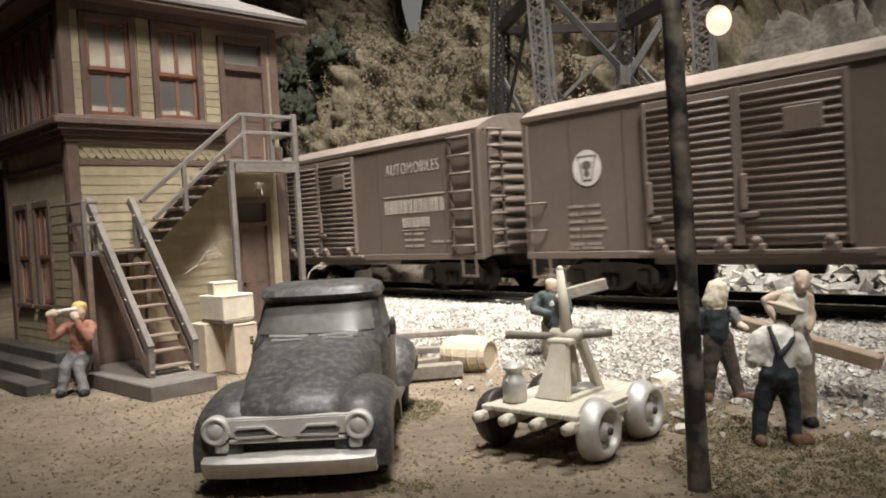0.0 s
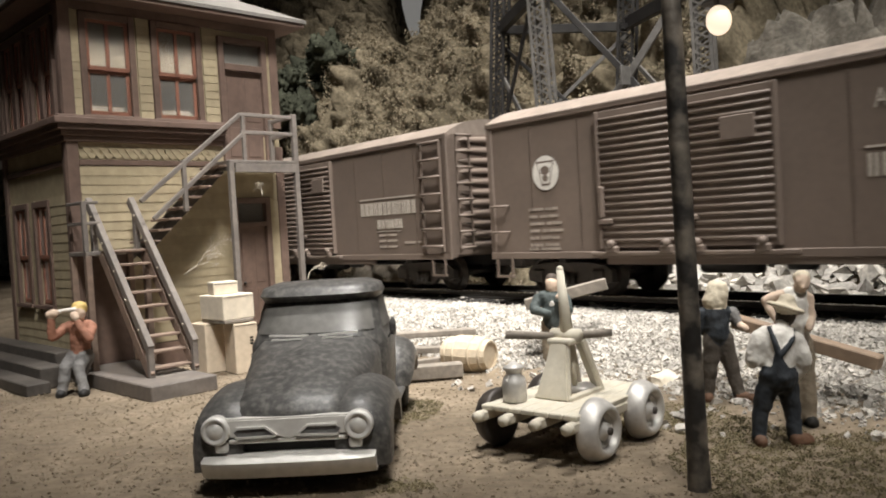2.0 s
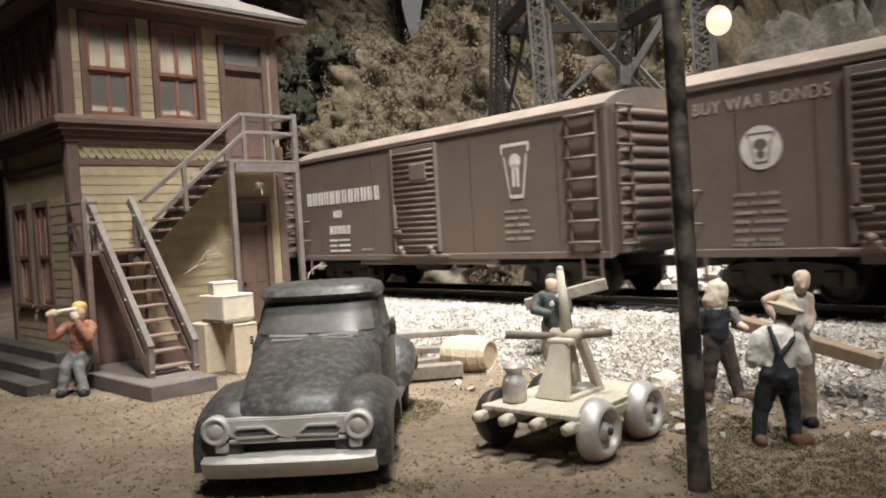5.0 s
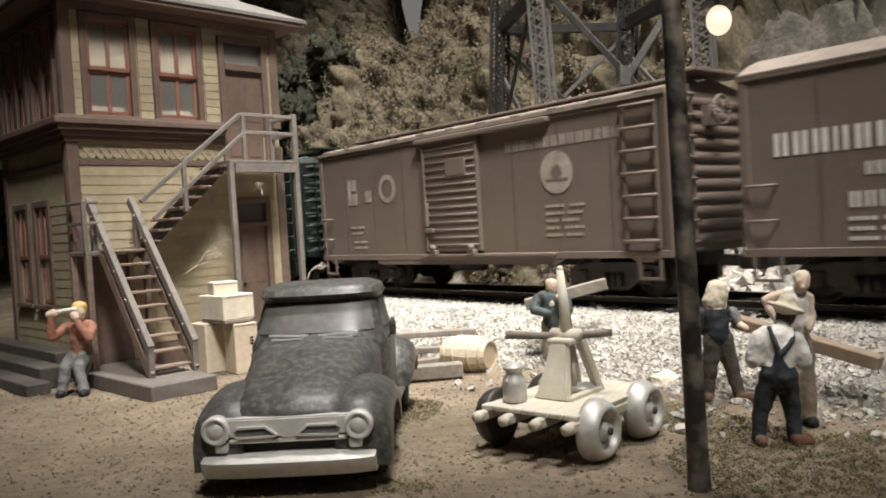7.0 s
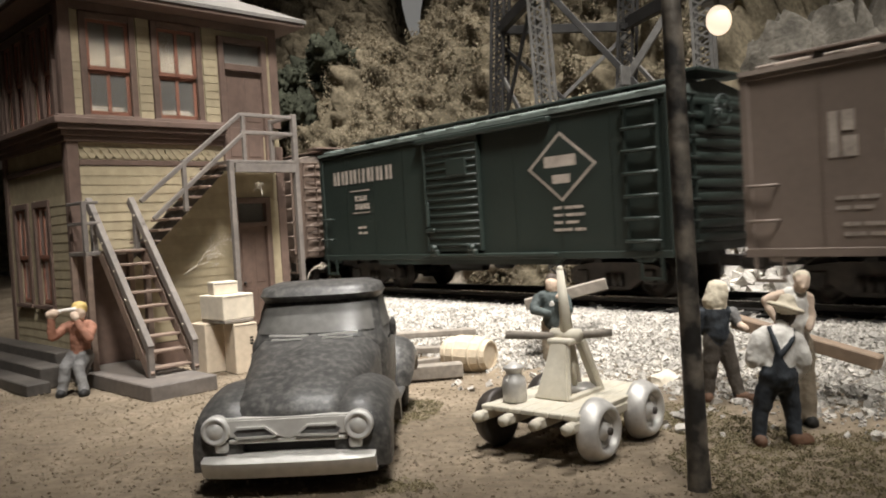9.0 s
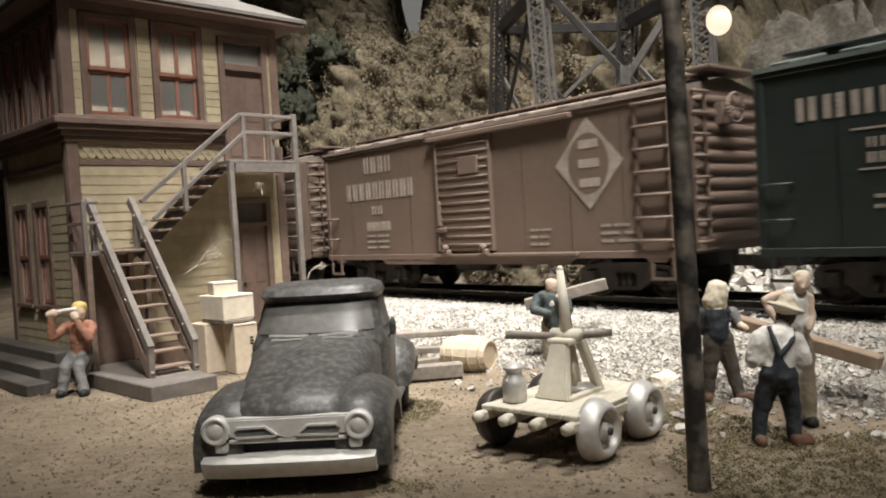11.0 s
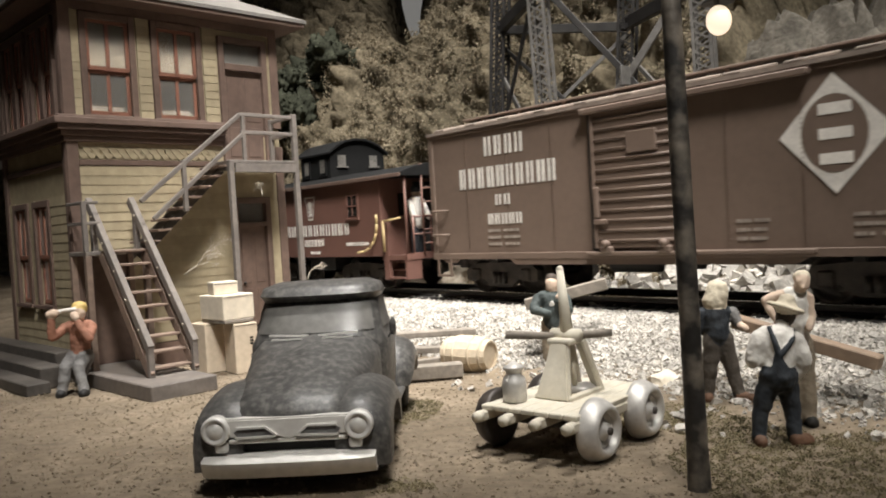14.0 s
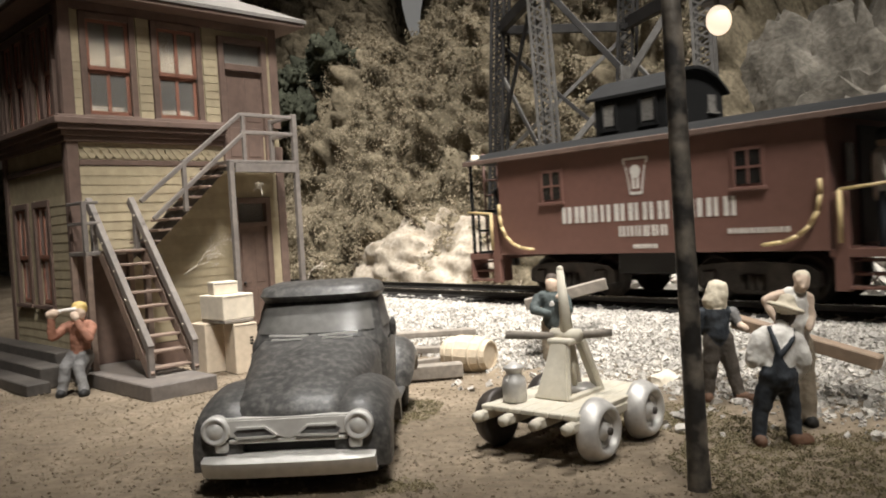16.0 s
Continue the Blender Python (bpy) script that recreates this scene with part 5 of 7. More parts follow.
        for y in (0.85, 3.85):
            bm = B()
            lathe(bm, [(0.17, 0.10), (0.24, 0.11), (0.33, 0.10), (0.37, 0.06), (0.375, 0), (0.37, -0.06), (0.33, -0.10), (0.2, -0.10)], 28, move(sg * 0.80, y, 0.375) @ rot("Y", 90))
            tyre = part("tyre", bm, RUBBER, t)
            bm = B()
            lathe(bm, [(0.02, 0.10), (0.09, 0.10), (0.11, 0.06), (0.17, 0.06), (0.20, 0.09), (0.22, 0.09), (0.22, -0.05), (0.02, -0.05)], 24, move(sg * 0.80, y, 0.375) @ rot("Y", 90 * sg))
            part("wheel_rim", bm, TRUCK, tyre)
        if sg > 0:
            bm = B()
            bar(bm, (0.88, 1.95, 1.34), (0.94, 1.95, 1.42), 0.025, 0.025)
            ball(bm, (0.945, 1.95, 1.48), 0.10, 2, (0.45, 0.3, 1.2))
            part("wing_mirror", bm, TRUCK, t)
    # load bed
    bm = B()
    box(bm, -0.70, 0.70, 3.08, 3.14, 0.55, 1.22, 0.015)
    box(bm, -0.70, -0.64, 3.14, 4.72, 0.55, 1.18, 0.015)
    box(bm, 0.64, 0.70, 3.14, 4.72, 0.55, 1.18, 0.015)
    box(bm, -0.64, 0.64, 3.14, 4.72, 0.55, 0.62)
    part("load_bed", bm, TRUCK, t)
    bm = B()
    box(bm, -0.66, 0.66, 4.72, 4.77, 0.58, 1.18, 0.015)
    part("tailgate", bm, TRUCK, t)
    bm = B()
    box(bm, -0.5, 0.5, 0.2, 4.6, 0.36, 0.52)
    part("chassis", bm, BLACK, t)
    bm = B()
    box(bm, -0.62, 0.62, 0.06, 0.12, 0.42, 0.80)
    part("grille_opening", bm, BLACK, t)
    # silver grille: upper bar, V-shaped brow, lower bar and lamp rings
    bm = B()
    prism(bm, [(-0.66, 0.64), (-0.66, 0.84), (0.66, 0.84), (0.66, 0.64), (0.10, 0.64), (0.0, 0.595), (-0.10, 0.64)][::-1], -0.03, 0.10)
    bmesh.ops.bevel(bm, geom=list(bm.edges), offset=0.018, segments=2, affect="EDGES")
    grille = part("grille", bm, CHROME, t, "silver-painted grille bar", smooth=50)
    for k in (-1, 1):
        bm = B()
        prism(bm, [(k * 0.13, 0.665), (k * 0.20, 0.735), (k * 0.50, 0.735), (k * 0.56, 0.70), (k * 0.52, 0.655), (k * 0.22, 0.65)], -0.036, -0.02)
        part("grille_slot", bm, CLOTH_G, grille)
        bm = B()
        bar(bm, (k * 0.10, -0.045, 0.655), (k * 0.22, -0.045, 0.748), 0.03, 0.022)
        bar(bm, (k * 0.22, -0.045, 0.748), (k * 0.52, -0.045, 0.745), 0.03, 0.022)
        bar(bm, (k * 0.12, -0.045, 0.652), (k * 0.54, -0.045, 0.642), 0.03, 0.022)
        part("slot_trim", bm, CHROME, grille)
    bm = B()
    box(bm, -0.62, 0.62, -0.02, 0.09, 0.575, 0.625, 0.015)
    part("lower_grille_bar", bm, CHROME, t)
    for sg in (-1, 1):
        bm = B()
        lathe(bm, [(0.10, 0.03), (0.115, 0.055), (0.14, 0.05), (0.152, 0.02), (0.152, -0.08), (0.10, -0.08)], 28, move(sg * 0.745, -0.02, 0.725) @ rot("X", 90))
        lampo = part("headlight_ring", bm, CHROME, t, "silver headlight surround")
        bm = B()
        lathe(bm, [(0.02, 0.06), (0.06, 0.05), (0.105, 0.015), (0.105, -0.05), (0.02, -0.05)], 24, move(sg * 0.745, -0.02, 0.725) @ rot("X", 90))
        part("headlight", bm, CHROME, lampo)
        bm = B()
        box(bm, sg * 0.70 - 0.07, sg * 0.70 + 0.07, -0.04, 0.06, 0.49, 0.60, 0.03, seg=2)
        part("parking_lamp", bm, CHROME, t)
    bm = B()
    secs = []
    for i in range(15):
        x = -0.905 + 1.81 * i / 14
        back = 0.08 * (abs(x) / 0.905) ** 4
        secs.append([(x, -0.09 + back, 0.235), (x, -0.11 + back, 0.25), (x, -0.165 + back, 0.405), (x, -0.15 + back, 0.425), (x, 0.06 + back, 0.475), (x, 0.06 + back, 0.24)])
    loft(bm, secs)
    part("front_bumper", bm, CHROME, t, "silver-painted front bumper", smooth=40)


pickup()


# ---- the handcar ----
def handcar():
    t = thing("handcar", "cream-painted railway handcar with silver wheels, parked on the ground", "handcar", move(1.43, 9.64, 0) @ rot("Z", 49))
    for i in range(7):
        bm = B()
        y0 = -0.66 + i * 0.187
        box(bm, -0.92, 0.95, y0, y0 + 0.18, 0.52, 0.58, 0.012)
        part("deck_plank", bm, CREAM, t)
    for y in (-0.62, -0.2, 0.22, 0.60):
        bm = B()
        box(bm, -1.06, 1.0, y - 0.05, y + 0.05, 0.40, 0.52, 0.02)
        part("long_beam", bm, CREAM, t)
        bm = B()
        rod(bm, (-1.09, y, 0.46), (-1.0, y, 0.46), 0.06, 0.068, n=14)
        part("beam_cap", bm, CREAM, t)
    for x in (-0.54, 0.54):
        bm = B()
        rod(bm, (x, -0.86, 0.355), (x, 0.86, 0.355), 0.045, n=10)
        part("axle", bm, WHEEL, t)
        for y in (-0.76, 0.76):
            bm = B()
            sg = -1 if y < 0 else 1
            lathe(bm, [(0.205, -0.02), (0.215, 0.06), (0.235, 0.085), (0.265, 0.085), (0.295, 0.06), (0.325, 0.01), (0.346, -0.05), (0.357, -0.10), (0.350, -0.14), (0.30, -0.155), (0.2, -0.155)], 36, move(x, y, 0.355) @ rot("X", -90 * sg))
            wh = part("wheel", bm, SILVER if y < 0 else WHEEL, t, "silver-painted disc wheel" if y < 0 else "")
            bm = B()
            lathe(bm, [(0.015, 0.095), (0.04, 0.09), (0.052, 0.045), (0.09, 0.035), (0.105, 0.0), (0.15, -0.01), (0.165, 0.012), (0.185, 0.012), (0.20, -0.005), (0.21, -0.005), (0.212, -0.05), (0.015, -0.05)], 30, move(x, y, 0.355) @ rot("X", -90 * sg))
            part("wheel_disc", bm, SILVER if y < 0 else WHEEL, wh)
            for k in range(6):
                a = 2 * math.pi * k / 6 + 0.3
                bm = B()
                rod(bm, (x + 0.125 * math.cos(a), y - sg * 0.01, 0.355 + 0.125 * math.sin(a)), (x + 0.125 * math.cos(a), y + sg * 0.012, 0.355 + 0.125 * math.sin(a)), 0.014, n=6)
                part("bolt", bm, SILVER if y < 0 else WHEEL, wh)
    # pump stand: a tapered board at one end, sloping legs at the other
    bm = B()
    secs = [[(x - 0.05, -w, z), (x + 0.05, -w, z), (x + 0.05, w, z), (x - 0.05, w, z)] for x, w, z in ((-0.34, 0.235, 0.58), (-0.33, 0.225, 0.64), (-0.26, 0.18, 0.85), (-0.18, 0.14, 1.08), (-0.14, 0.125, 1.24))]
    loft(bm, secs)
    bmesh.ops.bevel(bm, geom=[e for e in bm.edges if len(e.link_faces) == 2 and e.calc_face_angle(0) > 0.8], offset=0.022, segments=2, affect="EDGES")
    part("stand_board", bm, CREAM, t, smooth=40)
    for y, x0, w in ((-0.19, 0.40, 0.15), (0.19, 0.36, 0.09)):
        bm = B()
        bar(bm, (x0, y, 0.56), (0.12, y * 0.6, 1.24), w, 0.09, bev=0.02)
        part("stand_leg", bm, CREAM, t)
    for y in (-0.22, 0.22):
        bm = B()
        bar(bm, (-0.36, y, 0.60), (0.40, y, 0.60), 0.08, 0.07, bev=0.015)
        part("stand_rail", bm, CREAM, t)
    bm = B()
    box(bm, -0.19, 0.17, -0.17, 0.17, 1.20, 1.28, 0.03, seg=2)
    rod(bm, (0, -0.19, 1.30), (0, 0.19, 1.30), 0.085, n=18)
    part("stand_cap", bm, CREAM, t)
    bm = B()
    rod(bm, (0.10, -0.03, 0.62), (0.04, -0.03, 1.2), 0.034, n=10)
    part("crank_rod", bm, CREAM, t)
    bm = B()
    rod(bm, (0.24, -0.01, 0.62), (0.13, 0.0, 1.2), 0.034, n=10)
    part("crank_rod", bm, CREAM, t)
    bm = B()
    lathe(bm, [(0.17, 0.575), (0.18, 0.60), (0.17, 0.64), (0.12, 0.67), (0.05, 0.68)], 22, move(0.20, -0.05, 0.01))
    part("crank_base", bm, SILVER, t)
    bm = B()
    rod(bm, (0.0, -0.02, 1.26), (0.03, 0.06, 2.10), 0.085, 0.042, n=14)
    ball(bm, (0.03, 0.06, 2.10), 0.045, 2)
    part("pump_lever", bm, CREAM, t, "upright cream pump lever")
    for a, b2 in (((-0.45, 0.58, 1.34), (-0.1, 0.12, 1.30)), ((0.1, -0.12, 1.29), (0.36, -0.42, 1.30))):
        bm = B()
        rod(bm, a, b2, 0.05, 0.045, n=12)
        part("pump_handle", bm, OLDWOOD, t, "grey worn pump handle")
    can = thing("milk_can", "small silver can standing on the handcar deck", "can", move(1.43, 9.64, 0) @ rot("Z", 49) @ move(-0.62, 0.36, 0.58) @ Matrix.Diagonal((1, 1, 0.86, 1)))
    bm = B()
    lathe(bm, [(0.12, 0), (0.145, 0.02), (0.145, 0.26), (0.13, 0.33), (0.09, 0.38), (0.09, 0.42), (0.12, 0.45), (0.12, 0.47), (0.05, 0.47)], 22)
    part("can_body", bm, SILVER, can)
    bm = B()
    lathe(bm, [(0.125, 0.46), (0.125, 0.49), (0.07, 0.51), (0.03, 0.55), (0.02, 0.55)], 22)
    part("can_lid", bm, SILVER, can)
    bm = B()
    for k in range(8):
        a, b2 = math.pi * k / 8, math.pi * (k + 1) / 8
        rod(bm, (0.15 * math.cos(a), 0, 0.30 + 0.1 * math.sin(a)), (0.15 * math.cos(b2), 0, 0.30 + 0.1 * math.sin(b2)), 0.012, n=6)
    part("can_handle", bm, SILVER, can)


handcar()


# ---- painted figurines: each one moulded piece ----
def figurine(label, at, limbs, mats, seed=1):
    """Limbs melted into one skin; each patch takes the paint of the limb that it belongs to."""
    bm = B()
    figure_shape(bm, limbs)
    tmp = new("casting", finish("casting", bm, mats))
    rm = tmp.modifiers.new("melt", "REMESH")
    rm.mode, rm.voxel_size = "VOXEL", 0.016 * K
    bpy.context.view_layer.update()
    me = bpy.data.meshes.new_from_object(tmp.evaluated_get(bpy.context.evaluated_depsgraph_get()))
    bpy.data.objects.remove(tmp)
    bm = B()
    bm.from_mesh(me)
    bm.transform(Matrix.Scale(1 / K, 4))
    for _ in range(3):
        bmesh.ops.smooth_vert(bm, verts=bm.verts, factor=0.5, use_axis_x=True, use_axis_y=True, use_axis_z=True)
    bm.normal_update()
    off = Vector((seed * 3.7, 0, 0))
    for v in bm.verts:
        q = v.co + off
        fold = 0.016 * noise.noise(Vector((q.x * 6, q.y * 6, q.z * 9))) + 0.007 * noise.noise(q * 22)
        v.co += v.normal * fold
    mids = np.array([tuple(f.calc_center_median()) for f in bm.faces])
    near = []
    for kind, a, b2, r, mi in limbs:
        a, d = np.array(a, float), np.array(b2, float) - np.array(a, float)
        r0, r1 = r if isinstance(r, tuple) else (r, r)
        h = np.clip(((mids - a) @ d) / max(d @ d, 1e-9), 0, 1)
        gap = np.linalg.norm(mids - a - h[:, None] * d, axis=1) - (r0 + (r1 - r0) * h)
        near.append(np.abs(gap) if kind == "brim" else gap)
    own = np.argmin(np.array(near), axis=0)
    for f, k in zip(bm.faces, own):
        f.material_index, f.smooth = limbs[k][4], True
    solid("figurine", bm, mats, label, "figurine", at, group="painted railway figurines")


def standing(x, y, turn=0.0, lift=0.0):
    return move(x, y, ground_height(x, y) + lift) @ rot("Z", turn)


D_, W_, S_, H_, O_ = 0, 1, 2, 3, 4
# man in white shirt and overalls, his back turned, stooping over the beam
figurine("painted figurine in white shirt, dark overalls and straw hat", standing(3.70, 9.05) @ Matrix.Diagonal((0.93, 1, 1, 1)), [
    ("leg", (-0.22, 0.02, 0.10), (-0.17, 0.04, 0.42), (0.085, 0.10), D_), ("leg", (-0.17, 0.04, 0.42), (-0.05, -0.02, 0.80), (0.105, 0.145), D_),
    ("leg", (0.19, -0.04, 0.08), (0.20, 0.02, 0.42), (0.085, 0.105), D_), ("leg", (0.20, 0.02, 0.42), (0.11, -0.02, 0.78), (0.11, 0.15), D_),
    ("hip", (-0.02, -0.04, 0.78), (0.08, -0.04, 0.78), 0.18, D_), ("bib", (0.02, -0.10, 0.82), (-0.01, -0.145, 1.04), (0.15, 0.05), D_),
    ("body", (0.04, 0.0, 0.90), (0.08, 0.04, 1.22), (0.185, 0.20), W_), ("shoulder", (-0.08, 0.06, 1.24), (0.22, 0.06, 1.21), 0.12, W_),
    ("strap", (-0.02, -0.175, 1.06), (-0.05, -0.14, 1.20), 0.030, D_), ("strap", (-0.05, -0.14, 1.20), (-0.04, -0.02, 1.35), 0.030, D_),
    ("strap", (0.01, -0.175, 1.06), (0.15, -0.15, 1.20), 0.030, D_), ("strap", (0.15, -0.15, 1.20), (0.23, -0.02, 1.31), 0.030, D_),
    ("arm", (-0.14, 0.05, 1.22), (-0.22, 0.06, 0.98), (0.12, 0.115), W_), ("arm", (-0.22, 0.06, 0.98), (-0.18, 0.26, 0.92), (0.10, 0.075), W_),
    ("arm", (0.27, 0.04, 1.18), (0.345, 0.0, 0.97), (0.125, 0.12), W_), ("arm", (0.345, 0.0, 0.97), (0.30, 0.06, 0.78), (0.115, 0.085), W_), ("fist", (0.30, 0.08, 0.76), (0.32, 0.16, 0.74), 0.06, S_),
    ("neck", (0.15, 0.10, 1.30), (0.20, 0.14, 1.40), 0.085, S_), ("head", (0.22, 0.15, 1.42), (0.23, 0.15, 1.50), 0.115, O_), ("ear", (0.32, 0.12, 1.44), (0.33, 0.12, 1.47), 0.03, S_),
    ("brim", (0.23, 0.14, 1.535), (0.236, 0.14, 1.553), 0.235, H_), ("hat", (0.235, 0.14, 1.56), (0.25, 0.14, 1.64), (0.135, 0.10), H_),
    ("boot", (-0.23, -0.08, 0.06), (-0.20, 0.10, 0.06), 0.075, 5), ("boot", (0.17, -0.10, 0.06), (0.36, -0.03, 0.05), 0.08, 5)], [CLOTH_D, CLOTH_W, SKIN, STRAW, HAIR, BOOT], 1)
# man in dark clothes with a pale hat
figurine("painted figurine in dark work clothes with a pale hat", standing(3.69, 10.88, -10), [
    ("leg", (-0.16, 0.06, 0.08), (-0.12, 0.0, 0.46), (0.085, 0.10), 4), ("leg", (-0.12, 0.0, 0.46), (-0.07, 0, 0.86), (0.105, 0.13), 4),
    ("leg", (0.24, -0.02, 0.10), (0.16, 0.0, 0.46), (0.085, 0.10), 4), ("leg", (0.16, 0.0, 0.46), (0.08, 0, 0.86), (0.105, 0.13), 4),
    ("body", (0, 0, 0.90), (-0.02, 0.02, 1.20), (0.165, 0.17), D_), ("shoulder", (-0.12, 0.02, 1.22), (0.12, 0.02, 1.22), 0.10, D_),
    ("arm", (0.20, 0.02, 1.22), (0.27, -0.02, 1.06), (0.085, 0.075), 5), ("arm", (0.27, -0.02, 1.06), (0.34, -0.14, 1.00), (0.065, 0.055), S_),
    ("arm", (-0.20, 0.02, 1.22), (-0.24, 0.05, 0.98), (0.085, 0.075), D_), ("arm", (-0.24, 0.05, 0.98), (-0.12, 0.16, 0.92), (0.065, 0.06), D_),
    ("neck", (0, 0.02, 1.28), (0, 0.02, 1.34), 0.075, S_), ("head", (0, 0.03, 1.38), (0, 0.03, 1.48), 0.13, H_), ("hat", (-0.02, 0.02, 1.36), (0.03, 0.03, 1.55), (0.17, 0.14), H_), ("peak", (0.07, -0.05, 1.44), (0.07, -0.03, 1.58), 0.09, H_),
    ("boot", (-0.16, -0.02, 0.05), (-0.19, 0.14, 0.05), 0.07, 6), ("boot", (0.24, -0.06, 0.06), (0.40, -0.12, 0.05), 0.07, 6)], [CLOTH_D, CLOTH_W, SKIN, STRAW, CLOTH_K2, CLOTH_G, BOOT], 2)
# bare-armed man in a vest, bowing his head, one elbow out
figurine("painted figurine in pale vest and khaki trousers, one elbow out", standing(4.31, 9.75), [
    ("leg", (-0.12, 0.02, 0.08), (-0.12, 0.03, 0.5), (0.095, 0.11), D_), ("leg", (-0.12, 0.03, 0.5), (-0.10, 0.05, 1.0), (0.11, 0.14), D_),
    ("leg", (0.06, -0.02, 0.10), (0.06, 0.0, 0.5), (0.10, 0.115), D_), ("leg", (0.06, 0.0, 0.5), (0.04, 0.05, 1.0), (0.115, 0.145), D_),
    ("body", (-0.03, 0.05, 1.02), (-0.07, -0.02, 1.52), (0.165, 0.165), W_), ("shoulder", (-0.20, -0.03, 1.62), (0.09, -0.03, 1.58), 0.075, S_), ("strap", (-0.14, -0.06, 1.55), (-0.14, -0.06, 1.66), 0.07, W_), ("strap", (0.03, -0.06, 1.52), (0.03, -0.06, 1.63), 0.06, W_),
    ("arm", (-0.22, -0.03, 1.62), (-0.43, -0.05, 1.56), (0.075, 0.055), S_), ("arm", (-0.43, -0.05, 1.56), (-0.33, -0.15, 1.30), (0.055, 0.042), S_), ("fist", (-0.32, -0.16, 1.28), (-0.29, -0.16, 1.25), 0.048, S_),
    ("arm", (0.11, -0.02, 1.57), (0.13, -0.06, 1.33), (0.075, 0.055), S_), ("arm", (0.13, -0.06, 1.33), (0.03, -0.20, 1.20), (0.052, 0.042), S_),
    ("neck", (-0.01, -0.06, 1.66), (-0.01, -0.09, 1.71), 0.06, S_), ("head", (-0.01, -0.13, 1.72), (0.01, -0.11, 1.80), (0.085, 0.10), S_), ("nose", (-0.03, -0.22, 1.70), (-0.03, -0.22, 1.72), 0.025, S_), ("cap", (0.02, -0.09, 1.82), (0.02, -0.08, 1.84), 0.105, H_),
    ("boot", (-0.12, -0.08, 0.05), (-0.12, 0.06, 0.05), 0.07, 4), ("boot", (0.06, -0.13, 0.05), (0.06, 0.03, 0.06), 0.075, 4)], [CLOTH_K, CLOTH_W, SKIN, STRAW, BLACK], 3)
# man with a timber on his shoulder
figurine("painted figurine in dark green jacket carrying a timber", move(1.85, 13.95, 0.02) @ rot("Z", -15) @ Matrix.Scale(0.97, 4), [
    ("leg", (-0.12, 0, 0.06), (-0.11, 0, 0.5), (0.10, 0.105), D_), ("leg", (-0.11, 0, 0.5), (-0.08, 0, 0.9), (0.105, 0.13), D_),
    ("leg", (0.12, 0, 0.06), (0.11, 0, 0.5), (0.10, 0.105), D_), ("leg", (0.11, 0, 0.5), (0.08, 0, 0.9), (0.105, 0.13), D_),
    ("body", (0, 0, 0.92), (0, 0, 1.34), (0.18, 0.19), W_), ("shoulder", (-0.18, 0, 1.38), (0.18, 0, 1.38), 0.11, W_), ("collar", (0.0, -0.10, 1.40), (0.02, -0.13, 1.26), 0.07, 4),
    ("arm", (-0.24, 0, 1.36), (-0.32, -0.14, 1.16), (0.10, 0.09), W_), ("arm", (-0.32, -0.14, 1.16), (-0.04, -0.26, 1.10), (0.085, 0.07), W_),
    ("arm", (0.24, 0, 1.36), (0.30, -0.14, 1.14), (0.10, 0.09), W_), ("arm", (0.30, -0.14, 1.14), (0.16, -0.24, 1.34), (0.085, 0.07), W_), ("fist", (0.17, -0.24, 1.38), (0.17, -0.24, 1.40), 0.07, S_),
    ("neck", (0, 0, 1.44), (0, -0.01, 1.5), 0.07, S_), ("head", (0.02, -0.02, 1.54), (0.02, -0.02, 1.63), 0.115, S_), ("hair", (0.02, 0.03, 1.64), (0.02, 0.03, 1.70), 0.125, H_),
    ("boot", (-0.12, -0.1, 0.05), (-0.12, 0.05, 0.05), 0.08, H_), ("boot", (0.12, -0.1, 0.05), (0.12, 0.05, 0.05), 0.08, H_)], [CLOTH_K, CLOTH_T, SKIN, HAIR, CLOTH_W])
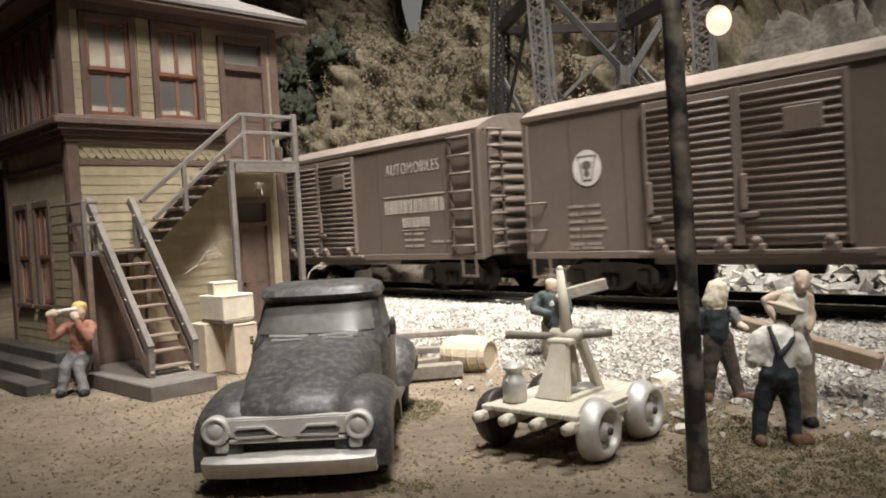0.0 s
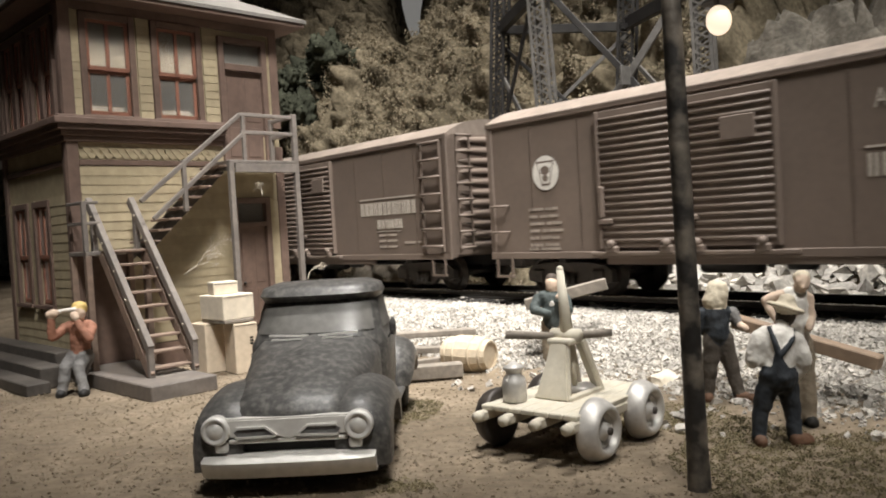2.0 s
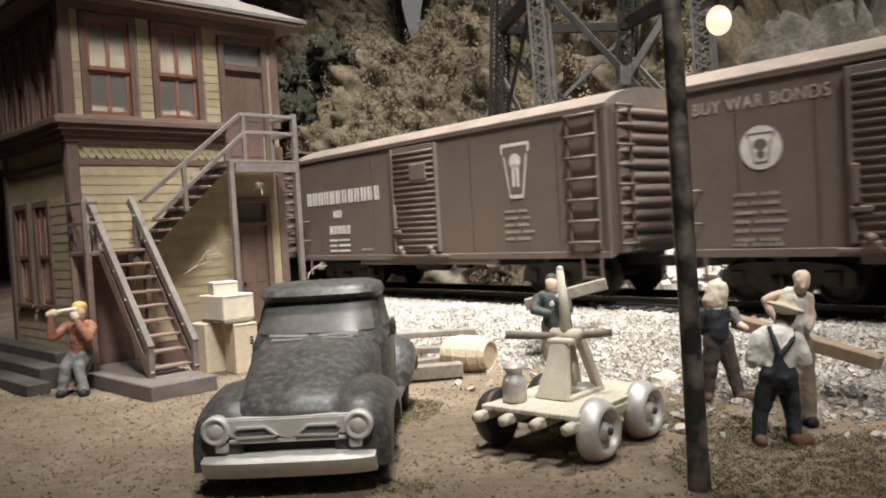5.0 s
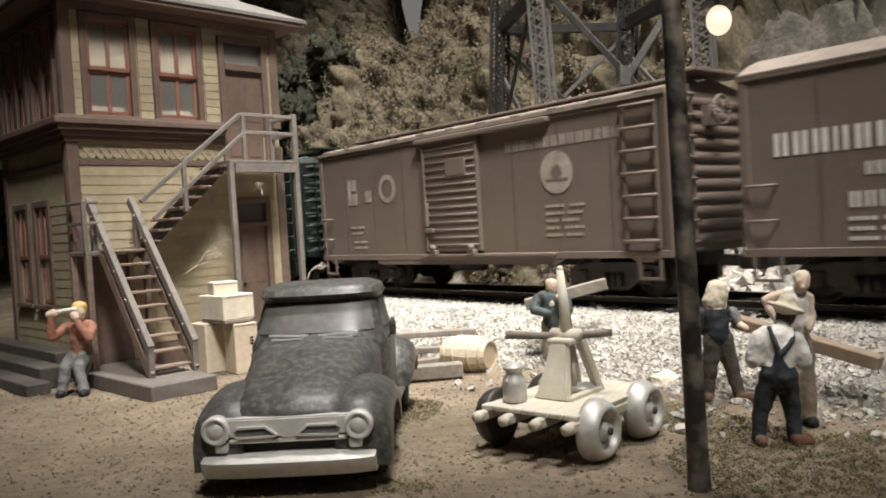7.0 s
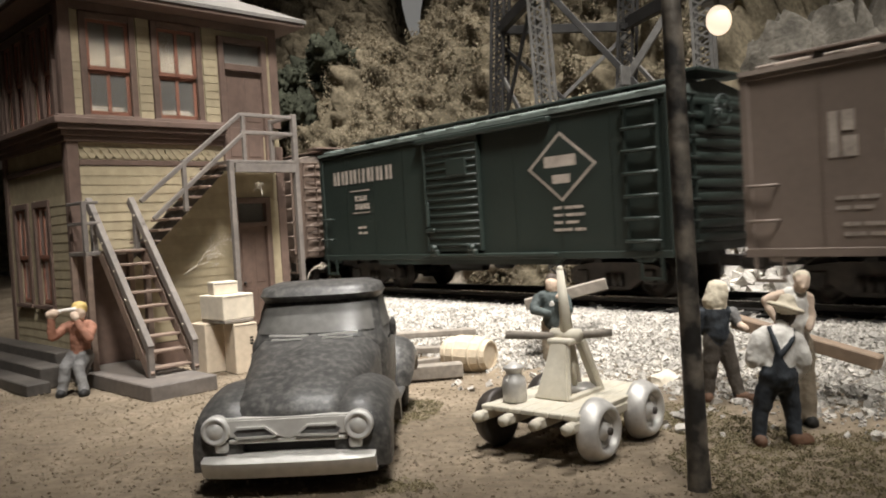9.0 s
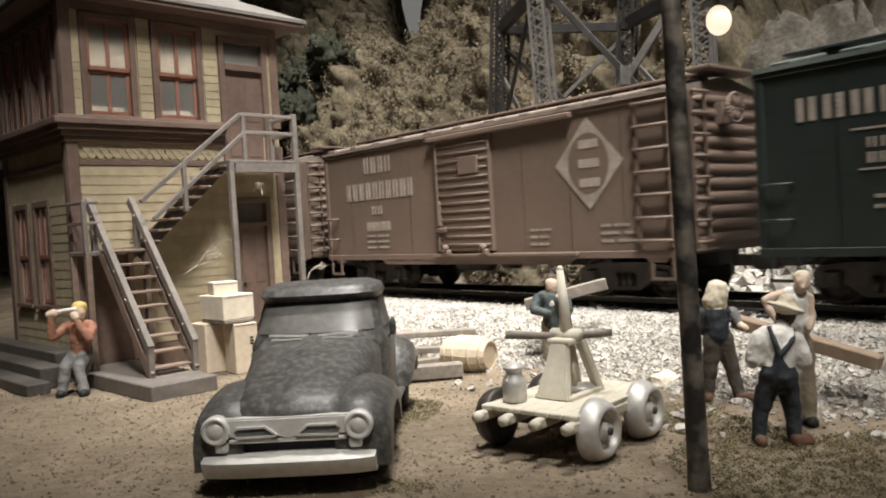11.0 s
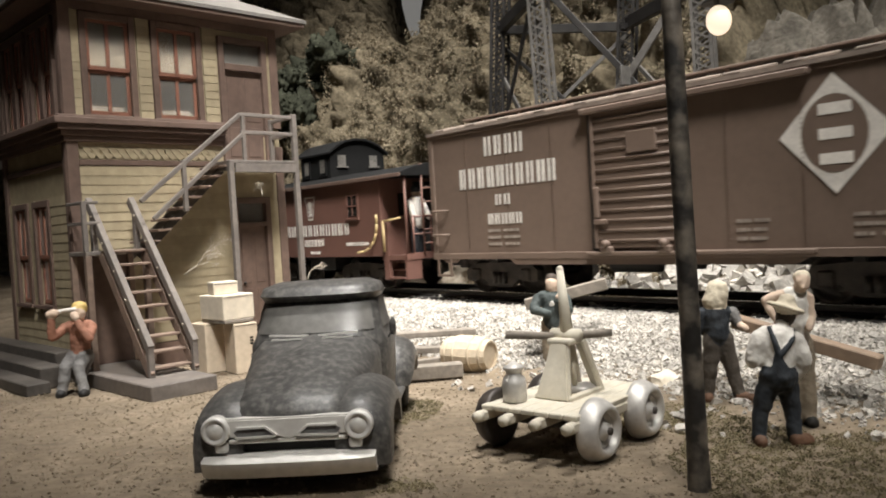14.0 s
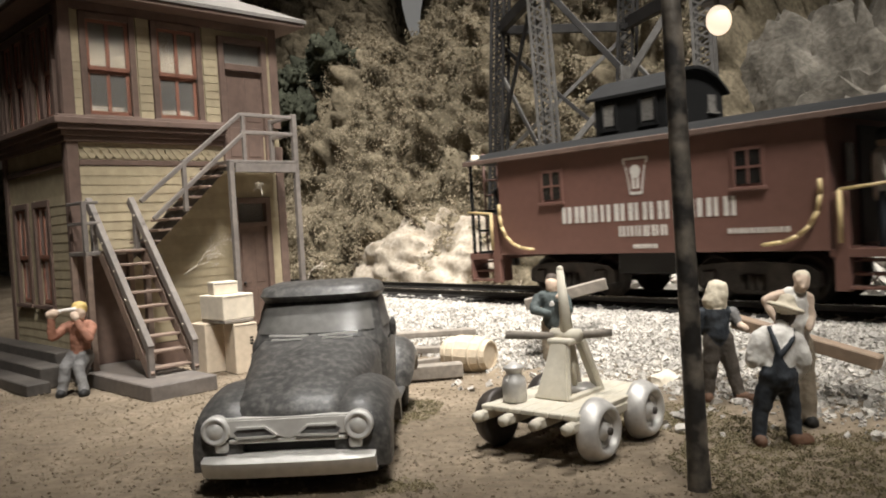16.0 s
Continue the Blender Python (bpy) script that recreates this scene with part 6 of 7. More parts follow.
# man sitting at the steps with a raised bottle
figurine("painted figurine in orange shirt and yellow helmet, sitting at the steps", TW @ move(-0.53, -1.30, 0) @ rot("Z", -38) @ Matrix.Scale(1.1, 4), [
    ("leg", (-0.20, -0.34, 0.07), (-0.16, -0.26, 0.46), (0.085, 0.095), D_), ("leg", (-0.16, -0.26, 0.46), (-0.10, 0.06, 0.62), (0.10, 0.13), D_),
    ("leg", (0.16, -0.40, 0.07), (0.06, -0.28, 0.46), (0.085, 0.095), D_), ("leg", (0.06, -0.28, 0.46), (0.08, 0.06, 0.62), (0.10, 0.13), D_),
    ("seat", (-0.08, 0.10, 0.30), (0.06, 0.12, 0.60), 0.15, D_),
    ("body", (0, 0.08, 0.68), (0.02, 0.06, 1.06), (0.16, 0.18), W_), ("shoulder", (-0.15, 0.05, 1.12), (0.17, 0.05, 1.12), 0.10, W_),
    ("arm", (0.22, 0.03, 1.10), (0.24, -0.20, 0.92), (0.085, 0.075), W_), ("arm", (0.24, -0.20, 0.92), (0.08, -0.22, 1.20), (0.08, 0.07), W_), ("fist", (0.05, -0.22, 1.28), (0.02, -0.21, 1.34), 0.07, S_),
    ("arm", (-0.22, 0.03, 1.10), (-0.36, -0.18, 0.98), (0.085, 0.08), W_), ("arm", (-0.36, -0.18, 0.98), (-0.34, -0.24, 1.30), (0.075, 0.06), W_), ("fist", (-0.34, -0.24, 1.36), (-0.28, -0.24, 1.38), 0.085, S_),
    ("bottle", (-0.30, -0.24, 1.40), (0.0, -0.10, 1.42), 0.035, 4), ("head", (0.04, 0.0, 1.30), (0.04, 0.0, 1.38), 0.11, S_), ("hat", (0.04, 0.03, 1.40), (0.04, 0.03, 1.45), 0.125, H_),
    ("boot", (-0.20, -0.46, 0.05), (-0.20, -0.32, 0.05), 0.075, 5), ("boot", (0.18, -0.52, 0.05), (0.18, -0.38, 0.05), 0.075, 5)], [CLOTH_G, CLOTH_O, SKIN, YHAT, CLOTH_W, BLACK])


# ---- timbers, barrel, cartons, pole ----
def timber(name, a, b2, w, h, material, label):
    bm = B()
    bar(bm, a, b2, w, h, bev=0.015)
    solid(name, bm, material, label, "timber")


timber("shoulder_timber", (1.42, 14.32, 1.20), (2.86, 14.12, 1.52), 0.22, 0.2, OLDWOOD, "weathered grey timber on the carrying figurine's shoulder")
timber("carried_beam", (3.95, 10.95, 1.17), (5.28, 9.72, 0.72), 0.24, 0.17, BEAMWOOD, "brown wooden beam carried by the figurines")
timber("ground_plank", (-0.75, 13.95, 0.16), (0.22, 14.05, 0.16), 0.30, 0.24, OLDWOOD, "weathered plank lying behind the truck")
timber("ground_plank", (-0.85, 14.7, 0.13), (0.2, 15.25, 0.13), 0.14, 0.2, OLDWOOD, "weathered plank lying behind the truck")
timber("ground_plank", (-1.1, 15.6, 0.30), (0.45, 15.3, 0.34), 0.26, 0.12, OLDWOOD, "weathered plank lying behind the truck")
timber("ground_plank", (-1.2, 15.9, 0.56), (0.55, 16.3, 0.52), 0.28, 0.12, OLDWOOD, "weathered plank lying on the ballast")


def barrel():
    at = move(0.36, 14.55, 0.34) @ rot("Z", -34) @ rot("Y", 90)
    t = thing("barrel", "pale wooden barrel lying on its side by the planks", "barrel", at)
    n = 16
    for k in range(n):
        bm = B()
        secs = []
        for i in range(9):
            f = -1 + i / 4
            r = 0.345 - 0.085 * f * f
            a0, a1 = 2 * math.pi * (k + 0.01) / n, 2 * math.pi * (k + 0.99) / n
            secs.append([(r * math.cos(a0), r * math.sin(a0), f * 0.47), (r * math.cos(a1), r * math.sin(a1), f * 0.47), ((r - 0.035) * math.cos(a1), (r - 0.035) * math.sin(a1), f * 0.47), ((r - 0.035) * math.cos(a0), (r - 0.035) * math.sin(a0), f * 0.47)])
        loft(bm, secs)
        part("stave", bm, WOOD, t, smooth=35)
    for z, r in ((-0.36, 0.296), (-0.16, 0.338), (0.16, 0.338), (0.36, 0.296)):
        bm = B()
        lathe(bm, [(r, -0.022), (r + 0.006, -0.02), (r + 0.006, 0.02), (r, 0.022)], 32, move(0, 0, z))
        part("hoop", bm, WOOD, t)
    for z in (-0.42, 0.42):
        bm = B()
        lathe(bm, [(0.24, -0.01), (0.24, 0.01)], 28, move(0, 0, z))
        part("barrel_head", bm, WOOD, t)


barrel()


def carton(x0, x1, y0, y1, z0, z1, material, label, turn=0.0, print_bars=False):
    t = thing("carton", label, "box", TW @ move((x0 + x1) / 2, (y0 + y1) / 2, z0) @ rot("Z", turn), group="stacked cartons")
    w, d, h = (x1 - x0) / 2, (y1 - y0) / 2, z1 - z0
    bm = B()
    box(bm, -w, w, -d, d, 0, h, 0.02, seg=2)
    part("box_body", bm, material, t)
    bm = B()
    box(bm, -w + 0.02, w - 0.02, -d - 0.006, d + 0.006, h - 0.05, h - 0.035)
    part("lid_seam", bm, OLDWOOD, t)
    if print_bars:
        bm = B()
        for i in range(5):
            box(bm, w - 0.17, w - 0.10, -d - 0.006, -d, 0.14 + i * 0.05, 0.175 + i * 0.05)
        for i in range(3):
            box(bm, w - 0.17, w - 0.10, -d - 0.006, -d, 0.56 + i * 0.06, 0.60 + i * 0.06)
        part("print", bm, BLACK, t)


carton(1.66, 2.10, -1.95, -1.45, 0.0, 1.02, CARTON, "brown kraft carton standing under a stack", 4)
carton(2.0, 2.50, -2.60, -2.10, 0.0, 1.00, CARTON, "brown kraft carton with dark print, under a stack", -6, True)
carton(1.78, 2.5, -2.5, -1.66, 1.085, 1.58, CARTON_PALE, "pale wide carton on top of two cartons", 3)
carton(1.86, 2.36, -2.22, -1.80, 1.58, 1.84, CARTON_PALE, "small pale carton on top of the stack", -14)
bm = B()
box(bm, 1.80, 2.44, -2.56, -1.62, 1.022, 1.083, 0.01)
solid("separator_board", bm, OLDWOOD, "grey board between the stacked cartons", "board", TW)


def lamp_pole():
    t = thing("street_lamp", "dark creosoted pole with a small glowing lamp on an arm", "street lamp")
    bm = B()
    lathe(bm, [(0.13, -0.1), (0.115, 0.02), (0.104, 0.4), (0.10, 1.5), (0.097, 3.0), (0.094, 4.5), (0.09, 6.0), (0.05, 6.05)], 16, move(2.37, 7.72, 0) @ rot("Y", -0.6))
    part("pole", bm, POLE, t, smooth=50)
    bm = B()
    for p, q in (((2.34, 7.72, 4.84), (2.52, 7.74, 4.94)), ((2.52, 7.74, 4.94), (2.72, 7.76, 4.92)), ((2.72, 7.76, 4.92), (2.79, 7.77, 4.66))):
        rod(bm, p, q, 0.028, n=8)
    part("lamp_arm", bm, POLE, t)
    bm = B()
    lathe(bm, [(0.04, 4.82), (0.05, 4.78), (0.15, 4.72), (0.155, 4.705), (0.04, 4.74)][::-1], 20, move(2.79, 7.77, 0))
    part("lamp_shade", bm, POLE, t)
    bm = B()
    ball(bm, (2.79, 7.77, 4.54), 0.125, 3, (0.95, 0.95, 1.15))
    part("bulb", bm, GLOW, t, "glowing warm bulb")


lamp_pole()

# ---- the steel trestle ----
def trestle():
    t = thing("steel_trestle", "dark riveted steel trestle tower with lattice columns behind the track", "trestle")
    legs = {"back_left": ((1.62, 25, 0.3), (2.36, 25, 11.5)), "front_left": ((3.30, 22.5, 0.3), (2.98, 22.5, 11.5)), "back_right": ((5.25, 23.5, 0.8), (6.0, 23.5, 11.5)), "front_right": ((6.85, 20, 0.3), (6.76, 20, 11.5))}
    along = Vector((3.5, -2.5, 0)).normalized()
    across = Vector((-along.y, along.x, 0))

    def at(name, z):
        a, b2 = (Vector(p) for p in legs[name])
        return a + (b2 - a) * ((z - a.z) / (b2.z - a.z))

    for name, (a, b2) in legs.items():
        a, b2 = Vector(a), Vector(b2)
        w = 0.22
        # The front legs get the paler tone, as though light struck them.
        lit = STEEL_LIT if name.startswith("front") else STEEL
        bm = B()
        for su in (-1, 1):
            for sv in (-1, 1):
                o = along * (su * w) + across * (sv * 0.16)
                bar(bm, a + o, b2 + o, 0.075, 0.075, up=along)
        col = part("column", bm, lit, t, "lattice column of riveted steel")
        n = 44
        for sv in (-1, 1):
            bm = B()
            for i in range(n):
                for s2 in (-1, 1):
                    p = a + (b2 - a) * (i / n) + along * (-s2 * w) + across * (sv * 0.18)
                    q = a + (b2 - a) * ((i + 1) / n) + along * (s2 * w) + across * (sv * 0.18 + s2 * 0.006)
                    bar(bm, p, q, 0.012, 0.042, up=(across.cross(q - p)).normalized())
            tagged(part("lacing", bm, lit, col), kind="stuff")

    def member(name, p, q, w, h, material=STEEL):
        bm = B()
        bar(bm, p, q, w, h, bev=0.012)
        part(name, bm, material, t)

    member("cross_beam", at("back_left", 8.65), at("back_right", 8.2), 0.16, 0.26)
    member("side_beam", at("back_left", 8.7), at("front_left", 9.1), 0.2, 0.36)
    member("side_beam", at("back_right", 8.3), at("front_right", 8.35), 0.2, 0.36)
    hub = Vector((5.16, 21.2, 6.36))
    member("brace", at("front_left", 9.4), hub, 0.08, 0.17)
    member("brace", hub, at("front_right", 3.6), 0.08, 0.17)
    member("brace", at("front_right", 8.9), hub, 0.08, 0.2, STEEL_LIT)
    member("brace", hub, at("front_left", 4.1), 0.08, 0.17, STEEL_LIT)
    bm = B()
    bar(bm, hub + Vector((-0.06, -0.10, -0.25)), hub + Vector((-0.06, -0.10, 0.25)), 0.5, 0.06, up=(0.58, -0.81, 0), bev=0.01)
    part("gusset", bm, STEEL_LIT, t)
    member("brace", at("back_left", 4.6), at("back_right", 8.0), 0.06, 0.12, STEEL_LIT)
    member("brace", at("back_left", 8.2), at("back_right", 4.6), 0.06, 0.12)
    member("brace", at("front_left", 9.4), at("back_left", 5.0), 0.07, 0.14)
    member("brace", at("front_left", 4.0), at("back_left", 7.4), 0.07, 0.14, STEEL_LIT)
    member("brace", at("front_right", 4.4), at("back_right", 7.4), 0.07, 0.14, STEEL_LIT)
    for name in legs:
        bm = B()
        p = at(name, 0.4)
        box(bm, p.x - 0.5, p.x + 0.5, p.y - 0.5, p.y + 0.5, 0.0, 0.75, 0.04)
        part("footing", bm, PLASTER, t)


trestle()

# ---- scatter: ballast, crumbs, rocks, brush ----
RNG = np.random.default_rng(7)
CUBE = np.array([(-1, -1, -1), (1, -1, -1), (1, 1, -1), (-1, 1, -1), (-1, -1, 1), (1, -1, 1), (1, 1, 1), (-1, 1, 1)], float)
CUBE_F = np.array([(0, 3, 2, 1), (4, 5, 6, 7), (0, 1, 5, 4), (1, 2, 6, 5), (2, 3, 7, 6), (3, 0, 4, 7)])


def turns(n):
    q = RNG.normal(size=(n, 4))
    q /= np.linalg.norm(q, axis=1)[:, None]
    w, x, y, z = q.T
    return np.stack([np.stack([1 - 2 * (y * y + z * z), 2 * (x * y - z * w), 2 * (x * z + y * w)], -1), np.stack([2 * (x * y + z * w), 1 - 2 * (x * x + z * z), 2 * (y * z - x * w)], -1),
                     np.stack([2 * (x * z - y * w), 2 * (y * z + x * w), 1 - 2 * (x * x + y * y)], -1)], 1)


def pebbles(name, places, sizes, material, label, category, jitter=0.5):
    """Many rough stones in one mesh."""
    n = len(places)
    v = CUBE[None] * (1 + RNG.uniform(-jitter, jitter, (n, 8, 3)))
    v *= (sizes[:, None] * RNG.uniform(0.6, 1.15, (n, 3)))[:, None, :] * 0.58
    v = np.einsum("nij,nkj->nki", turns(n), v) + places[:, None, :]
    f = CUBE_F[None] + 8 * np.arange(n)[:, None, None]
    me = bpy.data.meshes.new(name)
    me.from_pydata((v.reshape(-1, 3) * K).tolist(), [], f.reshape(-1, 4).tolist())
    me.materials.append(material)
    return tagged(new(name, me), label, category, kind="stuff")


def tufts(name, centres, radii, count, leaf, material, label, category, flat=0.7):
    """Clumps of many small leaf flakes, in one mesh."""
    n = len(centres) * count
    d = RNG.normal(size=(n, 3))
    d /= np.linalg.norm(d, axis=1)[:, None]
    r = np.repeat(radii, count)[:, None] * RNG.uniform(0.45, 1.08, (n, 1))
    lump = 1 + 0.3 * np.sin(d[:, :1] * 7 + np.repeat(RNG.uniform(0, 6, len(centres)), count)[:, None]) * np.sin(d[:, 1:2] * 6)
    p = np.repeat(centres, count, axis=0) + d * r * lump * np.array((1, 1, flat))
    quad = np.array([(-1, -0.6, 0), (0.2, -1, 0.3), (1, 0.5, 0), (-0.3, 1, -0.3)], float)
    v = np.einsum("nij,kj->nki", turns(n), quad) * (leaf * RNG.uniform(0.5, 1.4, (n, 1)))[:, None, :] + p[:, None, :]
    f = np.arange(n * 4).reshape(n, 4)
    me = bpy.data.meshes.new(name)
    me.from_pydata((v.reshape(-1, 3) * K).tolist(), [], f.tolist())
    me.materials.append(material)
    return tagged(new(name, me), label, category, kind="stuff")


def track_points(n, s0, s1, d0, d1):
    s, d = RNG.uniform(s0, s1, n), RNG.uniform(d0, d1, n)
    out = []
    for a, b2 in zip(s, d):
        p = on_track(a, b2)
        out.append((p.x, p.y, ground_height(p.x, p.y)))
    return np.array(out)


pts = track_points(86000, -9, 15, 9.3, 13.0)
edge = np.array([sd(x, y)[1] for x, y, _ in pts])
keep = RNG.uniform(0, 1, len(pts)) < np.clip((edge - 9.7) / 1.0, 0.02, 1)
pts = pts[keep]
pebbles("ballast", pts, 0.022 + 0.05 * RNG.uniform(0, 1, len(pts)) ** 1.6, BALLAST, "pale grey crushed stone ballast beside the track", "ballast")
pts = track_points(5000, -14, 17, 12.8, 16.6)
pebbles("ballast", pts, RNG.uniform(0.05, 0.11, len(pts)), BALLAST, "pale grey ballast between and behind the rails", "ballast")

n = 38000
xs, ys = RNG.uniform(-9, 8, n), 6.0 + 12 * RNG.uniform(0, 1, n) ** 1.5
pts = np.array([(x, y, ground_height(x, y)) for x, y in zip(xs, ys) if sd(x, y)[1] < 10.6])
pebbles("soil_crumb", pts, 0.009 + 0.032 * RNG.uniform(0, 1, len(pts)) ** 4, SOIL, "loose brown soil crumbs on the yard", "soil")
n = 420
xs, ys = RNG.uniform(-4, 8, n), RNG.uniform(6.5, 14, n)
pts = np.array([(x, y, ground_height(x, y) + 0.01) for x, y in zip(xs, ys) if sd(x, y)[1] > 8.4])
pebbles("stray_stone", pts, RNG.uniform(0.04, 0.1, len(pts)), BALLAST, "stray pale stones on the soil", "stones")

moss = []
for x, y in zip(RNG.uniform(-1, 8.5, 14000), RNG.uniform(6.0, 12.5, 14000)):
    s, d = sd(x, y)
    v = noise.noise(Vector((x * 0.8, y * 0.8, 2))) + 0.8 * smooth(1.0, 3.5, x) - 0.9 * smooth(8.8, 10.2, d) - 0.35
    if v > 0:
        moss.append((x, y, ground_height(x, y) + 0.01))
moss = np.array(moss)
tufts("moss", moss, RNG.uniform(0.04, 0.08, len(moss)), 20, 0.009, MOSS, "short olive-brown moss on the soil", "moss", 0.5)

# single pale stones by the handcar
def stone(name, at, size, material, seed, label):
    bm = B()
    bmesh.ops.create_icosphere(bm, subdivisions=3, radius=1)
    for v in bm.verts:
        nn = noise.fractal(v.co * 1.3 + Vector((seed, 0, 0)), 1.0, 2.0, 4)
        c = noise.cell_vector(v.co * 1.6 + Vector((seed, 0, 0)))
        v.co = Vector((v.co.x * size[0], v.co.y * size[1], v.co.z * size[2])) * (1 + 0.28 * nn + 0.10 * (c.x - 0.5))
    solid(name, bm, material, label, "stone", at, smooth=35)


stone("pale_stone", move(3.25, 12.0, 0.16) @ rot("Z", 20), (0.25, 0.2, 0.17), CARTON_PALE, 3, "pale yellow stone on the edge of the ballast")
stone("pale_stone", move(3.1, 10.35, 0.07), (0.2, 0.13, 0.08), BALLAST, 8, "pale flat stone on the moss")
stone("pale_stone", move(3.95, 10.75, 0.07), (0.2, 0.13, 0.09), BALLAST, 12, "pale flat stone on the moss")
stone("pale_stone", move(2.85, 9.75, 0.05), (0.13, 0.1, 0.06), BALLAST, 17, "pale flat stone on the moss")
stone("pale_stone", move(0.45, 6.98, 0.04), (0.09, 0.07, 0.06), ROCK, 23, "small grey stone near the truck")

# talus at the foot of the hill
n = 2200
s, e = RNG.uniform(1, 18, n), RNG.uniform(0.1, 2.6, n)
pts = np.array([tuple(on_track(a, MID + 2.0 + b2, hill_height(a, MID + 2.2 + b2) + 0.12 + 0.22 * b2)) for a, b2 in zip(s, e)])
pebbles("talus", pts, (0.07 + 0.34 * RNG.uniform(0, 1, n) ** 2) * (1 - 0.1 * e), TALUS, "broken grey rock at the foot of the hill", "rocks", 0.45)
n = 260
s, e = RNG.uniform(-14, 2, n), RNG.uniform(0.1, 1.2, n)
pts = np.array([tuple(on_track(a, MID + 2.0 + b2, hill_height(a, MID + 2.2 + b2))) for a, b2 in zip(s, e)])
pebbles("talus", pts, RNG.uniform(0.08, 0.24, n), PLASTER, "pale broken stone at the foot of the hill", "rocks", 0.45)


def bank(name, s, d, size, material, seed, label, z=0.3, crack=0.0):
    bm = B()
    bmesh.ops.create_icosphere(bm, subdivisions=6, radius=1)
    for v in bm.verts:
        q = v.co * 1.6 + Vector((seed, seed, 0))
        nn = noise.fractal(q, 0.9 - 5 * crack, 2.1, 6)
        near = noise.voronoi(q * 4.5 + 0.4 * noise.noise_vector(q * 3))[0]
        rg = abs(noise.noise(Vector((q.x * 2.4 + q.z, q.y * 2.4, q.z * 1.2))))
        v.co = Vector((v.co.x * size[0], v.co.y * size[1], v.co.z * size[2])) * (1 + 0.22 * nn - 0.14 * rg - crack * max(0.0, 1 - 4 * (near[1] - near[0])))
    solid(name, bm, material, label, "rock bank", move(*on_track(s, d, z)) @ rot("Z", TRACK_DEG), kind="structure", smooth=50)


bank("plaster_bank", -6.8, MID + 4.4, (5.2, 2.4, 2.75), PLASTER, 4.1, "pale carved plaster bank at the foot of the hill")
bank("rock_slope", 8.5, MID + 5.7, (4.6, 1.9, 5.6), PALE_ROCK, 9.7, "pale carved rock ridge on the hillside", 0.4, 0.03)
bank("rock_slope", 7.0, MID + 8.2, (5.8, 2.2, 8.5), ROCK, 2.3, "grey carved rock slope on the hillside", 0.4, 0.06)

# brush on the hillside: a coat of small flakes over the mounds
def flakes(name, places, size, material, label, category, out=(-0.6, -0.5, 0.75)):
    """Small flakes that lie loosely on a skin, turned roughly outwards."""
    n = len(places)
    w = np.array(out) + 0.55 * RNG.normal(size=(n, 3))
    w /= np.linalg.norm(w, axis=1)[:, None]
    u = np.cross(w, RNG.normal(size=(n, 3)))
    u /= np.linalg.norm(u, axis=1)[:, None]
    v = np.cross(w, u)
    sz = (size * RNG.uniform(0.5, 1.5, n))[:, None]
    v = np.stack([places + sz * (a * u + b2 * v + c * w) for a, b2, c in ((-1, -0.4, 0), (0.2, -0.6, 0.3), (1, 0.3, 0), (-0.3, 0.6, -0.3))], 1)
    me = bpy.data.meshes.new(name)
    me.from_pydata((v.reshape(-1, 3) * K).tolist(), [], np.arange(n * 4).reshape(n, 4).tolist())
    me.materials.append(material)
    return tagged(new(name, me), label, category, kind="stuff")


cs = []
for a, b2, up in zip(-24 + 36 * RNG.uniform(0, 1, 330000), 0.3 + 11.5 * RNG.uniform(0, 1, 330000), RNG.uniform(-0.02, 0.10, 330000)):
    d = MID + 2.4 + b2
    if noise.noise(Vector((a * 0.35, d * 0.35, 7))) < -0.4 + 1.3 * smooth(1.5, 4.0, a) * (1 - smooth(9, 12, b2)):
        continue
    tuft = noise.noise(Vector((a * 1.9, d * 1.9, 3.3))) + 0.5 * noise.noise(Vector((a * 4.4, d * 4.4, 8.1)))
    cs.append(tuple(hill_point(a, d, up + max(0.0, tuft + 0.12) * RNG.uniform(0.2, 0.75))))
flakes("hill_brush", np.array(cs), 0.042, LICHEN, "olive-brown lichen brush covering the hillside", "brush")


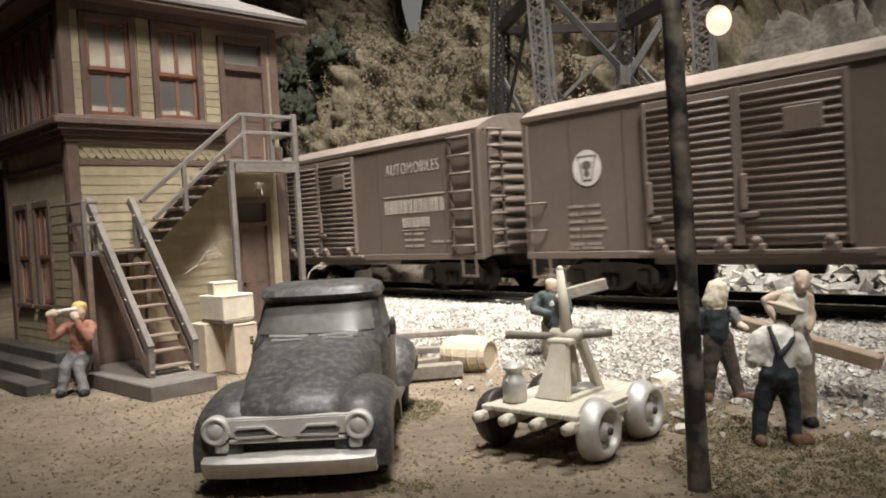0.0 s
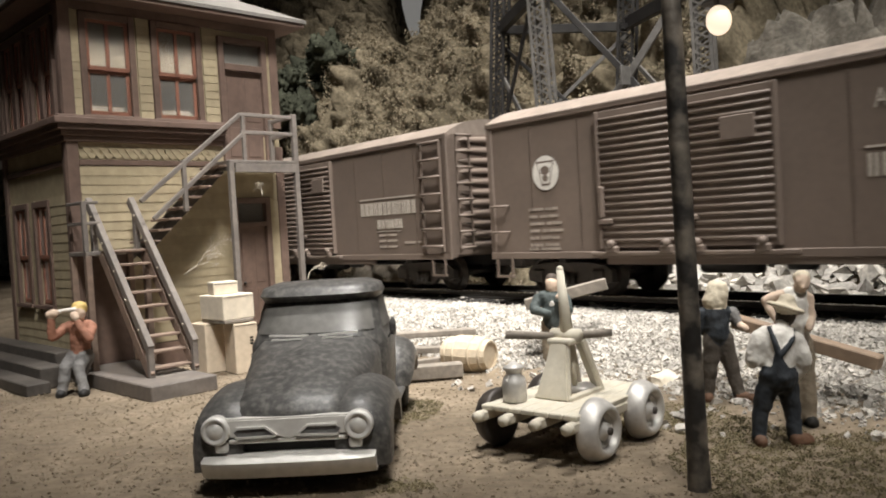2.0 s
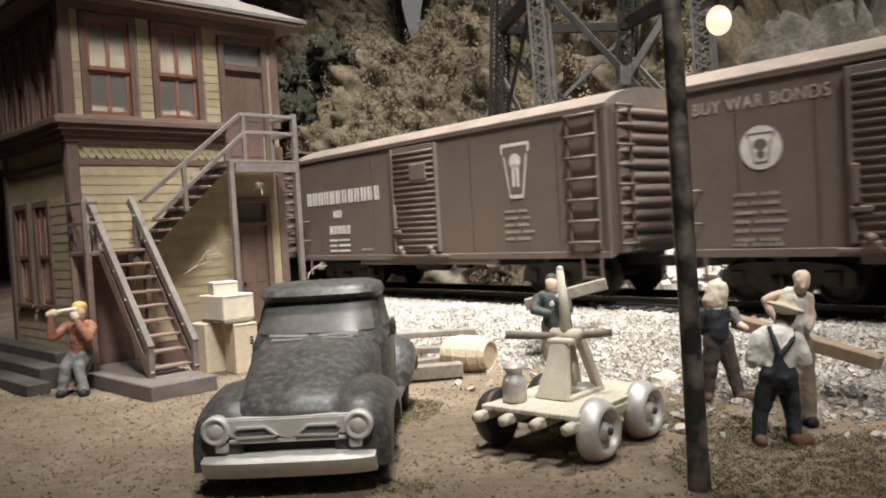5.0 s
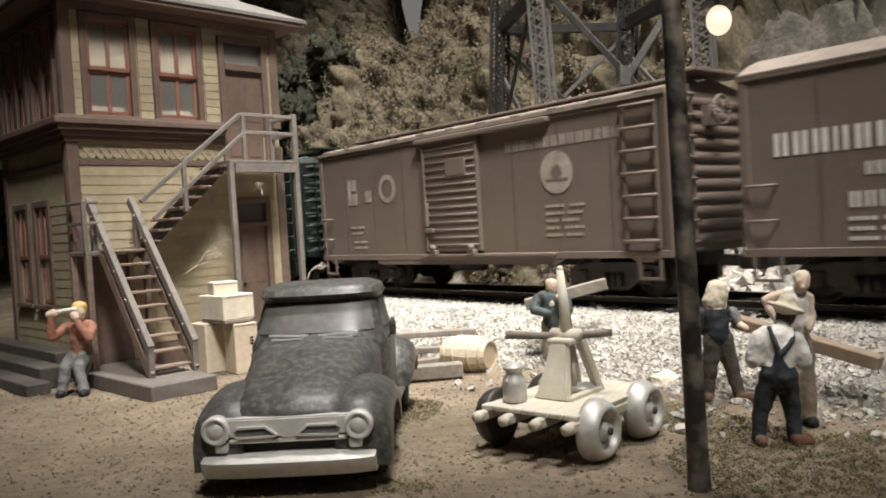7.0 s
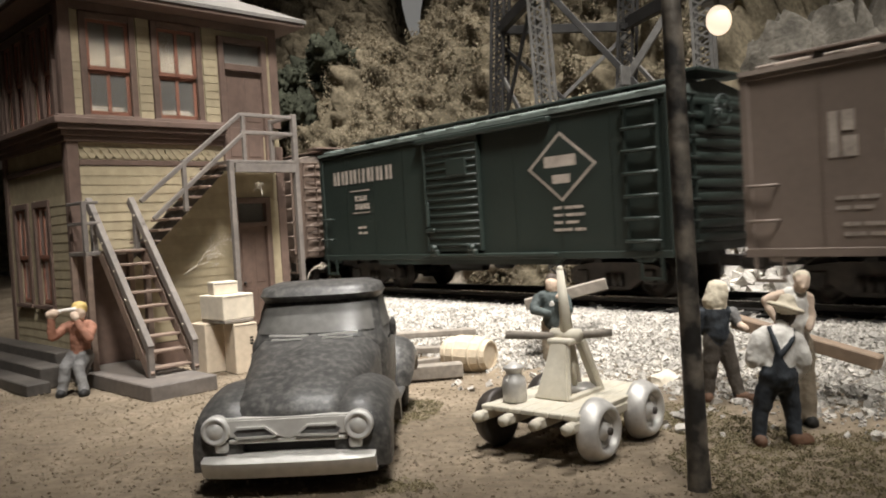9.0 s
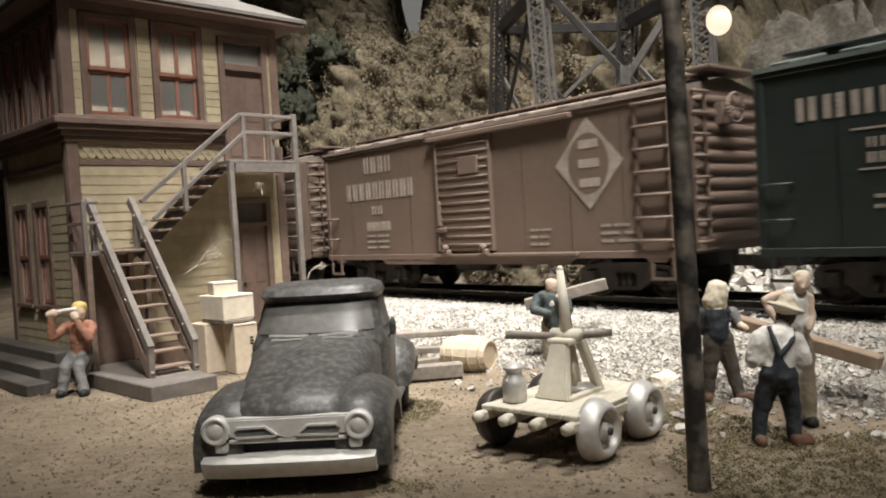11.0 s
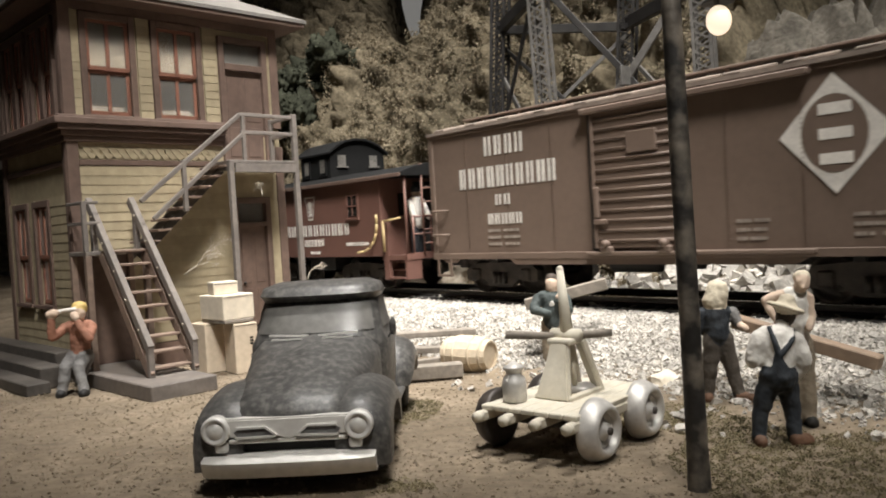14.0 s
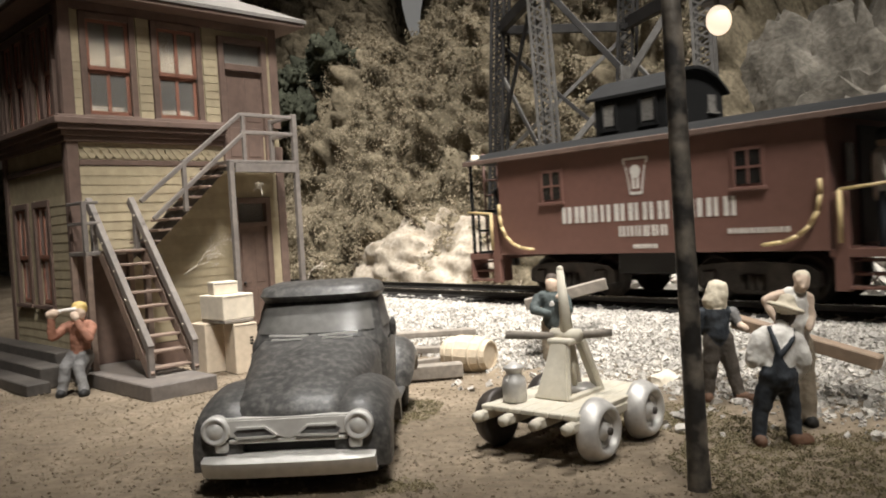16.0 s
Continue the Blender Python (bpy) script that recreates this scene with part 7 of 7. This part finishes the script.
def shrub(name, s, d, z, r, material, seed, label):
    rg = np.random.default_rng(seed)
    t = thing(name, label, "bush")
    base = on_track(s, d, z - r * 1.2)
    bm = B()
    rod(bm, base - Vector((0, 0, r)), base + Vector((0, 0, r * 0.9)), 0.10, 0.05, n=8)
    for k in range(6):
        dv = Vector(rg.normal(size=3))
        dv.z = abs(dv.z)
        rod(bm, base + Vector((0, 0, r * 0.3)), base + Vector((0, 0, r * 0.6)) + dv.normalized() * r * 0.9, 0.05, 0.02, n=6)
    part("trunk", bm, OLDWOOD, t)
    bm = B()
    skin = []
    for k in range(14):
        c = on_track(s, d, z) + Vector(rg.normal(size=3)) * r * 0.42
        rr = r * rg.uniform(0.28, 0.48)
        lump = B()
        bmesh.ops.create_icosphere(lump, subdivisions=4, radius=1)
        for v in lump.verts:
            q = v.co * rr * 1.0 + c
            f = 0.75 + 0.8 * abs(noise.noise(q * 1.8)) + 0.5 * abs(noise.noise(q * 4.0)) + 0.2 * noise.noise(q * 9)
            v.co = c + v.co * rr * f
            if rg.uniform() < 0.7:
                skin.append(tuple(v.co))
        me = bpy.data.meshes.new("lump")
        lump.to_mesh(me)
        lump.free()
        bm.from_mesh(me)
        bpy.data.meshes.remove(me)
    part("crown", bm, material, t, smooth=180)
    ob = flakes("leaf_coat", np.array(skin), 0.075, material, "", "")
    ob.parent = t


shrub("dark_bush", -19.6, SIDE + 9.0, 9.7, 2.3, BUSH, 3, "dark green bush growing on the hillside")
shrub("dark_bush", -21.6, SIDE + 8.6, 7.9, 1.8, BUSH, 5, "dark green bush growing on the hillside")

# ---- the train's run ----
RUN = [(0.0, 0.0), (0.5, 3.13), (1.0, 6.1), (1.5, 9.0), (2.0, 12.05), (2.5, 14.97), (3.0, 17.95), (3.5, 20.92), (4.2, 24.93), (5.25, 31.7), (6.3, 39.1), (6.5, 40.6), (7.0, 44.42),
       (7.5, 47.6), (8.0, 50.75), (8.5, 54.1), (9.0, 57.6), (10.2, 65.7), (11.3, 72.9), (12.0, 77.1), (12.5, 80.1), (13.0, 83.2), (13.5, 86.1), (14.0, 88.9), (14.5, 91.75), (15.0, 94.6), (15.5, 97.6), (16.0, 100.6)]


def travelled(t):
    for (t0, a), (t1, b2) in zip(RUN, RUN[1:]):
        if t <= t1 + 1e-6:
            return a + (b2 - a) * (t - t0) / (t1 - t0)
    return RUN[-1][1]


def scaled(m):
    m = m.copy()
    m.translation = m.translation * K
    return m


def motions():
    for car, q, wheels in TURNING:
        walk(car, [(t, scaled(track_pose(q + s))) for t, s in RUN])
        for w, x in wheels:
            place = Matrix.Translation((x * K, 0, 0.42 * K))
            rows = []
            for i in range(241):
                t = i / 15
                rows.append((t, place @ Matrix.Rotation(travelled(t) / 0.42, 4, "Y")))
            walk(w, rows)


motions()
